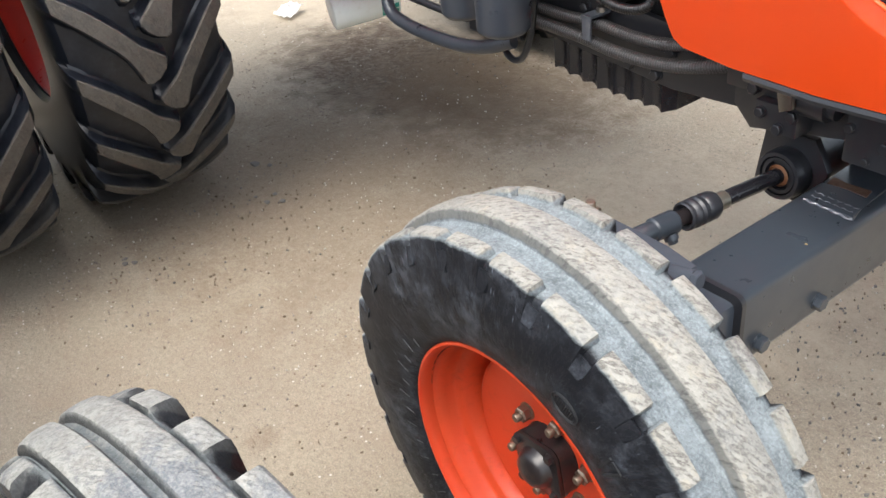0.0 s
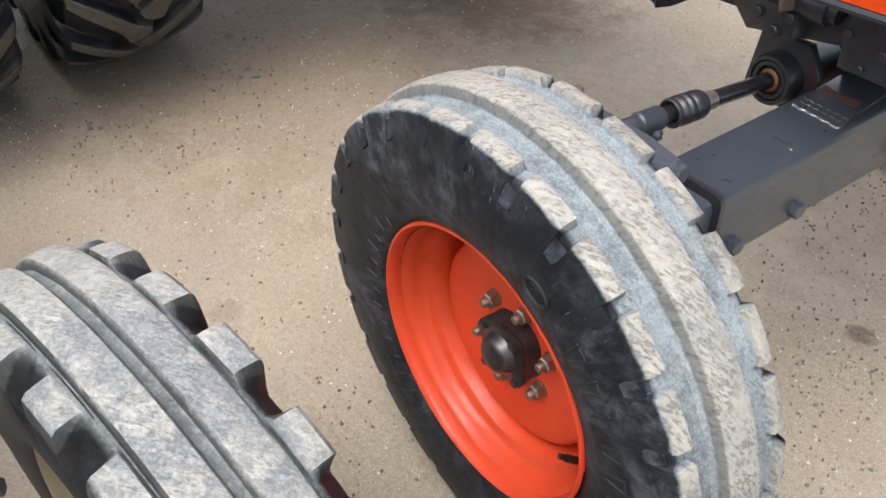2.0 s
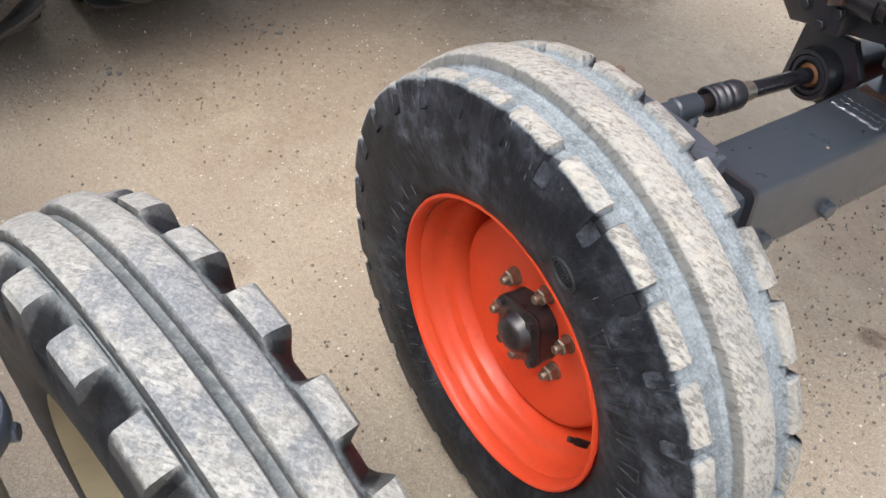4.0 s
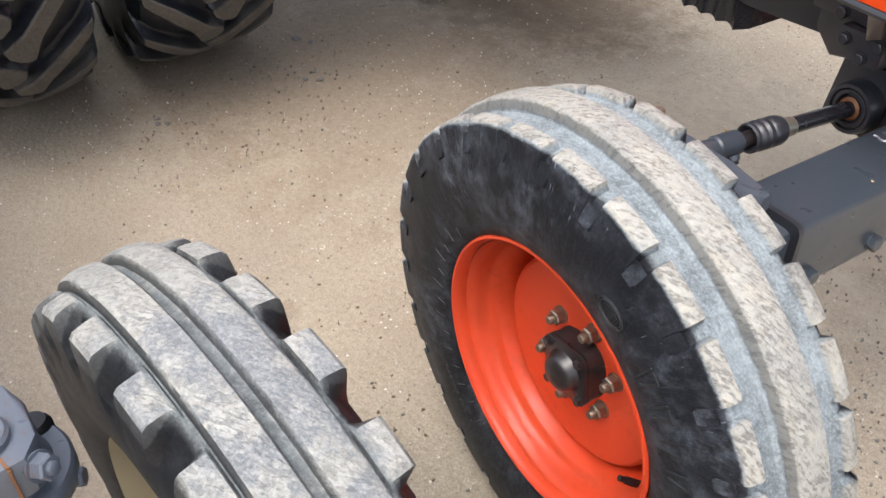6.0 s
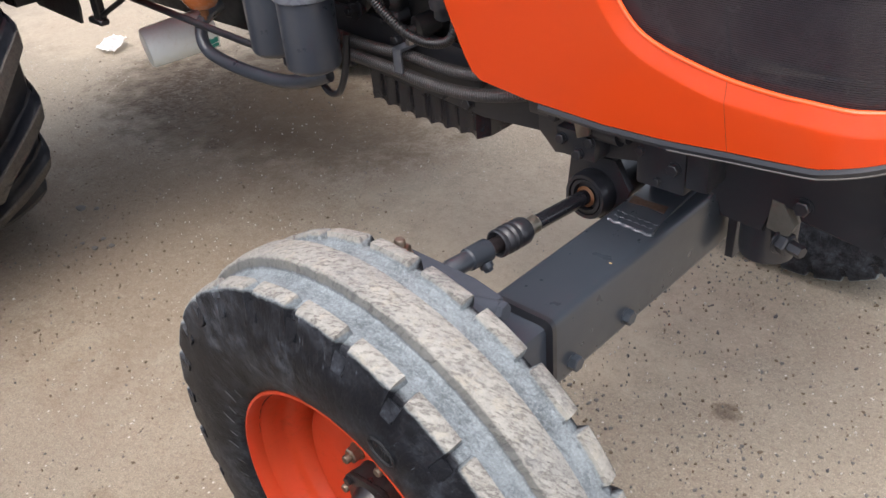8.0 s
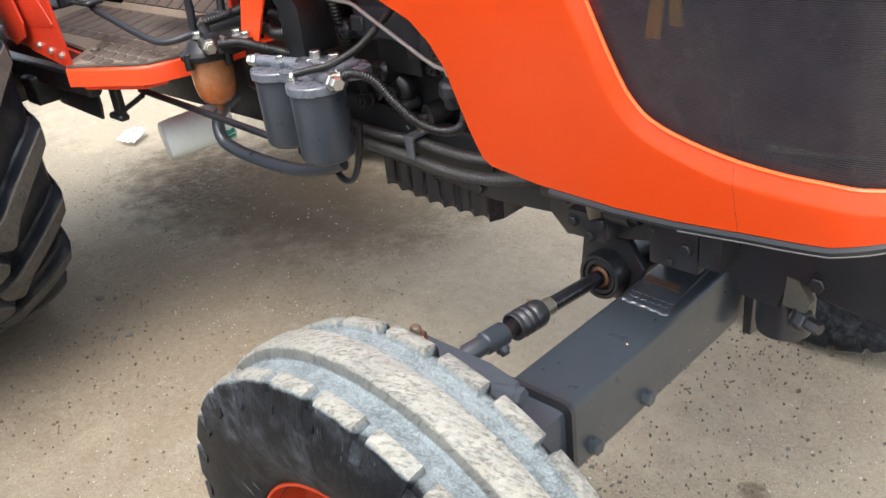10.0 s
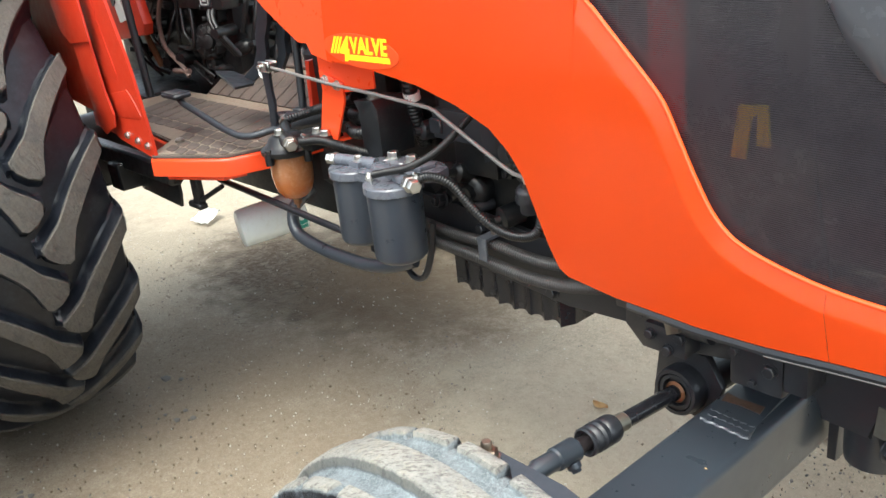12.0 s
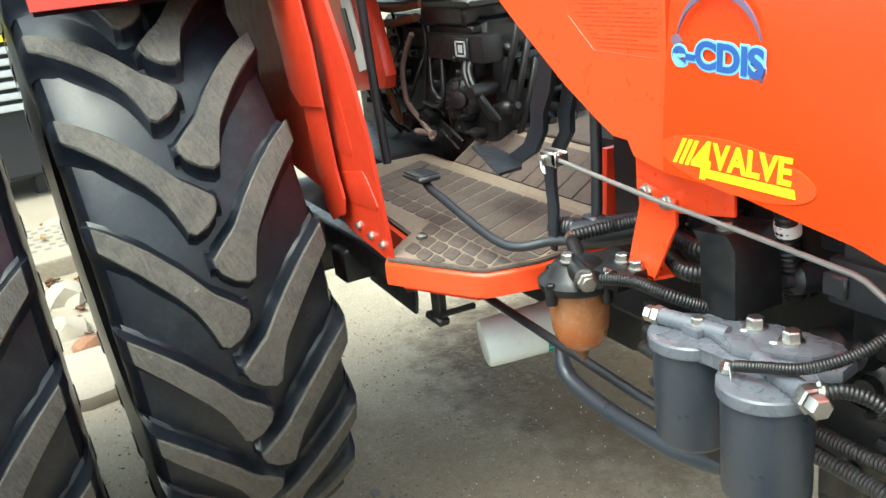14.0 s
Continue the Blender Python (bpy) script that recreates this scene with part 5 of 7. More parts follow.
slab(bm, [(-0.45, 0.51), (-0.435, 0.51), (-0.43, 0.64), (-0.45, 0.655)], "xz", 1.535, 1.60, 0.003)
part("rub_plate", bm, M_BLACK, axle)
bm = bmesh.new()
lathe(bm, [(0.030, 0.615), (0.040, 0.622), (0.042, 0.635), (0.042, 0.70)], Matrix.Translation((-0.335, 1.43, 0)), 24)
box(bm, (-0.395, 1.39, 0.685), (-0.315, 1.45, 0.76), 0.006)
pivot = part("radius_bracket", bm, M_BLACK, tractor, "black bracket with large bolt")
bm = bmesh.new()
hexnut(bm, (-0.300, 1.392, 0.672), (1, -0.35, 0), 0.017, 0.016, 0, 0.021)
hexnut(bm, (-0.284, 1.386, 0.672), (1, -0.35, 0), 0.010, 0.024)
part("large_bolt", bm, M_BLACK, pivot)
bm = bmesh.new()
slab(bm, [(-0.322, 0.690), (-0.288, 0.684), (-0.280, 0.705), (-0.300, 0.736), (-0.318, 0.738)], "xz", 1.383, 1.40, 0.003)
part("pale_shim", bm, M_SHIM, pivot, "pale worn shim")

# ---- engine side ----
eng = bmesh.new()
box(eng, (-1.80, 1.50, 0.76), (-0.72, 1.80, 1.12), 0.02)
box(eng, (-1.60, 1.53, 1.05), (-0.75, 1.78, 1.36), 0.02)
box(eng, (-2.75, 1.56, 0.64), (-1.75, 1.85, 0.86), 0.04, None, 2)
box(eng, (-0.76, 1.46, 0.74), (-0.40, 1.74, 0.98), 0.015)
engine = part("engine_block", eng, M_ENGINE, tractor, "dirty dark engine block and gearbox", None, 30)
r2 = random.Random(11)
for k in range(34):
    x, z = r2.uniform(-1.45, -0.78), r2.uniform(0.83, 1.28)
    bm = bmesh.new()
    if k % 3 == 0:
        hexnut(bm, (x, 1.50, z), (0, -1, 0), r2.uniform(0.009, 0.014), 0.012, 0, 0.016)
        part("engine_bolt", bm, M_ENGINE, engine)
    elif k % 3 == 1:
        s = r2.uniform(0.02, 0.05)
        lathe(bm, [(s, 0), (s, 0.03), (s * 0.8, 0.04), (s * 0.45, 0.045), (s * 0.4, 0.06)], axis_frame((x, 1.50, z), (r2.uniform(-0.2, 0.3), -1, r2.uniform(-0.1, 0.3))), 20)
        part("cover_boss", bm, M_ENGINE, engine)
    else:
        s, h = r2.uniform(0.02, 0.06), r2.uniform(0.02, 0.05)
        box(bm, (x - s, 1.47 - r2.uniform(0, 0.02), z - h), (x + s, 1.52, z + h), 0.006, None, 2)
        part("cast_pad", bm, M_ENGINE, engine)
for k in range(9):
    bm = bmesh.new()
    x = -1.17 + 0.032 * k
    tube(bm, [(x, 1.43, 1.10), (x + 0.02, 1.41, 1.13 + 0.01 * (k % 3)), (x + 0.06, 1.42, 1.10 - 0.02 * (k % 2)), (x + 0.09, 1.45, 1.02), (x + 0.10, 1.48, 0.95)], 0.0032, 8, 0.01)
    part("fuel_line", bm, M_BLACK, engine, "thin greasy steel fuel line")
for k in range(46):
    x, z, s = r2.uniform(-1.28, -0.80), r2.uniform(0.83, 1.16), r2.uniform(0.006, 0.02)
    y = r2.uniform(1.44, 1.48)
    bm = bmesh.new()
    if k % 3 == 0:
        hexnut(bm, (x, y, z), (r2.uniform(-0.3, 0.3), -1, r2.uniform(-0.2, 0.5)), s * 0.8, s, 0.008, s * 1.1)
        rod(bm, (x, y, z), (x, 1.51, z), s * 0.7, 10)
    elif k % 3 == 1:
        box(bm, (x - s * 1.6, y, z - s), (x + s * 1.6, 1.51, z + s), 0.003, None, 2)
        hexnut(bm, (x, y, z), (0, -1, 0), 0.006, 0.006)
    else:
        lathe(bm, [(s * 1.3, -0.03), (s * 1.3, 0.012), (s, 0.016), (s * 0.6, 0.018), (s * 0.5, 0.03)], axis_frame((x, y, z), (r2.uniform(-0.5, 0.5), -1, r2.uniform(-0.2, 0.6))), 16)
    part("engine_fitting", bm, M_BLACK if k % 4 else M_ENGINE, engine)
# injection pump, starter, thermostat lumps that show in the hood's arch
bm = bmesh.new()
box(bm, (-1.20, 1.40, 0.99), (-1.06, 1.50, 1.05), 0.006, None, 2)
box(bm, (-1.19, 1.41, 1.04), (-1.08, 1.49, 1.085), 0.006)
for i in range(4):
    rod(bm, (-1.18 + 0.03 * i, 1.42, 1.08), (-1.18 + 0.03 * i, 1.42, 1.115), 0.008, 10)
box(bm, (-1.205, 1.395, 1.00), (-1.17, 1.41, 1.03), 0.003)
part("injection_pump", bm, M_BLACK, tractor, "dark cast injection pump")
bm = bmesh.new()
rod(bm, (-1.03, 1.50, 0.985), (-1.0, 1.42, 0.99), 0.032, 24)
lathe(bm, [(0.034, 0), (0.034, 0.012), (0.022, 0.02), (0.02, 0.035)], axis_frame((-1.0, 1.42, 0.99), (0.4, -0.9, 0.1)), 24)
part("starter_body", bm, M_ENGINE, tractor)
bm = bmesh.new()
m = axis_frame((-0.915, 1.36, 0.935), (0.1, -0.3, 1))
lathe(bm, [(0.02, -0.03), (0.018, -0.012), (0.024, -0.008), (0.024, 0.0), (0.021, 0.004), (0.021, 0.012), (0.018, 0.016), (0.010, 0.020), (0.008, 0.030)], m, 24)
part("pressure_sensor", bm, M_BLACK, tractor, "black threaded sensor")
bm = bmesh.new()
tube(bm, [(-0.86, 1.40, 0.955), (-0.84, 1.34, 0.965), (-0.82, 1.335, 0.92), (-0.825, 1.35, 0.88)], 0.018, 14, 0.01)
part("coolant_elbow", bm, M_BLACK, tractor, "glossy black elbow")
bm = bmesh.new()
lathe(bm, [(0.05, 0), (0.05, 0.012), (0.035, 0.014), (0.03, 0.022), (0.012, 0.024)], axis_frame((-0.90, 1.40, 1.055), (0.2, -0.8, 0.5)), 28)
part("filler_cap", bm, M_ENGINE, tractor, "dark round filler cap")
bm = bmesh.new()
slab(bm, [(-1.075, 1.10), (-0.99, 1.12), (-0.985, 0.985), (-1.06, 0.96)], "xz", 1.40, 1.406, 0.001)
part("heat_shield", bm, M_BLACK, tractor, "black sheet bracket")
bm = bmesh.new()
tube(bm, [(-0.800, 1.335, 0.915), (-0.796, 1.328, 0.888), (-0.786, 1.322, 0.852)], 0.017, 14, 0.01)
part("white_bottle_edge", bm, M_WHITE, tractor, "white plastic tank behind the hood edge")
bm = bmesh.new()
slab(bm, [(-1.362, 1.062), (-1.300, 1.068), (-1.285, 1.05), (-1.285, 0.955), (-1.345, 0.945), (-1.345, 1.045)], "xz", 1.335, 1.42, 0.002)
brk = part("filter_bracket", bm, M_ENGINE, tractor, "black folded filter bracket")
bm = bmesh.new()
hexnut(bm, (-1.325, 1.36, 1.066), (0, 0, 1), 0.011, 0.009, 0, 0.014)
part("bracket_bolt", bm, M_STEEL, brk)
bm = bmesh.new()
tube(bm, [(-1.30, 1.46, 0.95), (-1.285, 1.43, 1.02), (-1.28, 1.42, 1.10), (-1.275, 1.44, 1.2)], 0.016, 12, ribs=0.008)
part("loom_hose", bm, M_PLASTIC, tractor, "black corrugated hose")
bm = bmesh.new()
rod(bm, (-1.2825, 1.425, 1.053), (-1.281, 1.422, 1.069), 0.0175, 16)
part("hose_band", bm, M_WHITE, tractor, "white hose band")
bm = bmesh.new()
tube(bm, [(-1.45, 1.38, 0.985), (-1.40, 1.36, 0.985), (-1.355, 1.37, 0.99)], 0.014, 12, ribs=0.007)
tube(bm, [(-1.46, 1.40, 1.01), (-1.40, 1.385, 1.012), (-1.34, 1.40, 1.02)], 0.016, 12, ribs=0.008)
part("conduit_loop", bm, M_PLASTIC, tractor, "black corrugated conduit")

# conduits along the rail
for name, pts, r in (("wiring_conduit", [(-1.60, 1.45, 0.80), (-1.42, 1.446, 0.785), (-1.29, 1.442, 0.775), (-1.19, 1.44, 0.772), (-1.095, 1.438, 0.775), (-0.99, 1.432, 0.772), (-0.90, 1.425, 0.782), (-0.78, 1.42, 0.81)], 0.0118), ("wiring_conduit", [(-1.60, 1.44, 0.77), (-1.40, 1.436, 0.757), (-1.27, 1.43, 0.748), (-1.13, 1.426, 0.744), (-1.04, 1.422, 0.738), (-0.94, 1.416, 0.742), (-0.85, 1.412, 0.758), (-0.74, 1.41, 0.79)], 0.0128)):
    bm = bmesh.new()
    tube(bm, pts, r, 12, ribs=0.0062, depth=0.22)
    part(name, bm, M_CONDUIT, tractor, "dusty grey corrugated wiring conduit")
bm = bmesh.new()
slab(bm, [(-1.106, 0.797), (-1.084, 0.795), (-1.084, 0.750), (-1.106, 0.752)], "xz", 1.405, 1.410, 0.001)
slab(bm, [(-1.108, 1.405), (-1.082, 1.405), (-1.082, 1.46), (-1.108, 1.46)], "xy", 0.794, 0.799)
clip = part("conduit_clip", bm, M_GREYL, tractor, "bent steel conduit clip")
bm = bmesh.new()
hexnut(bm, (-1.09, 1.44, 0.799), (0, 0, 1), 0.009, 0.01)
part("clip_bolt", bm, M_STEEL, clip)

# twin fuel filters
F1, F2 = Vector((-1.160, 1.258, 0)), Vector((-1.310, 1.286, 0))
part("filter_canister", lathe(bmesh.new(), [(0.020, 0.794), (0.042, 0.796), (0.050, 0.803), (0.0515, 0.808), (0.0525, 0.93), (0.0525, 0.94)], Matrix.Translation(F1), 40), M_CANISTER, tractor, "dark grey painted filter canister")
part("filter_canister", lathe(bmesh.new(), [(0.020, 0.789), (0.042, 0.791), (0.049, 0.798), (0.0505, 0.803), (0.0515, 0.93), (0.0515, 0.94)], Matrix.Translation(F2), 40), M_CANISTER, tractor, "dark grey painted filter canister")
bm = bmesh.new()
for f_ in (F1, F2):
    lathe(bm, [(0.0535, 0.931), (0.0570, 0.933), (0.0575, 0.940), (0.0570, 0.947), (0.0550, 0.9495), (0.001, 0.9500)], Matrix.Translation(f_), 48)
    lathe(bm, [(0.0135, 0.9499), (0.0130, 0.9512), (0.001, 0.9514)], Matrix.Translation(f_ + Vector((0.004, -0.030, 0))), 20)
slab(bm, [(-1.330, 1.240), (-1.272, 1.256), (-1.222, 1.252), (-1.150, 1.296), (-1.118, 1.330), (-1.128, 1.368), (-1.165, 1.388), (-1.215, 1.384), (-1.275, 1.352), (-1.332, 1.338)], "xy", 0.932, 0.9505, 0.004)
slab(bm, [(-1.290, 1.286), (-1.232, 1.270), (-1.152, 1.320), (-1.146, 1.352), (-1.180, 1.372), (-1.240, 1.362), (-1.288, 1.328)], "xy", 0.9500, 0.9590, 0.004)
slab(bm, [(-1.262, 1.290), (-1.225, 1.268), (-1.190, 1.276), (-1.222, 1.304)], "xy", 0.9500, 0.9640, 0.004)
box(bm, (-1.312, 1.268, 0.948), (-1.282, 1.298, 0.962), 0.004, None, 2)
tube(bm, [F2 + Vector((-0.042, -0.016, 0.960)), F2 + Vector((0.050, 0.012, 0.956))], 0.0118, 18, sharp=True)
tube(bm, [F1 + Vector((0.066, -0.012, 0.960)), F1 + Vector((-0.030, 0.018, 0.955))], 0.0125, 18, sharp=True)
head = part("filter_head", bm, M_HEAD, tractor, "grey cast twin filter head", None, 30)
for at, s in (((-1.297, 1.283, 0.962), 0.0085), ((-1.250, 1.334, 0.959), 0.0115), ((-1.195, 1.336, 0.959), 0.0115)):
    bm = bmesh.new()
    hexnut(bm, at, (0, 0, 1), s, s * 1.1, 0, s * 1.35)
    part("head_bolt", bm, M_ZINC, head, "zinc bolt head")
for at in ((-1.252, 1.316, 0.9594), (-1.205, 1.316, 0.9594)):
    bm = bmesh.new()
    lump(bm, at, 0.006, 2.2, 0.1, 1)
    part("paint_dab", bm, M_WHITE, head, "dab of white marking paint")
for at, way, s, h in (((F1.x + 0.064, F1.y - 0.013, 0.960), (1, -0.35, 0), 0.0165, 0.026), ((F2.x - 0.040, F2.y - 0.017, 0.960), (-1, -0.30, 0.05), 0.0140, 0.018)):
    bm = bmesh.new()
    hexnut(bm, at, way, s, h * 0.6)
    hexnut(bm, Vector(at) + Vector(way).normalized() * h * 0.7, way, s * 0.8, h * 0.6)
    part("banjo_fitting", bm, M_ZINC, head, "zinc banjo fitting")
bm = bmesh.new()
hexnut(bm, F1 + Vector((-0.035, -0.02, 0.955)), (-0.4, -0.8, 0.4), 0.009, 0.012)
tube(bm, [F1 + Vector((-0.03, -0.028, 0.962)), F1 + Vector((-0.022, -0.034, 0.955)), F1 + Vector((-0.018, -0.036, 0.942))], 0.0012, 6, 0.004)
part("bleed_fitting", bm, M_ZINC, head, "zinc bleed fitting with wire clip")
bm = bmesh.new()
box(bm, (-1.395, 1.29, 0.80), (-1.37, 1.34, 0.93), 0.003)
hexnut(bm, (-1.39, 1.29, 0.90), (0, -1, 0), 0.008, 0.006)
hexnut(bm, (-1.39, 1.29, 0.84), (0, -1, 0), 0.008, 0.006)
part("filter_bracket_plate", bm, M_BLACK, tractor, "black filter mounting plate")
for f_, z in ((F2, 0.778), (F1, 0.782)):
    bm = bmesh.new()
    rod(bm, (f_.x, f_.y, z), (f_.x, f_.y, z + 0.016), 0.009, 10)
    part("drain_plug", bm, M_BLACK, tractor, "black drain plug")
bm = bmesh.new()
box(bm, (-1.34, 1.31, 0.745), (-1.25, 1.36, 0.80), 0.004)
part("filter_foot", bm, M_BLACK, tractor)

# water separator bowl
B = Vector((-1.549, 1.280, 0))
part("separator_bowl", lathe(bmesh.new(), [(0.001, 0.838), (0.018, 0.840), (0.031, 0.847), (0.040, 0.861), (0.0445, 0.878), (0.0460, 0.895), (0.0475, 0.952)], Matrix.Translation(B), 36), M_AMBER, tractor, "cloudy amber fuel separator bowl")
bm = lathe(bmesh.new(), [(0.058, 0.944), (0.061, 0.948), (0.061, 0.956), (0.054, 0.960), (0.046, 0.966), (0.038, 0.980), (0.026, 0.988), (0.001, 0.990)], Matrix.Translation(B), 32)
box(bm, (B.x - 0.02, B.y + 0.0, 0.956), (B.x + 0.095, B.y + 0.085, 0.980), 0.006, None, 2)
tube(bm, [B + Vector((-0.01, -0.005, 0.976)), B + Vector((0.062, -0.030, 0.978))], 0.016, 14, sharp=True)
tube(bm, [B + Vector((-0.005, 0.01, 0.978)), B + Vector((-0.05, 0.03, 0.990))], 0.0115, 14, sharp=True)
sep = part("separator_head", bm, M_PLASTIC, tractor, "black separator head")
for k in range(4):
    a = radians(-80 + 90 * k)
    bm = bmesh.new()
    p = B + Vector((0.058 * math.cos(a), 0.058 * math.sin(a), 0.930))
    rod(bm, p, p + Vector((0, 0, 0.026)), 0.009, 12)
    hexnut(bm, p + Vector((0, 0, 0.026)), (0, 0, 1), 0.007, 0.007)
    part("flange_bolt", bm, M_PLASTIC, sep)
for dx, dy, z in ((0.005, -0.02, 0.988), (0.045, 0.05, 0.980), (0.083, 0.045, 0.980)):
    bm = bmesh.new()
    hexnut(bm, (B.x + dx, B.y + dy, z), (0, 0, 1), 0.010, 0.011, 0, 0.0125)
    part("head_bolt", bm, M_ZINC, sep, "zinc bolt head")
bm = bmesh.new()
hexnut(bm, B + Vector((0.060, -0.03, 0.978)), (1, -0.42, 0), 0.015, 0.014, 0, 0.016)
hexnut(bm, B + Vector((0.075, -0.036, 0.978)), (1, -0.42, 0), 0.012, 0.010)
part("banjo_fitting", bm, M_STEEL, sep, "steel banjo fitting")
bm = bmesh.new()
hexnut(bm, B + Vector((-0.05, 0.03, 0.996)), (-1, 0.5, 0.4), 0.012, 0.012)
part("hose_union", bm, M_STEEL, sep)
bm = lathe(bmesh.new(), [(0.003, 0.815), (0.004, 0.822), (0.009, 0.825), (0.010, 0.835), (0.014, 0.840)], Matrix.Translation(B), 12)
part("drain_tap", bm, M_RUST, tractor, "brown drain tap")

# hoses between them
def hose(name, pts, r, label, mat_=None, ribs=0.007, depth=0.13):
    bm = bmesh.new()
    tube(bm, pts, r, 12, ribs=ribs, depth=depth)
    return part(name, bm, mat_ or M_PLASTIC, tractor, label)


hose("separator_hose", [B + Vector((0.085, -0.02, 0.983)), (-1.42, 1.28, 0.986), (-1.37, 1.295, 0.978), (-1.345, 1.325, 0.962), (-1.335, 1.36, 0.945)], 0.0095, "black corrugated fuel hose", None, 0.0042)
hose("return_hose", [F1 + Vector((-0.025, -0.025, 0.964)), (-1.155, 1.24, 0.972), (-1.105, 1.255, 0.985), (-1.06, 1.285, 1.012), (-1.03, 1.32, 1.05), (-1.015, 1.35, 1.08)], 0.0072, "thin black corrugated hose", None, 0.0036)
hose("feed_hose", [(-1.088, 1.25, 0.962), (-1.065, 1.268, 0.970), (-1.035, 1.29, 0.955), (-1.005, 1.305, 0.915), (-0.965, 1.318, 0.880), (-0.915, 1.325, 0.870), (-0.872, 1.33, 0.885), (-0.860, 1.335, 0.93), (-0.868, 1.345, 0.96)], 0.0090, "black corrugated fuel hose", None, 0.0048, 0.12)
hose("pump_hose", [(-0.955, 1.36, 1.13), (-0.95, 1.355, 1.06), (-0.935, 1.355, 1.0), (-0.92, 1.36, 0.965)], 0.013, "black corrugated hose", None, 0.008)
hose("upper_hose", [B + Vector((-0.055, 0.035, 1.0)), (-1.56, 1.37, 1.015), (-1.51, 1.39, 1.03), (-1.45, 1.40, 1.045)], 0.011, "black corrugated hose", None, 0.006)
hose("loom", [(-1.50, 1.43, 1.20), (-1.51, 1.41, 1.13), (-1.505, 1.40, 1.09), (-1.49, 1.40, 1.05), (-1.47, 1.42, 1.02)], 0.016, "black corrugated loom", None, 0.009)
hose("thin_loom", [(-1.53, 1.42, 1.22), (-1.535, 1.40, 1.12), (-1.50, 1.385, 1.05), (-1.48, 1.39, 0.99)], 0.010, "black corrugated loom", None, 0.006)
for at, way in (((-1.080, 1.255, 0.966), (1, 0.5, 0.2)), ((-1.455, 1.27, 0.985), (1, 0, 0)), ((-0.868, 1.345, 0.965), (0, 0.3, 1)), ((-1.012, 1.335, 1.075), (0.3, 0.6, 1)) ):
    bm = bmesh.new()
    lathe(bm, [(0.0085, -0.003), (0.0112, -0.003), (0.0112, 0.003), (0.0085, 0.003)], axis_frame(at, way), 16)
    hexnut(bm, Vector(at) + Vector((0, -0.004, 0.0115)), (0, -1, 0.5), 0.0035, 0.007)
    part("hose_clamp", bm, M_ZINC, tractor, "zinc hose clamp")
bm = bmesh.new()
tube(bm, [(-1.80, 1.47, 0.755), (-1.768, 1.40, 0.742), (-1.752, 1.376, 0.714), (-1.730, 1.37, 0.685), (-1.680, 1.37, 0.671), (-1.60, 1.37, 0.664), (-1.52, 1.37, 0.664), (-1.44, 1.37, 0.669), (-1.36, 1.376, 0.684), (-1.30, 1.395, 0.705)], 0.0155, 16, 0.012)
part("bent_pipe", bm, M_CANISTER, tractor, "dark grey bent steel pipe")
bm = bmesh.new()
tube(bm, [(-1.245, 1.41, 0.80), (-1.252, 1.405, 0.74), (-1.264, 1.40, 0.695), (-1.285, 1.40, 0.667), (-1.312, 1.40, 0.660), (-1.340, 1.405, 0.672), (-1.362, 1.42, 0.70)], 0.0075, 12, 0.008)
part("drain_hose", bm, M_BLACK, tractor, "black looped drain hose")
bm = bmesh.new()
tube(bm, [(-2.06, 1.35, 0.775), (-1.85, 1.35, 0.765), (-1.52, 1.35, 0.748), (-1.42, 1.355, 0.742)], 0.0085, 10, 0.03)
part("brake_rod", bm, M_BLACK, tractor, "thin black brake rod")

# white oil filter
of = axis_frame((-2.096, 1.396, 0.606), (0.30, 0.95, 0.10))
part("oil_filter", lathe(bmesh.new(), [(0.001, -0.002), (0.046, -0.001), (0.052, 0.0015), (0.0545, 0.007), (0.0555, 0.03), (0.057, 0.15), (0.058, 0.19)], of, 36), M_WHITE, tractor, "white spin-on oil filter with teal print")
bm = bmesh.new()
for k in range(5):
    for s in (0, 1):
        a = radians(200 + 20 * s + 3 * (k % 2))
        m = of @ Matrix.Rotation(a, 4, "Z") @ Matrix.Translation((0.0572, 0, 0.140 + 0.010 * k))
        box(bm, (-0.002, -0.008, -0.005), (0.0008, 0.008, 0.005), 0, m)
part("filter_print", bm, M_GREEN, tractor, "teal printed bars")

# ---- throttle linkage ----
bm = bmesh.new()
tube(bm, [(-1.672, 1.335, 1.110), (-1.405, 1.318, 1.096), (-1.24, 1.312, 1.090), (-1.09, 1.305, 1.083), (-1.075, 1.305, 1.079), (-1.06, 1.306, 1.070), (-0.925, 1.312, 1.000), (-0.90, 1.312, 0.99), (-0.86, 1.312, 0.985)], 0.0037, 10, sharp=True)
link = part("linkage_rod", bm, M_ROD, tractor, "bare steel linkage rod with a bend")
bm = bmesh.new()
box(bm, (-1.70, 1.325, 1.098), (-1.655, 1.331, 1.122), 0.002)
box(bm, (-1.70, 1.345, 1.098), (-1.655, 1.351, 1.122), 0.002)
box(bm, (-1.668, 1.325, 1.100), (-1.655, 1.351, 1.120), 0.002)
rod(bm, (-1.69, 1.318, 1.110), (-1.69, 1.36, 1.110), 0.005, 10)
tube(bm, [(-1.69, 1.32, 1.115), (-1.685, 1.318, 1.095), (-1.675, 1.318, 1.088), (-1.68, 1.318, 1.10)], 0.0018, 6, 0.004)
part("clevis", bm, M_ZINC, link, "zinc clevis with split pin")
bm = bmesh.new()
hexnut(bm, (-0.865, 1.315, 0.986), (0, -1, 0), 0.009, 0.01, 0, 0.012)
part("rod_end_nut", bm, M_ZINC, link)

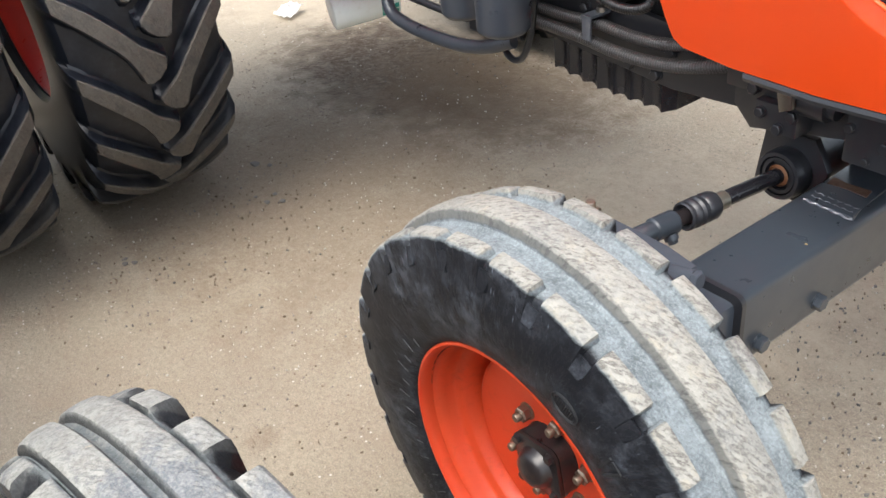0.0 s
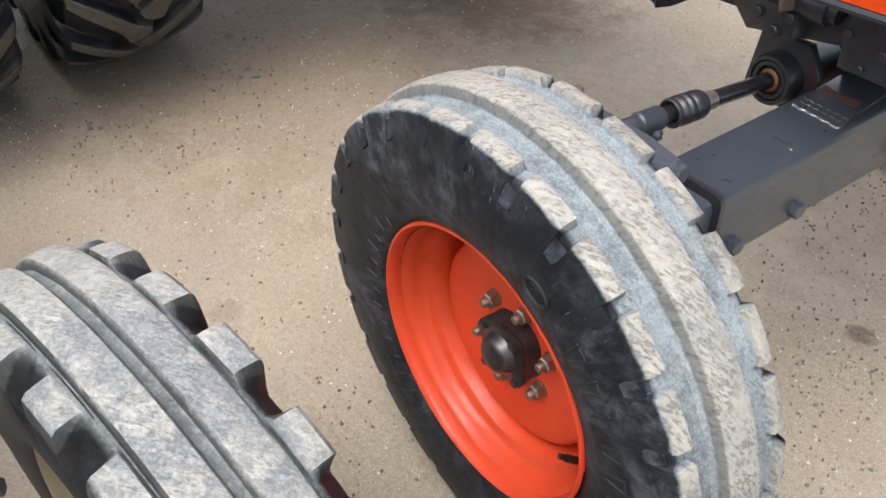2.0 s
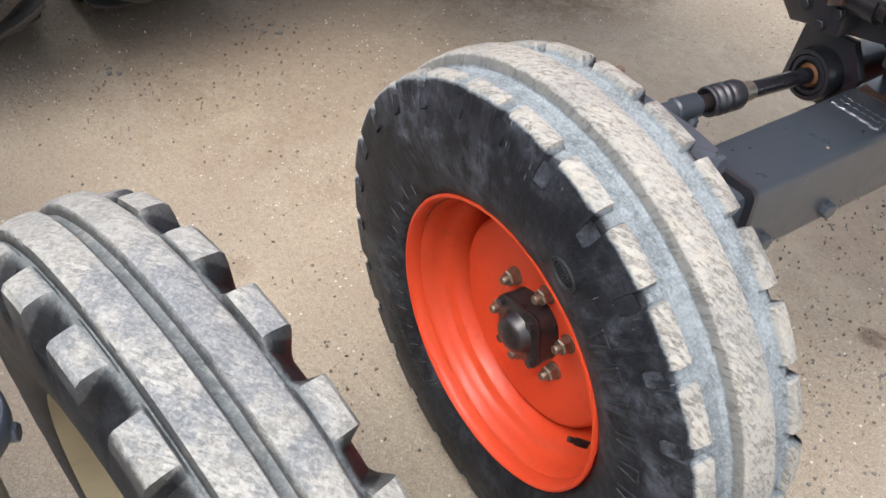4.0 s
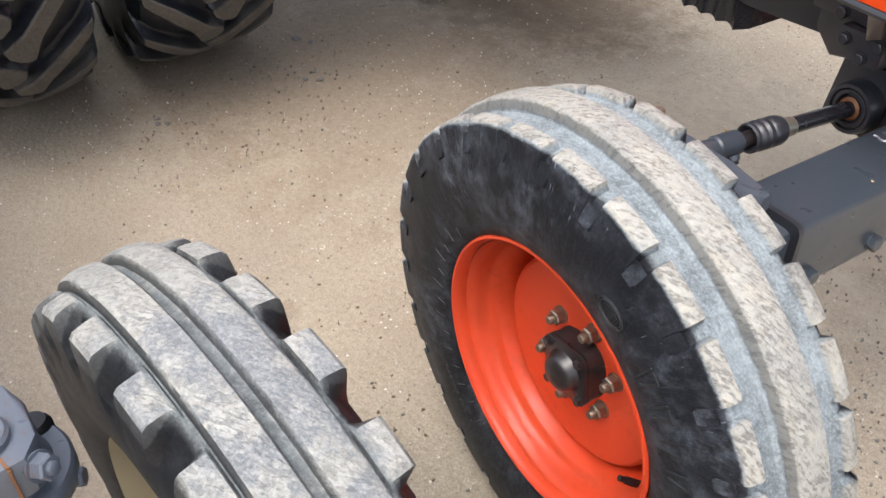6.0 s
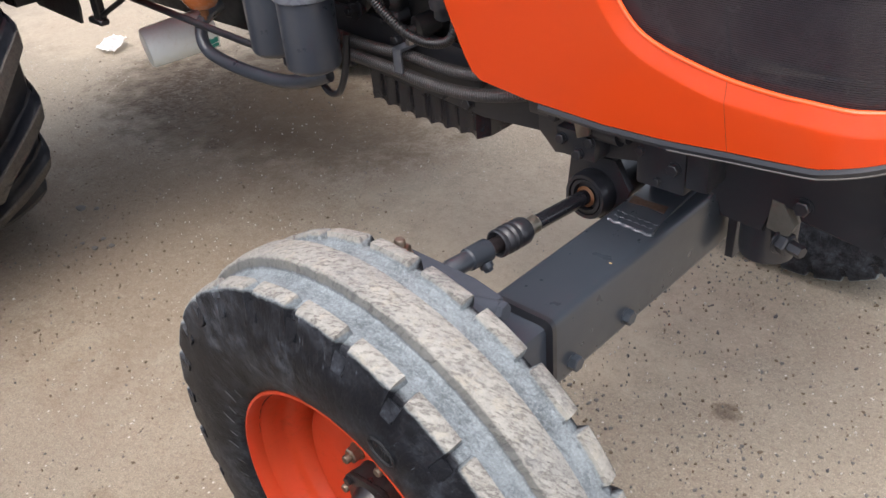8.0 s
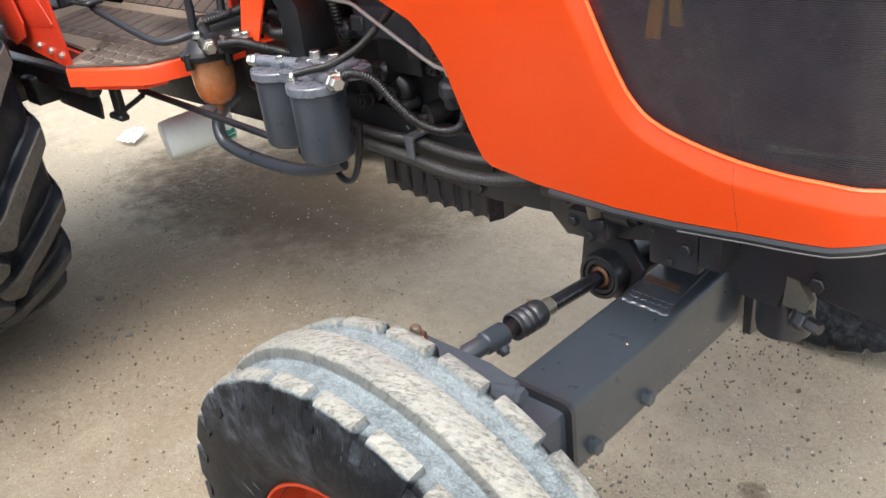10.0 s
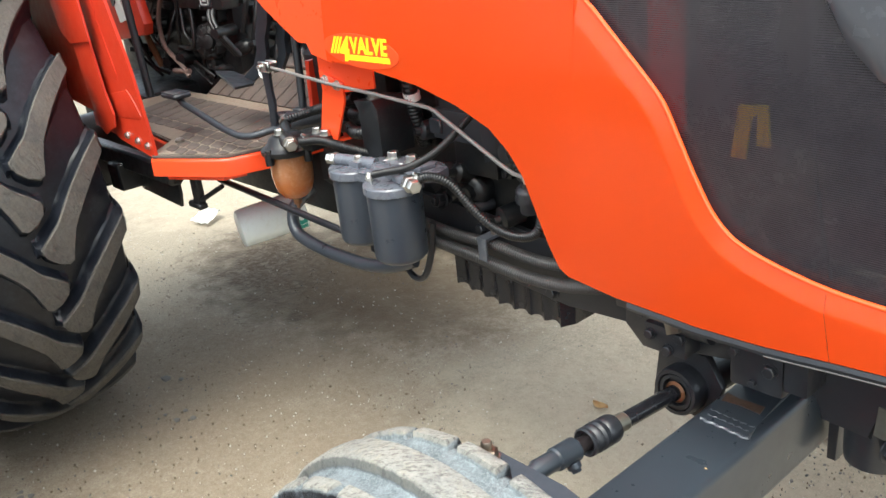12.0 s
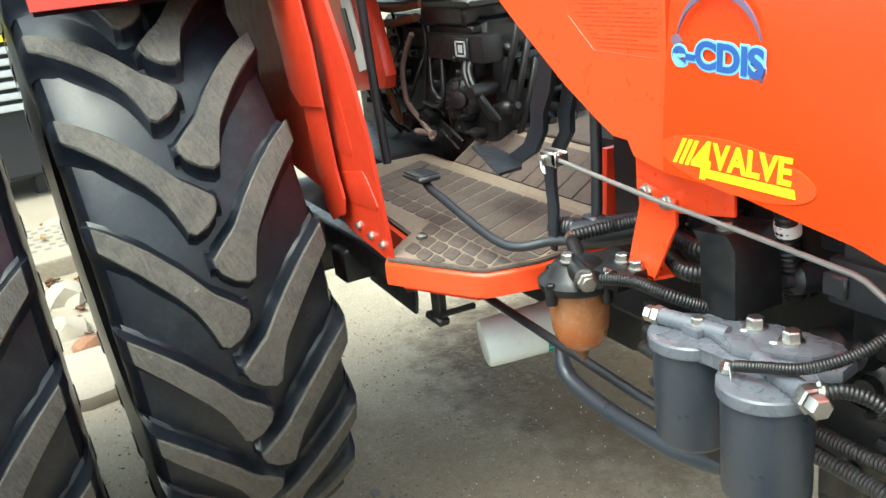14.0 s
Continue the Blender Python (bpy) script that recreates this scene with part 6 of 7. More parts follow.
# ---- platform ----
plat = [(-2.75, 1.30), (-2.07, 1.235), (-1.992, 1.150), (-1.972, 1.140), (-1.80, 1.232), (-1.778, 1.252), (-1.752, 1.342), (-1.755, 1.43), (-1.76, 1.62), (-2.75, 1.62)]
bm = bmesh.new()
slab(bm, plat, "xy", 0.858, 0.902)
bmesh.ops.bevel(bm, geom=[e for e in bm.edges if e.calc_length() > 0.01 and abs(e.verts[0].co.z - e.verts[1].co.z) < 1e-5 and e.verts[0].co.z > 0.88], offset=0.008, segments=3, profile=0.6, affect="EDGES")
platform = part("step_platform", bm, M_STEP, tractor, "orange steel step platform")
bm = bmesh.new()
slab(bm, [(-1.965, 1.170), (-1.815, 1.245), (-1.80, 1.30), (-1.95, 1.24)], "xy", 0.842, 0.859, 0.003)
part("lower_lip", bm, M_STEP, platform, "orange folded lower lip")
mat_out = [(-2.70, 1.305), (-2.068, 1.240), (-1.990, 1.153), (-1.970, 1.145), (-1.803, 1.236), (-1.783, 1.256), (-1.758, 1.344), (-1.762, 1.43), (-1.768, 1.60), (-2.70, 1.60)]
bm = bmesh.new()
slab(bm, mat_out, "xy", 0.9022, 0.9090, 0.002)
part("mat_border", bm, M_MAT, platform, "dark rubber mat edge")
bm = bmesh.new()
slab(bm, [(x + (-2.2 - x) * 0.008, y + (1.36 - y) * 0.045) for x, y in mat_out], "xy", 0.9085, 0.9115)
mat_ = part("rubber_mat", bm, M_GROOVE, platform, "dusty brown ribbed rubber floor mat")


def lean(y):
    """The mat's cross lines slant towards the nose at the outer edge."""
    return -0.80 * (y - 1.31) if y < 1.31 else -0.50 * (y - 1.31)


MAT_CUTS = [((-1.990, 1.160), (-1.970, 1.152)), ((-1.970, 1.152), (-1.807, 1.242)), ((-1.790, 1.258), (-1.766, 1.344)), ((-1.766, 1.344), (-1.772, 1.60))]


def trimmed(poly):
    """The part of a pad that lies on the mat's inner side of its outer edges."""
    cuts = MAT_CUTS + ([((-2.063, 1.248), (-1.990, 1.164))] if max(x for x, _ in poly) > -2.06 else [])
    for (ax, ay), (bx, by) in cuts:
        side = lambda p: (bx - ax) * (p[1] - ay) - (by - ay) * (p[0] - ax)
        got = []
        for p, q in zip(poly, poly[1:] + poly[:1]):
            if side(p) >= 0:
                got.append(p)
            if (side(p) >= 0) != (side(q) >= 0):
                t = side(p) / (side(p) - side(q))
                got.append((p[0] + (q[0] - p[0]) * t, p[1] + (q[1] - p[1]) * t))
        poly = got
        if len(poly) < 3:
            return []
    return poly


def area(poly):
    return abs(sum(a[0] * b[1] - b[0] * a[1] for a, b in zip(poly, poly[1:] + poly[:1]))) / 2


r6 = random.Random(2)
for y0, y1, pitch in ((1.150, 1.183, 0.050), (1.188, 1.221, 0.048), (1.226, 1.262, 0.050), (1.267, 1.304, 0.056), (1.309, 1.352, 0.064), (1.357, 1.545, 0.064)):
    for i in range(24):
        x0 = -2.72 + i * pitch + 0.021 * (y0 > 1.3) + 0.013 * (y0 < 1.2)
        x1 = x0 + pitch - 0.0065
        corner = [(x0 + lean(y0), y0), (x1 + lean(y0), y0), (x1 + lean(y1), y1), (x0 + lean(y1), y1)]
        if min(x for x, _ in corner) < -2.66 or (x0 + x1) / 2 < -2.08 and y0 < 1.30:
            continue
        corner = trimmed(corner)
        if not corner or area(corner) < 0.0004:
            continue
        bm = bmesh.new()
        cut = []
        for n in range(len(corner)):
            a, b, c = Vector(corner[n - 1]), Vector(corner[n]), Vector(corner[(n + 1) % len(corner)])
            cut += [tuple(b + (a - b).normalized() * min(0.005, (a - b).length / 3)), tuple(b + (c - b).normalized() * min(0.005, (c - b).length / 3))]
        slab(bm, cut, "xy", 0.9105, 0.9125 + r6.uniform(0, 0.0006))
        part("pad", bm, M_MAT, mat_)
# tunnel over the gearbox, ribbed mat on it
bm = bmesh.new()
slab(bm, [(1.555, 0.90), (1.575, 0.918), (1.70, 0.995), (1.98, 1.00), (2.12, 0.90)], "yz", -2.50, -1.76)
tunnel = part("gearbox_tunnel", bm, M_GROOVE, platform, "dusty brown mat over the gearbox tunnel")
for i in range(11):
    bm = bmesh.new()
    x0 = -2.49 + i * 0.064
    box(bm, (x0, 0.0, 0.0), (x0 + 0.059, 0.128, 0.004), 0.0, Matrix.Translation((0, 1.580, 0.9215)) @ Matrix.Rotation(math.atan2(0.07, 0.12), 4, "X"))
    part("rib_pad", bm, M_MAT, tunnel)
bm = bmesh.new()
box(bm, (-2.49, 1.705, 0.996), (-1.77, 1.97, 1.006), 0.003)
part("tunnel_mat", bm, M_MAT, tunnel)
bm = bmesh.new()
slab(bm, [(-1.70, 0.93), (-1.62, 0.93), (-1.60, 1.10), (-1.68, 1.08)], "xz", 1.50, 1.53, 0.003)
slab(bm, [(-1.715, 0.935), (-1.70, 0.935), (-1.685, 1.10), (-1.70, 1.10)], "xz", 1.45, 1.53, 0.002)
part("dash_panel", bm, M_RED, platform, "red dash panel edge")
bm = bmesh.new()
box(bm, (-1.69, 1.46, 0.93), (-1.55, 1.70, 1.30), 0.01)
part("dash_box", bm, M_ENGINE, platform, "dark dash box")

# foot throttle pedal and clutch pedals
bm = bmesh.new()
tube(bm, [(-2.075, 1.29, 1.012), (-2.05, 1.29, 0.998), (-1.98, 1.288, 0.985), (-1.86, 1.286, 0.960), (-1.785, 1.290, 0.948), (-1.745, 1.305, 0.948), (-1.71, 1.340, 0.958), (-1.665, 1.36, 0.965)], 0.0085, 12, 0.01)
ped = part("foot_pedal", bm, M_PEDAL, tractor, "bent grey foot pedal rod")
bm = bmesh.new()
box(bm, (-2.125, 1.265, 1.012), (-2.045, 1.315, 1.024), 0.004)
for i in range(6):
    box(bm, (-2.12 + i * 0.0125, 1.267, 1.023), (-2.113 + i * 0.0125, 1.313, 1.027), 0.001)
part("pedal_pad", bm, M_PEDAL, ped, "ribbed grey pedal pad")
bm = bmesh.new()
slab(bm, [(-1.712, 1.118), (-1.684, 1.112), (-1.690, 1.060), (-1.686, 1.020), (-1.700, 0.942), (-1.712, 0.942), (-1.718, 0.965), (-1.712, 1.030), (-1.718, 1.085)], "xz", 1.342, 1.349, 0.001)
part("link_arm", bm, M_PEDAL, tractor, "flat grey link arm")
bm = bmesh.new()
slab(bm, [(-1.860, 1.40), (-1.815, 1.40), (-1.849, 1.233), (-1.865, 1.176), (-1.893, 1.138), (-1.894, 1.100), (-1.930, 1.054), (-2.020, 1.008), (-2.040, 1.030), (-1.966, 1.066), (-1.936, 1.110), (-1.936, 1.146), (-1.908, 1.195), (-1.893, 1.236)], "xz", 1.464, 1.476, 0.002)
clutch = part("clutch_pedal", bm, M_PEDAL, tractor, "grey flat clutch pedal arm")
bm = bmesh.new()
slab(bm, [(-2.115, 1.425), (-1.925, 1.378), (-1.960, 1.452), (-2.00, 1.478), (-2.11, 1.472)], "xy", 1.028, 1.035, 0.001)
bmesh.ops.rotate(bm, verts=bm.verts, cent=(-2.03, 1.45, 1.03), matrix=Matrix.Rotation(radians(-10), 3, "X") @ Matrix.Rotation(radians(8), 3, "Y"))
part("pedal_plate", bm, M_PEDAL, clutch, "bent grey pedal plate")
bm = bmesh.new()
slab(bm, [(-1.825, 1.38), (-1.790, 1.38), (-1.833, 1.193), (-1.859, 1.131), (-1.858, 1.096), (-1.898, 1.049), (-1.935, 1.043), (-1.921, 1.070), (-1.893, 1.092), (-1.899, 1.127), (-1.879, 1.175), (-1.861, 1.205)], "xz", 1.500, 1.512, 0.002)
part("brake_pedal", bm, M_PEDAL, tractor, "dark grey curved brake pedal arm")
bm = bmesh.new()
tube(bm, [(-1.655, 1.40, 1.40), (-1.645, 1.40, 1.2), (-1.64, 1.39, 1.03), (-1.64, 1.385, 0.985)], 0.0095, 10, 0.03)
box(bm, (-1.66, 1.37, 0.965), (-1.625, 1.40, 1.01), 0.004)
part("column_rod", bm, M_BLACK, tractor, "black vertical control rod")
bm = bmesh.new()
rod(bm, (-1.66, 1.36, 0.975), (-1.55, 1.44, 1.0), 0.026, 20)
hexnut(bm, (-1.655, 1.362, 0.977), (-1, -0.6, 0), 0.016, 0.012)
tube(bm, [(-1.73, 1.36, 0.975), (-1.70, 1.37, 0.98), (-1.65, 1.38, 0.982)], 0.018, 12, ribs=0.008)
part("brake_master_cylinder", bm, M_BLACK, tractor, "black brake cylinder with rubber boot")
bm = bmesh.new()
lathe(bm, [(0.012, 0), (0.012, 0.006), (0.008, 0.009)], axis_frame((-2.02, 1.245, 0.913), (0, 0, 1)), 12)
part("mat_stud", bm, M_STEEL, mat_, "small steel stud")

# ---- rear fender ----
bm = bmesh.new()
fplate = [(-1.962, 0.900), (-1.968, 0.960), (-2.0, 1.12), (-2.055, 1.27), (-2.13, 1.40), (-2.23, 1.50), (-2.55, 1.62), (-2.9, 1.66), (-2.9, 1.05), (-2.30, 0.985), (-2.16, 0.925)]
slab(bm, fplate, "xz", 1.150, 1.158)
fender = part("rear_fender", bm, M_RED, tractor, "glossy red-orange rear fender plate")
for rib in ([(-2.205, 1.44), (-2.145, 1.44), (-2.125, 1.22), (-2.082, 1.10), (-2.088, 1.085), (-2.17, 1.09), (-2.200, 1.22)], [(-2.215, 1.035), (-2.045, 1.065), (-2.030, 1.055), (-1.990, 1.005), (-2.00, 0.995), (-2.185, 0.985)]):
    bm = bmesh.new()
    slab(bm, rib, "xz", 1.1482, 1.153, 0.0016)
    part("pressed_panel", bm, M_RED, fender)
bm = bmesh.new()
prof = [math.radians(a) for a in range(49, 141, 4)]
rows = [[bm.verts.new((-2.84 + 0.90 * math.cos(a), y, 0.74 + 0.90 * math.sin(a))) for a in prof] for y in np.linspace(0.66, 1.15, 6)]
grid_faces(bm, rows)
bmesh.ops.solidify(bm, geom=bm.faces[:], thickness=0.005)
part("fender_top", bm, M_RED, fender, "curved fender top over the tyre")
# added near-black sheet that stands in for shade under the dirty fender top
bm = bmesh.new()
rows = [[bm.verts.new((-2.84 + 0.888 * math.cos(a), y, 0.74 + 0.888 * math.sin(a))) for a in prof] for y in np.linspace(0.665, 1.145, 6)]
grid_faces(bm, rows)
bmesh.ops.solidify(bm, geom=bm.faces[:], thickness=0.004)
part("fender_liner", bm, M_ENGINE, fender, "dark sheet for the shaded, dirty underside of the fender")
bm = bmesh.new()
slab(bm, [(-2.320, 1.20), (-2.270, 1.172), (-2.135, 1.182), (-2.150, 1.30), (-2.200, 1.45), (-2.335, 1.50), (-2.395, 1.46)], "xz", 1.121, 1.127, 0.002)
part("fender_fold", bm, M_RED, fender, "folded upper red fender skirt")
bm = bmesh.new()
slab(bm, [(-2.280, 1.172), (-2.160, 1.18), (-2.147, 1.06), (-2.117, 1.0), (-2.130, 0.965), (-2.200, 0.938), (-2.235, 0.96), (-2.260, 1.05)], "xz", 1.130, 1.136, 0.003)
part("fender_flange", bm, M_RED, fender, "folded red fender flange")
for x, z in ((-1.992, 0.930), (-2.045, 0.936), (-2.105, 0.943)):
    bm = bmesh.new()
    hexnut(bm, (x, 1.150, z), (0, -1, 0), 0.008, 0.006, 0, 0.010)
    part("fender_bolt", bm, M_ZINC, fender, "zinc bolt")
bm = bmesh.new()
box(bm, (-2.75, 1.20, 0.80), (-2.03, 1.24, 0.858), 0.008)
box(bm, (-2.60, 1.15, 0.72), (-2.50, 1.30, 0.82), 0.01)
box(bm, (-2.40, 1.18, 0.74), (-2.33, 1.26, 0.82), 0.006)
slab(bm, [(-2.387, 0.800), (-2.387, 0.753), (-2.345, 0.728), (-2.109, 0.718), (-2.098, 0.757), (-2.10, 0.800)], "xz", 1.248, 1.256, 0.001)
box(bm, (-2.014, 1.243, 0.748), (-1.976, 1.262, 0.865), 0.004)
box(bm, (-2.038, 1.238, 0.735), (-1.974, 1.264, 0.752), 0.004)
rod(bm, (-1.975, 1.25, 0.762), (-1.845, 1.25, 0.822), 0.0065, 10)
part("platform_frame", bm, M_ENGINE, tractor, "black platform frame under the step")
bm = bmesh.new()
rod(bm, (-2.84, 0.95, 0.782), (-2.84, FAR_Y - 0.05, 0.782), 0.10, 28)
box(bm, (-3.3, 1.45, 0.62), (-2.7, 1.9, 0.93), 0.05, None, 2)
part("rear_axle_housing", bm, M_ENGINE, tractor, "dark rear axle housing")

# ---- neighbouring tractor ----
neighbour = thing("parked_tractor", (-1.7, -0.35, 0), "parked tractor with muddy front tyre and cream rims", "tractor")
N_X, N_Y, N_STEER = -0.536, 0.333, radians(8.9)
rib_tyre("front_tyre", (N_X, N_Y, 0.405), PROFILE_B, 24, radians(0.25), 0.30, M_TYRE_B, neighbour, "muddy grey ribbed front tyre with worn blocks", radians(2.4), 0.006, 3, N_STEER, 0.10)
disc_wheel("front_rim", (N_X + 0.080 * math.sin(N_STEER), N_Y - 0.080 * math.cos(N_STEER), 0.405), -1, [(0.2235, 0.004), (0.2225, 0.0), (0.2185, -0.001), (0.213, 0.006), (0.205, 0.018), (0.196, 0.05), (0.188, 0.075), (0.17, 0.082), (0.15, 0.07), (0.08, 0.06), (0.001, 0.06)], M_CREAM, neighbour, "cream painted steel rim", N_STEER)
rear_wheel(neighbour, (-2.80, 0.345, 0.782), 1, radians(9.5), M_CREAM, "cream steel rear rim", radians(2.0))
# unseen hood and engine mass, added and sized to shade tyre and yard
bm = bmesh.new()
slab(bm, [(-0.62, 0.72), (-0.18, 0.72), (-0.15, 0.95), (-0.18, 1.10), (-0.25, 1.17), (-0.38, 1.20), (-0.51, 1.17), (-0.60, 1.10), (-0.64, 0.95)], "yz", -1.95, -0.22, 0.02)
part("hood", bm, M_KNUCKLE, neighbour, "unseen hood of the parked tractor, added to shade the yard")
bm = bmesh.new()
box(bm, (-3.10, -0.58, 0.55), (-0.30, -0.12, 0.90), 0.03, None, 2)
part("engine_block", bm, M_ENGINE, neighbour)
bm = bmesh.new()
K = Vector((-0.580, 0.126, 0))
lathe(bm, [(0.034, 0.45), (0.036, 0.63), (0.050, 0.650), (0.064, 0.655), (0.067, 0.659), (0.067, 0.676), (0.064, 0.680), (0.050, 0.681), (0.047, 0.690), (0.044, 0.700), (0.001, 0.700)], Matrix.Translation(K), 40)
rod(bm, (-0.60, 0.135, 0.42), (-0.53, 0.28, 0.405), 0.04, 20)
knuckle = part("steering_knuckle", bm, M_KNUCKLE, neighbour, "blue-grey steering knuckle with chipped paint")
bm = bmesh.new()
slab(bm, [(-0.532, 0.090), (-0.518, 0.135), (-0.522, 0.158), (-0.545, 0.172), (-0.592, 0.170), (-0.616, 0.158), (-0.660, 0.13), (-0.64, 0.09)], "xy", 0.698, 0.744, 0.007)
arm2 = part("steering_arm", bm, M_KNUCKLE, neighbour, "blue-grey steering arm with rust-chipped edges")
bm = bmesh.new()
lathe(bm, [(0.026, 0.742), (0.026, 0.750), (0.023, 0.753), (0.012, 0.753), (0.010, 0.749), (0.001, 0.749)], Matrix.Translation((-0.560, 0.128, 0)), 28)
part("pin_boss", bm, M_KNUCKLE, arm2)
bm = bmesh.new()
hexnut(bm, (-0.526, 0.164, 0.725), (0.75, 0.6, 0.25), 0.0125, 0.013, 0.005, 0.0145)
part("knuckle_bolt", bm, M_KNUCKLE, arm2)
bm = bmesh.new()
box(bm, (-0.536, 0.1400, 0.742), (-0.5185, 0.1425, 0.7448), 0.0, Matrix.Translation((-0.527, 0.141, 0)) @ Matrix.Rotation(radians(15), 4, "Z") @ Matrix.Translation((0.527, -0.141, 0)))
box(bm, (-0.5215, 0.1425, 0.699), (-0.5165, 0.1450, 0.742))
part("clamp_slot", bm, M_RUST, arm2, "dark rusty clamp slot")
part("pin_nut", hexnut(bmesh.new(), (-0.560, 0.128, 0.749), (0, 0, 1), 0.011, 0.008), M_KNUCKLE, arm2)
bm = bmesh.new()
hexnut(bm, (-0.56, 0.185, 0.655), (0.4, 0.9, 0.1), 0.010, 0.009)
part("grease_plug", bm, M_KNUCKLE, knuckle)
bm = bmesh.new()
lathe(bm, [(0.013, 0.65), (0.0165, 0.657), (0.0165, 0.680), (0.012, 0.688), (0.001, 0.690)], Matrix.Translation((-0.618, 0.168, 0)), 20)
part("rubber_cap", bm, M_PLASTIC, arm2, "black rubber cap")
bm = bmesh.new()
slab(bm, [(-0.655, 0.50), (-0.55, 0.50), (-0.55, 0.62), (-0.655, 0.62)], "xz", -0.35, 0.09, 0.01)
part("front_axle_beam", bm, M_GREY, neighbour, "dark grey axle beam")
bm = bmesh.new()
rod(bm, (-2.80, -0.35, 0.782), (-2.80, 0.26, 0.782), 0.09, 24)
part("rear_axle_housing", bm, M_BLACK, neighbour)

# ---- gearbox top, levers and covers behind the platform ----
bm = bmesh.new()
box(bm, (-3.29, 1.655, 0.80), (-2.39, 1.945, 1.19), 0.03, None, 2)
box(bm, (-2.97, 1.64, 1.18), (-2.39, 1.92, 1.28), 0.012)
box(bm, (-2.80, 1.615, 1.20), (-2.45, 1.685, 1.26), 0.01)
gear = part("gearbox_cover", bm, M_ENGINE, tractor, "dirty black gearbox cover")
r3 = random.Random(5)
for k in range(46):
    x, z = r3.uniform(-3.1, -2.42), r3.uniform(0.96, 1.26)
    s = r3.uniform(0.008, 0.024)
    bm = bmesh.new()
    if k % 2:
        lathe(bm, [(s, 0), (s, 0.03), (s * 0.7, 0.04), (s * 0.4, 0.045), (s * 0.35, 0.06)], axis_frame((x, 1.655, z), (r3.uniform(-0.4, 0.4), -1, r3.uniform(-0.2, 0.3))), 16)
        for q in range(5):
            hexnut(bm, (x + 0.75 * s * math.cos(q * 1.257), 1.63, z + 0.75 * s * math.sin(q * 1.257)), (0, -1, 0), 0.005, 0.006)
    else:
        box(bm, (x - s * 1.6, 1.625, z - s * 0.8), (x + s * 1.6, 1.66, z + s * 0.8), 0.004, None, 2)
        hexnut(bm, (x, 1.625, z), (0, -1, 0), 0.006, 0.007)
    part("gearbox_fitting", bm, M_GREASE, gear)
for k in range(7):
    x = r3.uniform(-3.1, -2.45)
    bm = bmesh.new()
    tube(bm, [(x, 1.63, r3.uniform(1.18, 1.36)), (x + r3.uniform(-0.12, 0.12), 1.59, r3.uniform(1.07, 1.24)), (x + r3.uniform(-0.12, 0.17), 1.60, r3.uniform(0.99, 1.13)), (x + r3.uniform(-0.17, 0.17), 1.64, r3.uniform(0.93, 1.05))], r3.uniform(0.004, 0.008), 10, 0.02)
    part("oil_hose", bm, M_ENGINE, gear)
for k in range(22):
    y, z, s = r3.uniform(1.66, 1.92), r3.uniform(0.98, 1.27), r3.uniform(0.012, 0.034)
    bm = bmesh.new()
    if k % 3 == 0:
        lathe(bm, [(s, -0.01), (s, 0.03), (s * 0.7, 0.04), (s * 0.45, 0.045), (s * 0.4, 0.07)], axis_frame((-2.39, y, z), (1, r3.uniform(-0.4, 0.2), r3.uniform(-0.2, 0.3))), 16)
    elif k % 3 == 1:
        box(bm, (-2.40, y - s, z - s * 0.7), (-2.365, y + s, z + s * 0.7), 0.005, None, 2)
        hexnut(bm, (-2.366, y, z), (1, 0, 0), 0.008, 0.008)
    else:
        tube(bm, [(-2.385, y, z), (-2.33, y - 0.03, z + 0.02), (-2.32, y - 0.06, z - 0.06), (-2.36, y - 0.07, z - 0.16)], 0.009, 10, 0.02)
    part("gearbox_fitting", bm, M_GREASE, gear)
PUMP = axis_frame((-2.52, 1.64, 1.073), (0.75, -1, 0.12))
bm = bmesh.new()
lathe(bm, [(0.062, -0.06), (0.062, 0.0), (0.058, 0.006), (0.050, 0.008), (0.048, 0.020), (0.040, 0.026), (0.026, 0.028), (0.022, 0.040), (0.009, 0.044)], PUMP, 28)
part("hydraulic_pump", bm, M_GREASE, gear, "dirty black hydraulic pump")
for q in range(12):
    part("pump_rib", (lambda b: box(b, (0.024, -0.0026, 0.020), (0.047, 0.0026, 0.028), 0.001, PUMP @ Matrix.Rotation(q * math.pi / 6, 4, "Z")) and b)(bmesh.new()), M_GREASE, gear)
for q in range(6):
    part("pump_bolt", hexnut(bmesh.new(), PUMP @ Vector((0.054 * math.cos(q * 1.047), 0.054 * math.sin(q * 1.047), 0.006)), (0.75, -1, 0.12), 0.006, 0.006), M_GREASE, gear)
bm = bmesh.new()
box(bm, (-2.62, 1.60, 1.178), (-2.335, 1.66, 1.243), 0.006, None, 2)
box(bm, (-2.60, 1.615, 1.243), (-2.40, 1.80, 1.262), 0.004)
for x in (-2.58, -2.50, -2.42):
    hexnut(bm, (x, 1.66, 1.262), (0, 0, 1), 0.011, 0.012, 0.006, 0.014)
part("valve_block", bm, M_GREASE, gear, "dirty black control valve block")
for dx in (0.0, 0.022):
    bm = bmesh.new()
    tube(bm, [(-2.425 + dx, 1.61, 1.185), (-2.42 + dx, 1.595, 1.16), (-2.395 + dx, 1.59, 1.125), (-2.37 + dx, 1.60, 1.09), (-2.36 + dx, 1.63, 1.04)], 0.0085, 10, 0.015)
    part("valve_hose", bm, M_ENGINE, gear, "black hydraulic hose")
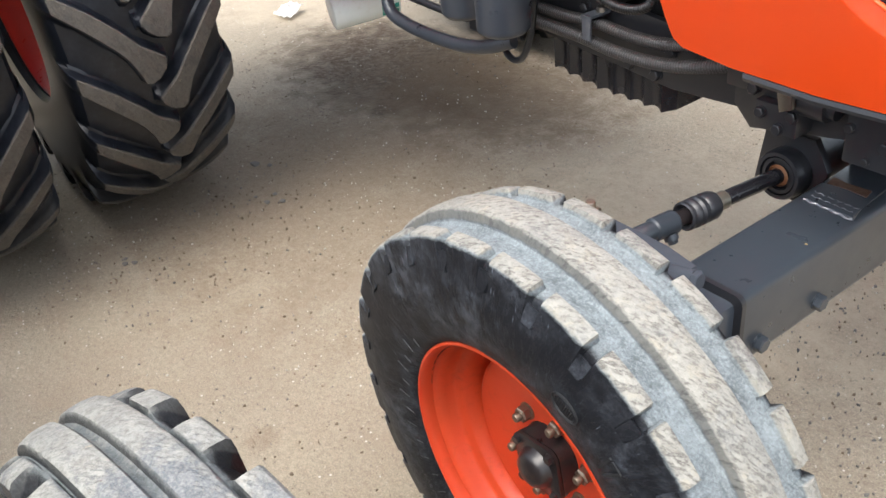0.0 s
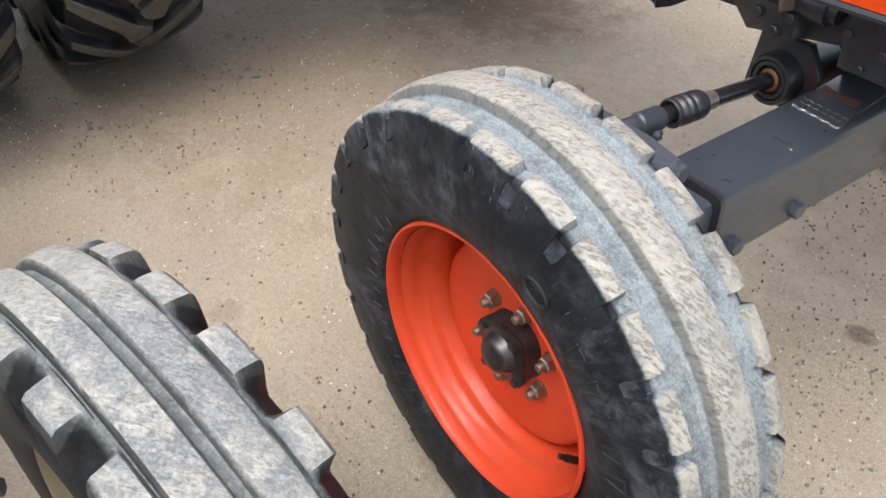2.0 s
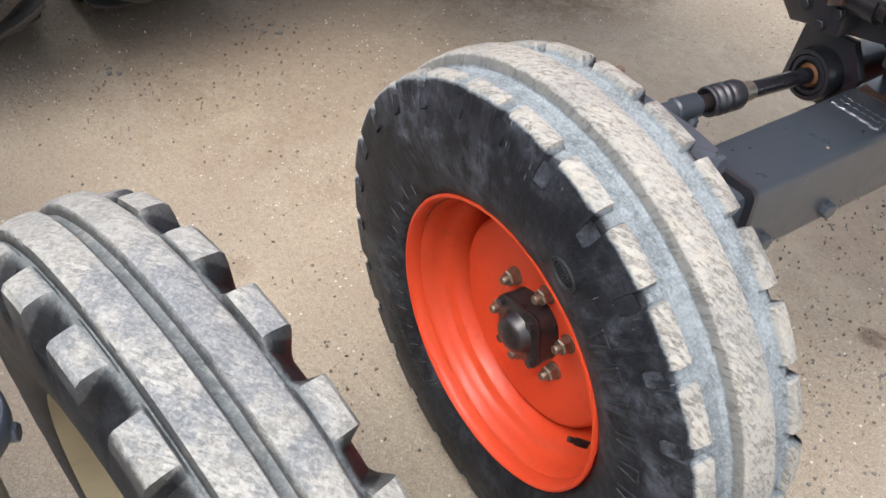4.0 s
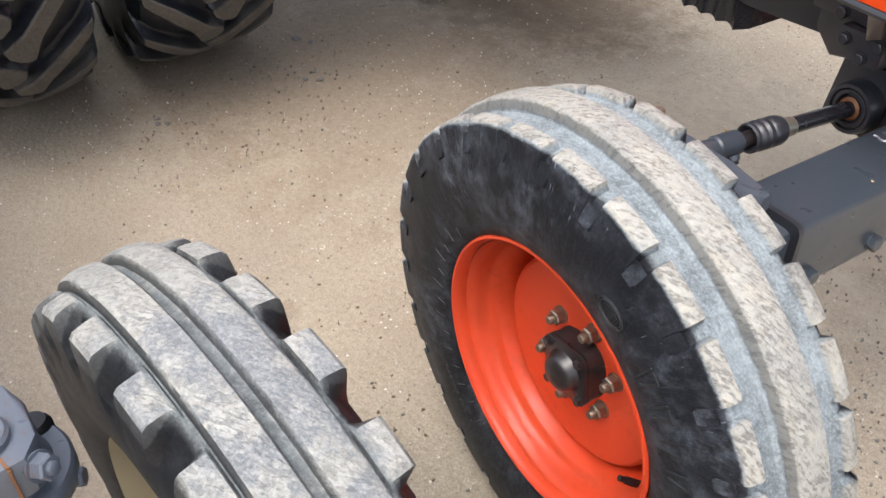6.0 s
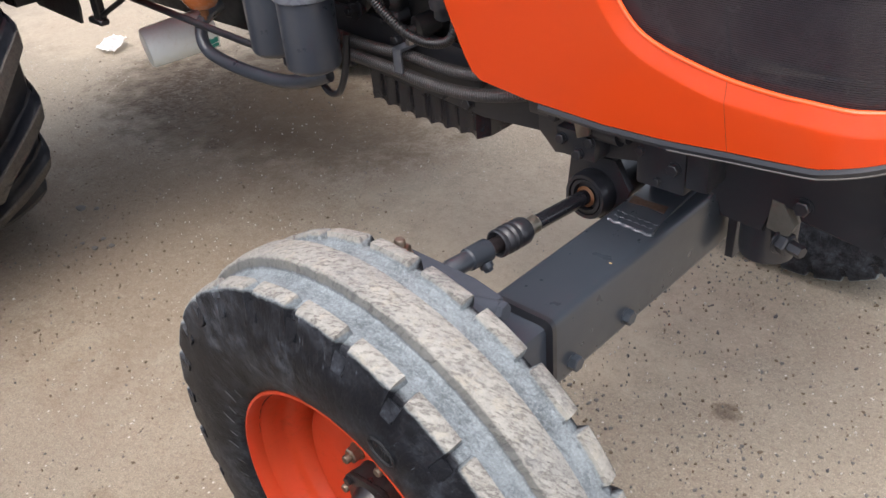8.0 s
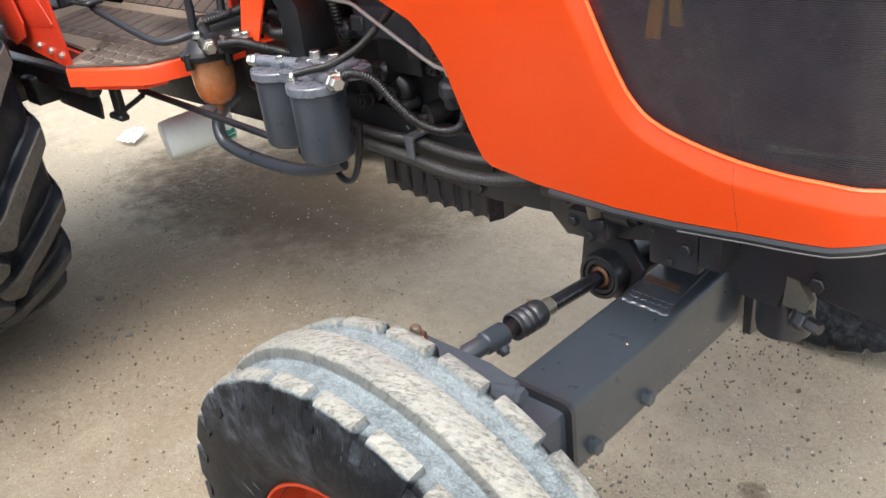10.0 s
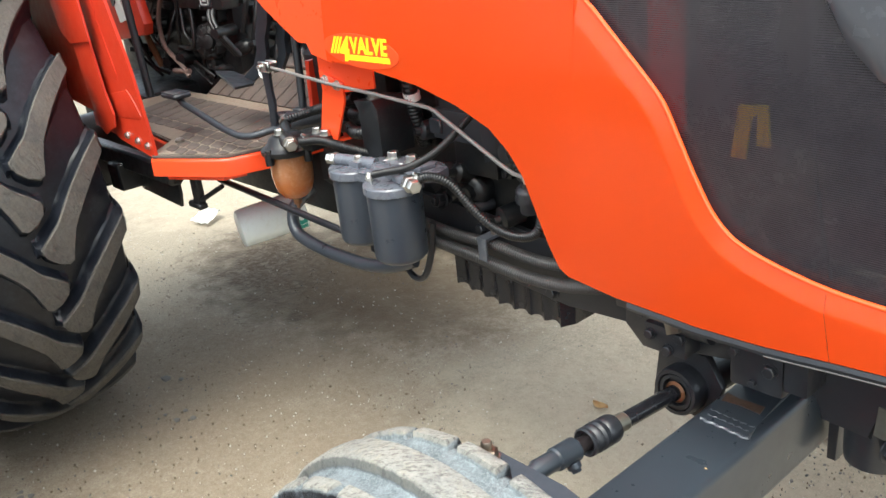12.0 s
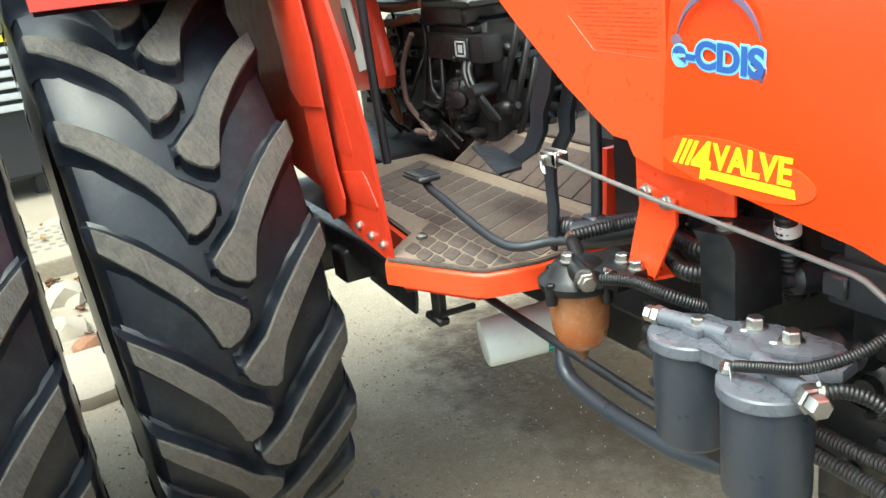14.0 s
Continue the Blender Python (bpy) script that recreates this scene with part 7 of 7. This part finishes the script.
for x, z, r in ((-2.652, 1.022, 0.024), (-2.760, 1.003, 0.022), (-2.385, 1.113, 0.018)):
    bm = bmesh.new()
    lathe(bm, [(r, 0), (r, 0.07), (r * 0.8, 0.08), (r * 0.8, 0.085)], axis_frame((x, 1.65, z), (0.35, -1, 0)), 20)
    part("spool_cap", bm, M_ENGINE, gear, "black valve spool cap")
bm = bmesh.new()
tube(bm, [(-2.641, 1.57, 1.243), (-2.690, 1.57, 1.195), (-2.722, 1.57, 1.150), (-2.728, 1.57, 1.10), (-2.715, 1.57, 1.055), (-2.650, 1.57, 1.018), (-2.606, 1.57, 0.992), (-2.585, 1.57, 0.970)], 0.0075, 10, 0.02)
rod(bm, (-2.66, 1.56, 0.985), (-2.585, 1.575, 0.985), 0.009, 12)
part("gear_lever", bm, M_LEVER, tractor, "bent brown steel lever")
bm = bmesh.new()
box(bm, (-3.06, 1.587, 1.305), (-2.36, 1.92, 1.328), 0.006)
box(bm, (-2.65, 1.604, 1.26), (-2.42, 1.80, 1.317), 0.009)
box(bm, (-2.95, 1.60, 1.36), (-2.50, 1.66, 1.42), 0.02, None, 2)
part("seat_bracket", bm, M_ENGINE, tractor, "black seat bracket")
# unseen seat, added to keep sky light off the gearbox
bm = bmesh.new()
box(bm, (-3.05, 1.36, 1.455), (-2.42, 1.90, 1.56), 0.04, None, 3)
part("seat_cushion", bm, M_PLASTIC, tractor, "unseen black seat cushion added to shade the gearbox")
for pts in (((-3.23, 1.60, 1.328), (-2.88, 1.592, 1.265), (-2.65, 1.592, 1.282)), ((-3.23, 1.592, 1.30), (-2.94, 1.58, 1.224), (-2.897, 1.592, 1.13)), ((-3.12, 1.592, 1.34), (-2.83, 1.587, 1.305), (-2.60, 1.587, 1.317)), ((-3.15, 1.60, 1.27), (-2.95, 1.585, 1.20), (-2.86, 1.585, 1.06), (-2.84, 1.60, 0.98))):
    bm = bmesh.new()
    tube(bm, pts, 0.011, 10, 0.03)
    part("steel_pipe", bm, M_RUST, tractor, "brown steel pipe")
bm = bmesh.new()
box(bm, (-2.462, 1.594, 1.186), (-2.392, 1.599, 1.236), 0.001)
plate = part("label_plate", bm, M_BLACK, gear, "black label plate")
for lo, hi in (((-2.452, 1.5912, 1.192), (-2.402, 1.5932, 1.196)), ((-2.452, 1.5912, 1.226), (-2.402, 1.5932, 1.230)), ((-2.452, 1.5912, 1.192), (-2.447, 1.5932, 1.230)), ((-2.407, 1.5912, 1.192), (-2.402, 1.5932, 1.230)), ((-2.437, 1.5912, 1.202), (-2.417, 1.5932, 1.220))):
    bm = bmesh.new()
    box(bm, lo, hi, 0.0)
    bm.verts.ensure_lookup_table()
    part("label_line", bm, M_SILVER, plate, "pale printed line")
bm = bmesh.new()
slab(bm, [(-2.99, 1.072), (-2.70, 1.107), (-2.683, 1.142), (-2.735, 1.305), (-2.83, 1.45), (-3.23, 1.48), (-3.23, 1.10)], "xz", 1.50, 1.535, 0.009)
cover = part("red_side_cover", bm, M_RED, tractor, "red sheet metal side cover with white sticker")
bm = bmesh.new()
slab(bm, [(-2.945, 1.41), (-2.875, 1.41), (-2.793, 1.155), (-2.85, 1.143)], "xz", 1.494, 1.499)
part("white_sticker", bm, M_WHITE, cover, "white sticker stripe")
bm = bmesh.new()
slab(bm, [(-2.918, 1.317), (-2.886, 1.317), (-2.848, 1.207), (-2.875, 1.195)], "xz", 1.490, 1.493)
part("sticker_bar", bm, M_BLACK, cover, "black bar on the sticker")
bm = bmesh.new()
tube(bm, [(-2.60, 1.42, 1.5), (-2.585, 1.42, 1.2), (-2.56, 1.42, 0.94)], 0.012, 10, 0.04)
part("control_post", bm, M_BLACK, tractor, "black upright control rod")

# ---- slatted machine far behind and rubble ----
slatted = thing("slatted_machine", (-7.6, -0.2, 0), "far machine with silver and yellow horizontal slats", "machine")
bm = bmesh.new()
box(bm, (-8.3, -1.6, 0.25), (-7.12, 1.15, 1.9), 0.03)
box(bm, (-8.0, -1.5, -0.002), (-7.3, -1.2, 0.3), 0.02)
box(bm, (-8.0, 0.7, -0.002), (-7.3, 1.0, 0.3), 0.02)
part("body", bm, M_BLACK, slatted)
for k in range(13):
    z = 0.72 + k * 0.075
    bm = bmesh.new()
    box(bm, (-7.14, -1.55, z), (-7.06, 1.12, z + 0.045), 0.008)
    part("slat", bm, M_YELLOW if k in (6, 7) else M_SILVER, slatted, "yellow slat" if k in (6, 7) else "silver slat")

for k, (x, y, s, mt, lab) in enumerate(((-4.55, 0.62, 0.10, M_RUBBLE, "dusty broken concrete lump in the yard"), (-5.0, 0.66, 0.13, M_RUBBLE, "dusty broken concrete lump in the yard"), (-5.6, 0.55, 0.09, M_RUBBLE, "dusty broken concrete lump in the yard"), (-4.85, 0.50, 0.06, M_RUBBLE, "small dusty stone in the yard"), (-6.3, 0.75, 0.15, M_RUBBLE, "dusty broken concrete lump in the yard"))):
    bm = bmesh.new()
    lump(bm, (x, y, s * 0.1), s, k * 5.1, 0.7, 2)
    tagged(part("rubble_stone", bm, mt, None, lab, None, 30), category="stone", group="rubble")
bm = bmesh.new()
slab(bm, [(-4.17, 0.36), (-3.74, 0.40), (-3.70, 0.62), (-3.78, 0.98), (-4.12, 1.00), (-4.20, 0.70)], "xy", -0.02, 0.05, 0.022)
tagged(part("broken_slab", bm, M_RUBBLE, None, "pale broken concrete slab lying in the yard"), category="slab")
bm = bmesh.new()
lump(bm, (-4.29, 0.675, 0.012), 0.085, 3.3, 0.55, 2)
tagged(part("broken_brick", bm, M_BRICK, None, "broken brown-red brick lying among rubble", None, 25), category="brick")
bm = bmesh.new()
slab(bm, [(-13.0, -0.9), (-5.52, -0.9), (-5.45, 0.5), (-5.49, 0.8), (-5.46, 1.75), (-13.0, 1.75)], "xy", -0.05, 0.1, 0.012)
kerb = tagged(part("pavement", bm, M_GROUND, None, "raised pale concrete pavement with a rough kerb edge", (0, 0, 0)), category="pavement", kind="structure")
for k in range(28):
    bm = bmesh.new()
    at = (-5.72 - 0.085 * (k // 4), 0.575 + 0.075 * (k % 4) + 0.03 * (k // 4 % 2), 0.0985)
    lathe(bm, [(0.022, 0), (0.020, 0.003)], Matrix.Translation(at), 12)
    part("drain_hole", bm, M_STONE, kerb, "dark round drain hole")
r4 = random.Random(8)
for k in range(26):
    x, y = r4.uniform(-5.4, -4.3), r4.uniform(0.5, 0.9)
    z = 0.006
    if k > 20:
        x, z = r4.uniform(-6.6, -5.9), 0.107
    a, s = r4.uniform(0, 6.28), r4.uniform(0.6, 1.3)
    m = Matrix.Translation((x, y, z)) @ Matrix.Rotation(a, 4, "Z") @ Matrix.Scale(s, 4)
    bm = bmesh.new()
    rows = [[bm.verts.new(m @ Vector((0.06 * (u / 6 - 0.5), 0.018 * v * math.sin(math.pi * (u + 0.4) / 6.8), 0.010 * abs(v) + 0.02 * (u / 6 - 0.5) ** 2))) for u in range(7)] for v in (-1, 0, 1)]
    grid_faces(bm, rows)
    bmesh.ops.solidify(bm, geom=bm.faces[:], thickness=0.0008)
    tagged(part("fallen_leaf", bm, M_LEAF if k % 3 == 0 or k > 20 else M_RUST, None, "dry fallen leaf on the yard"), category="leaf", group="fallen leaves")
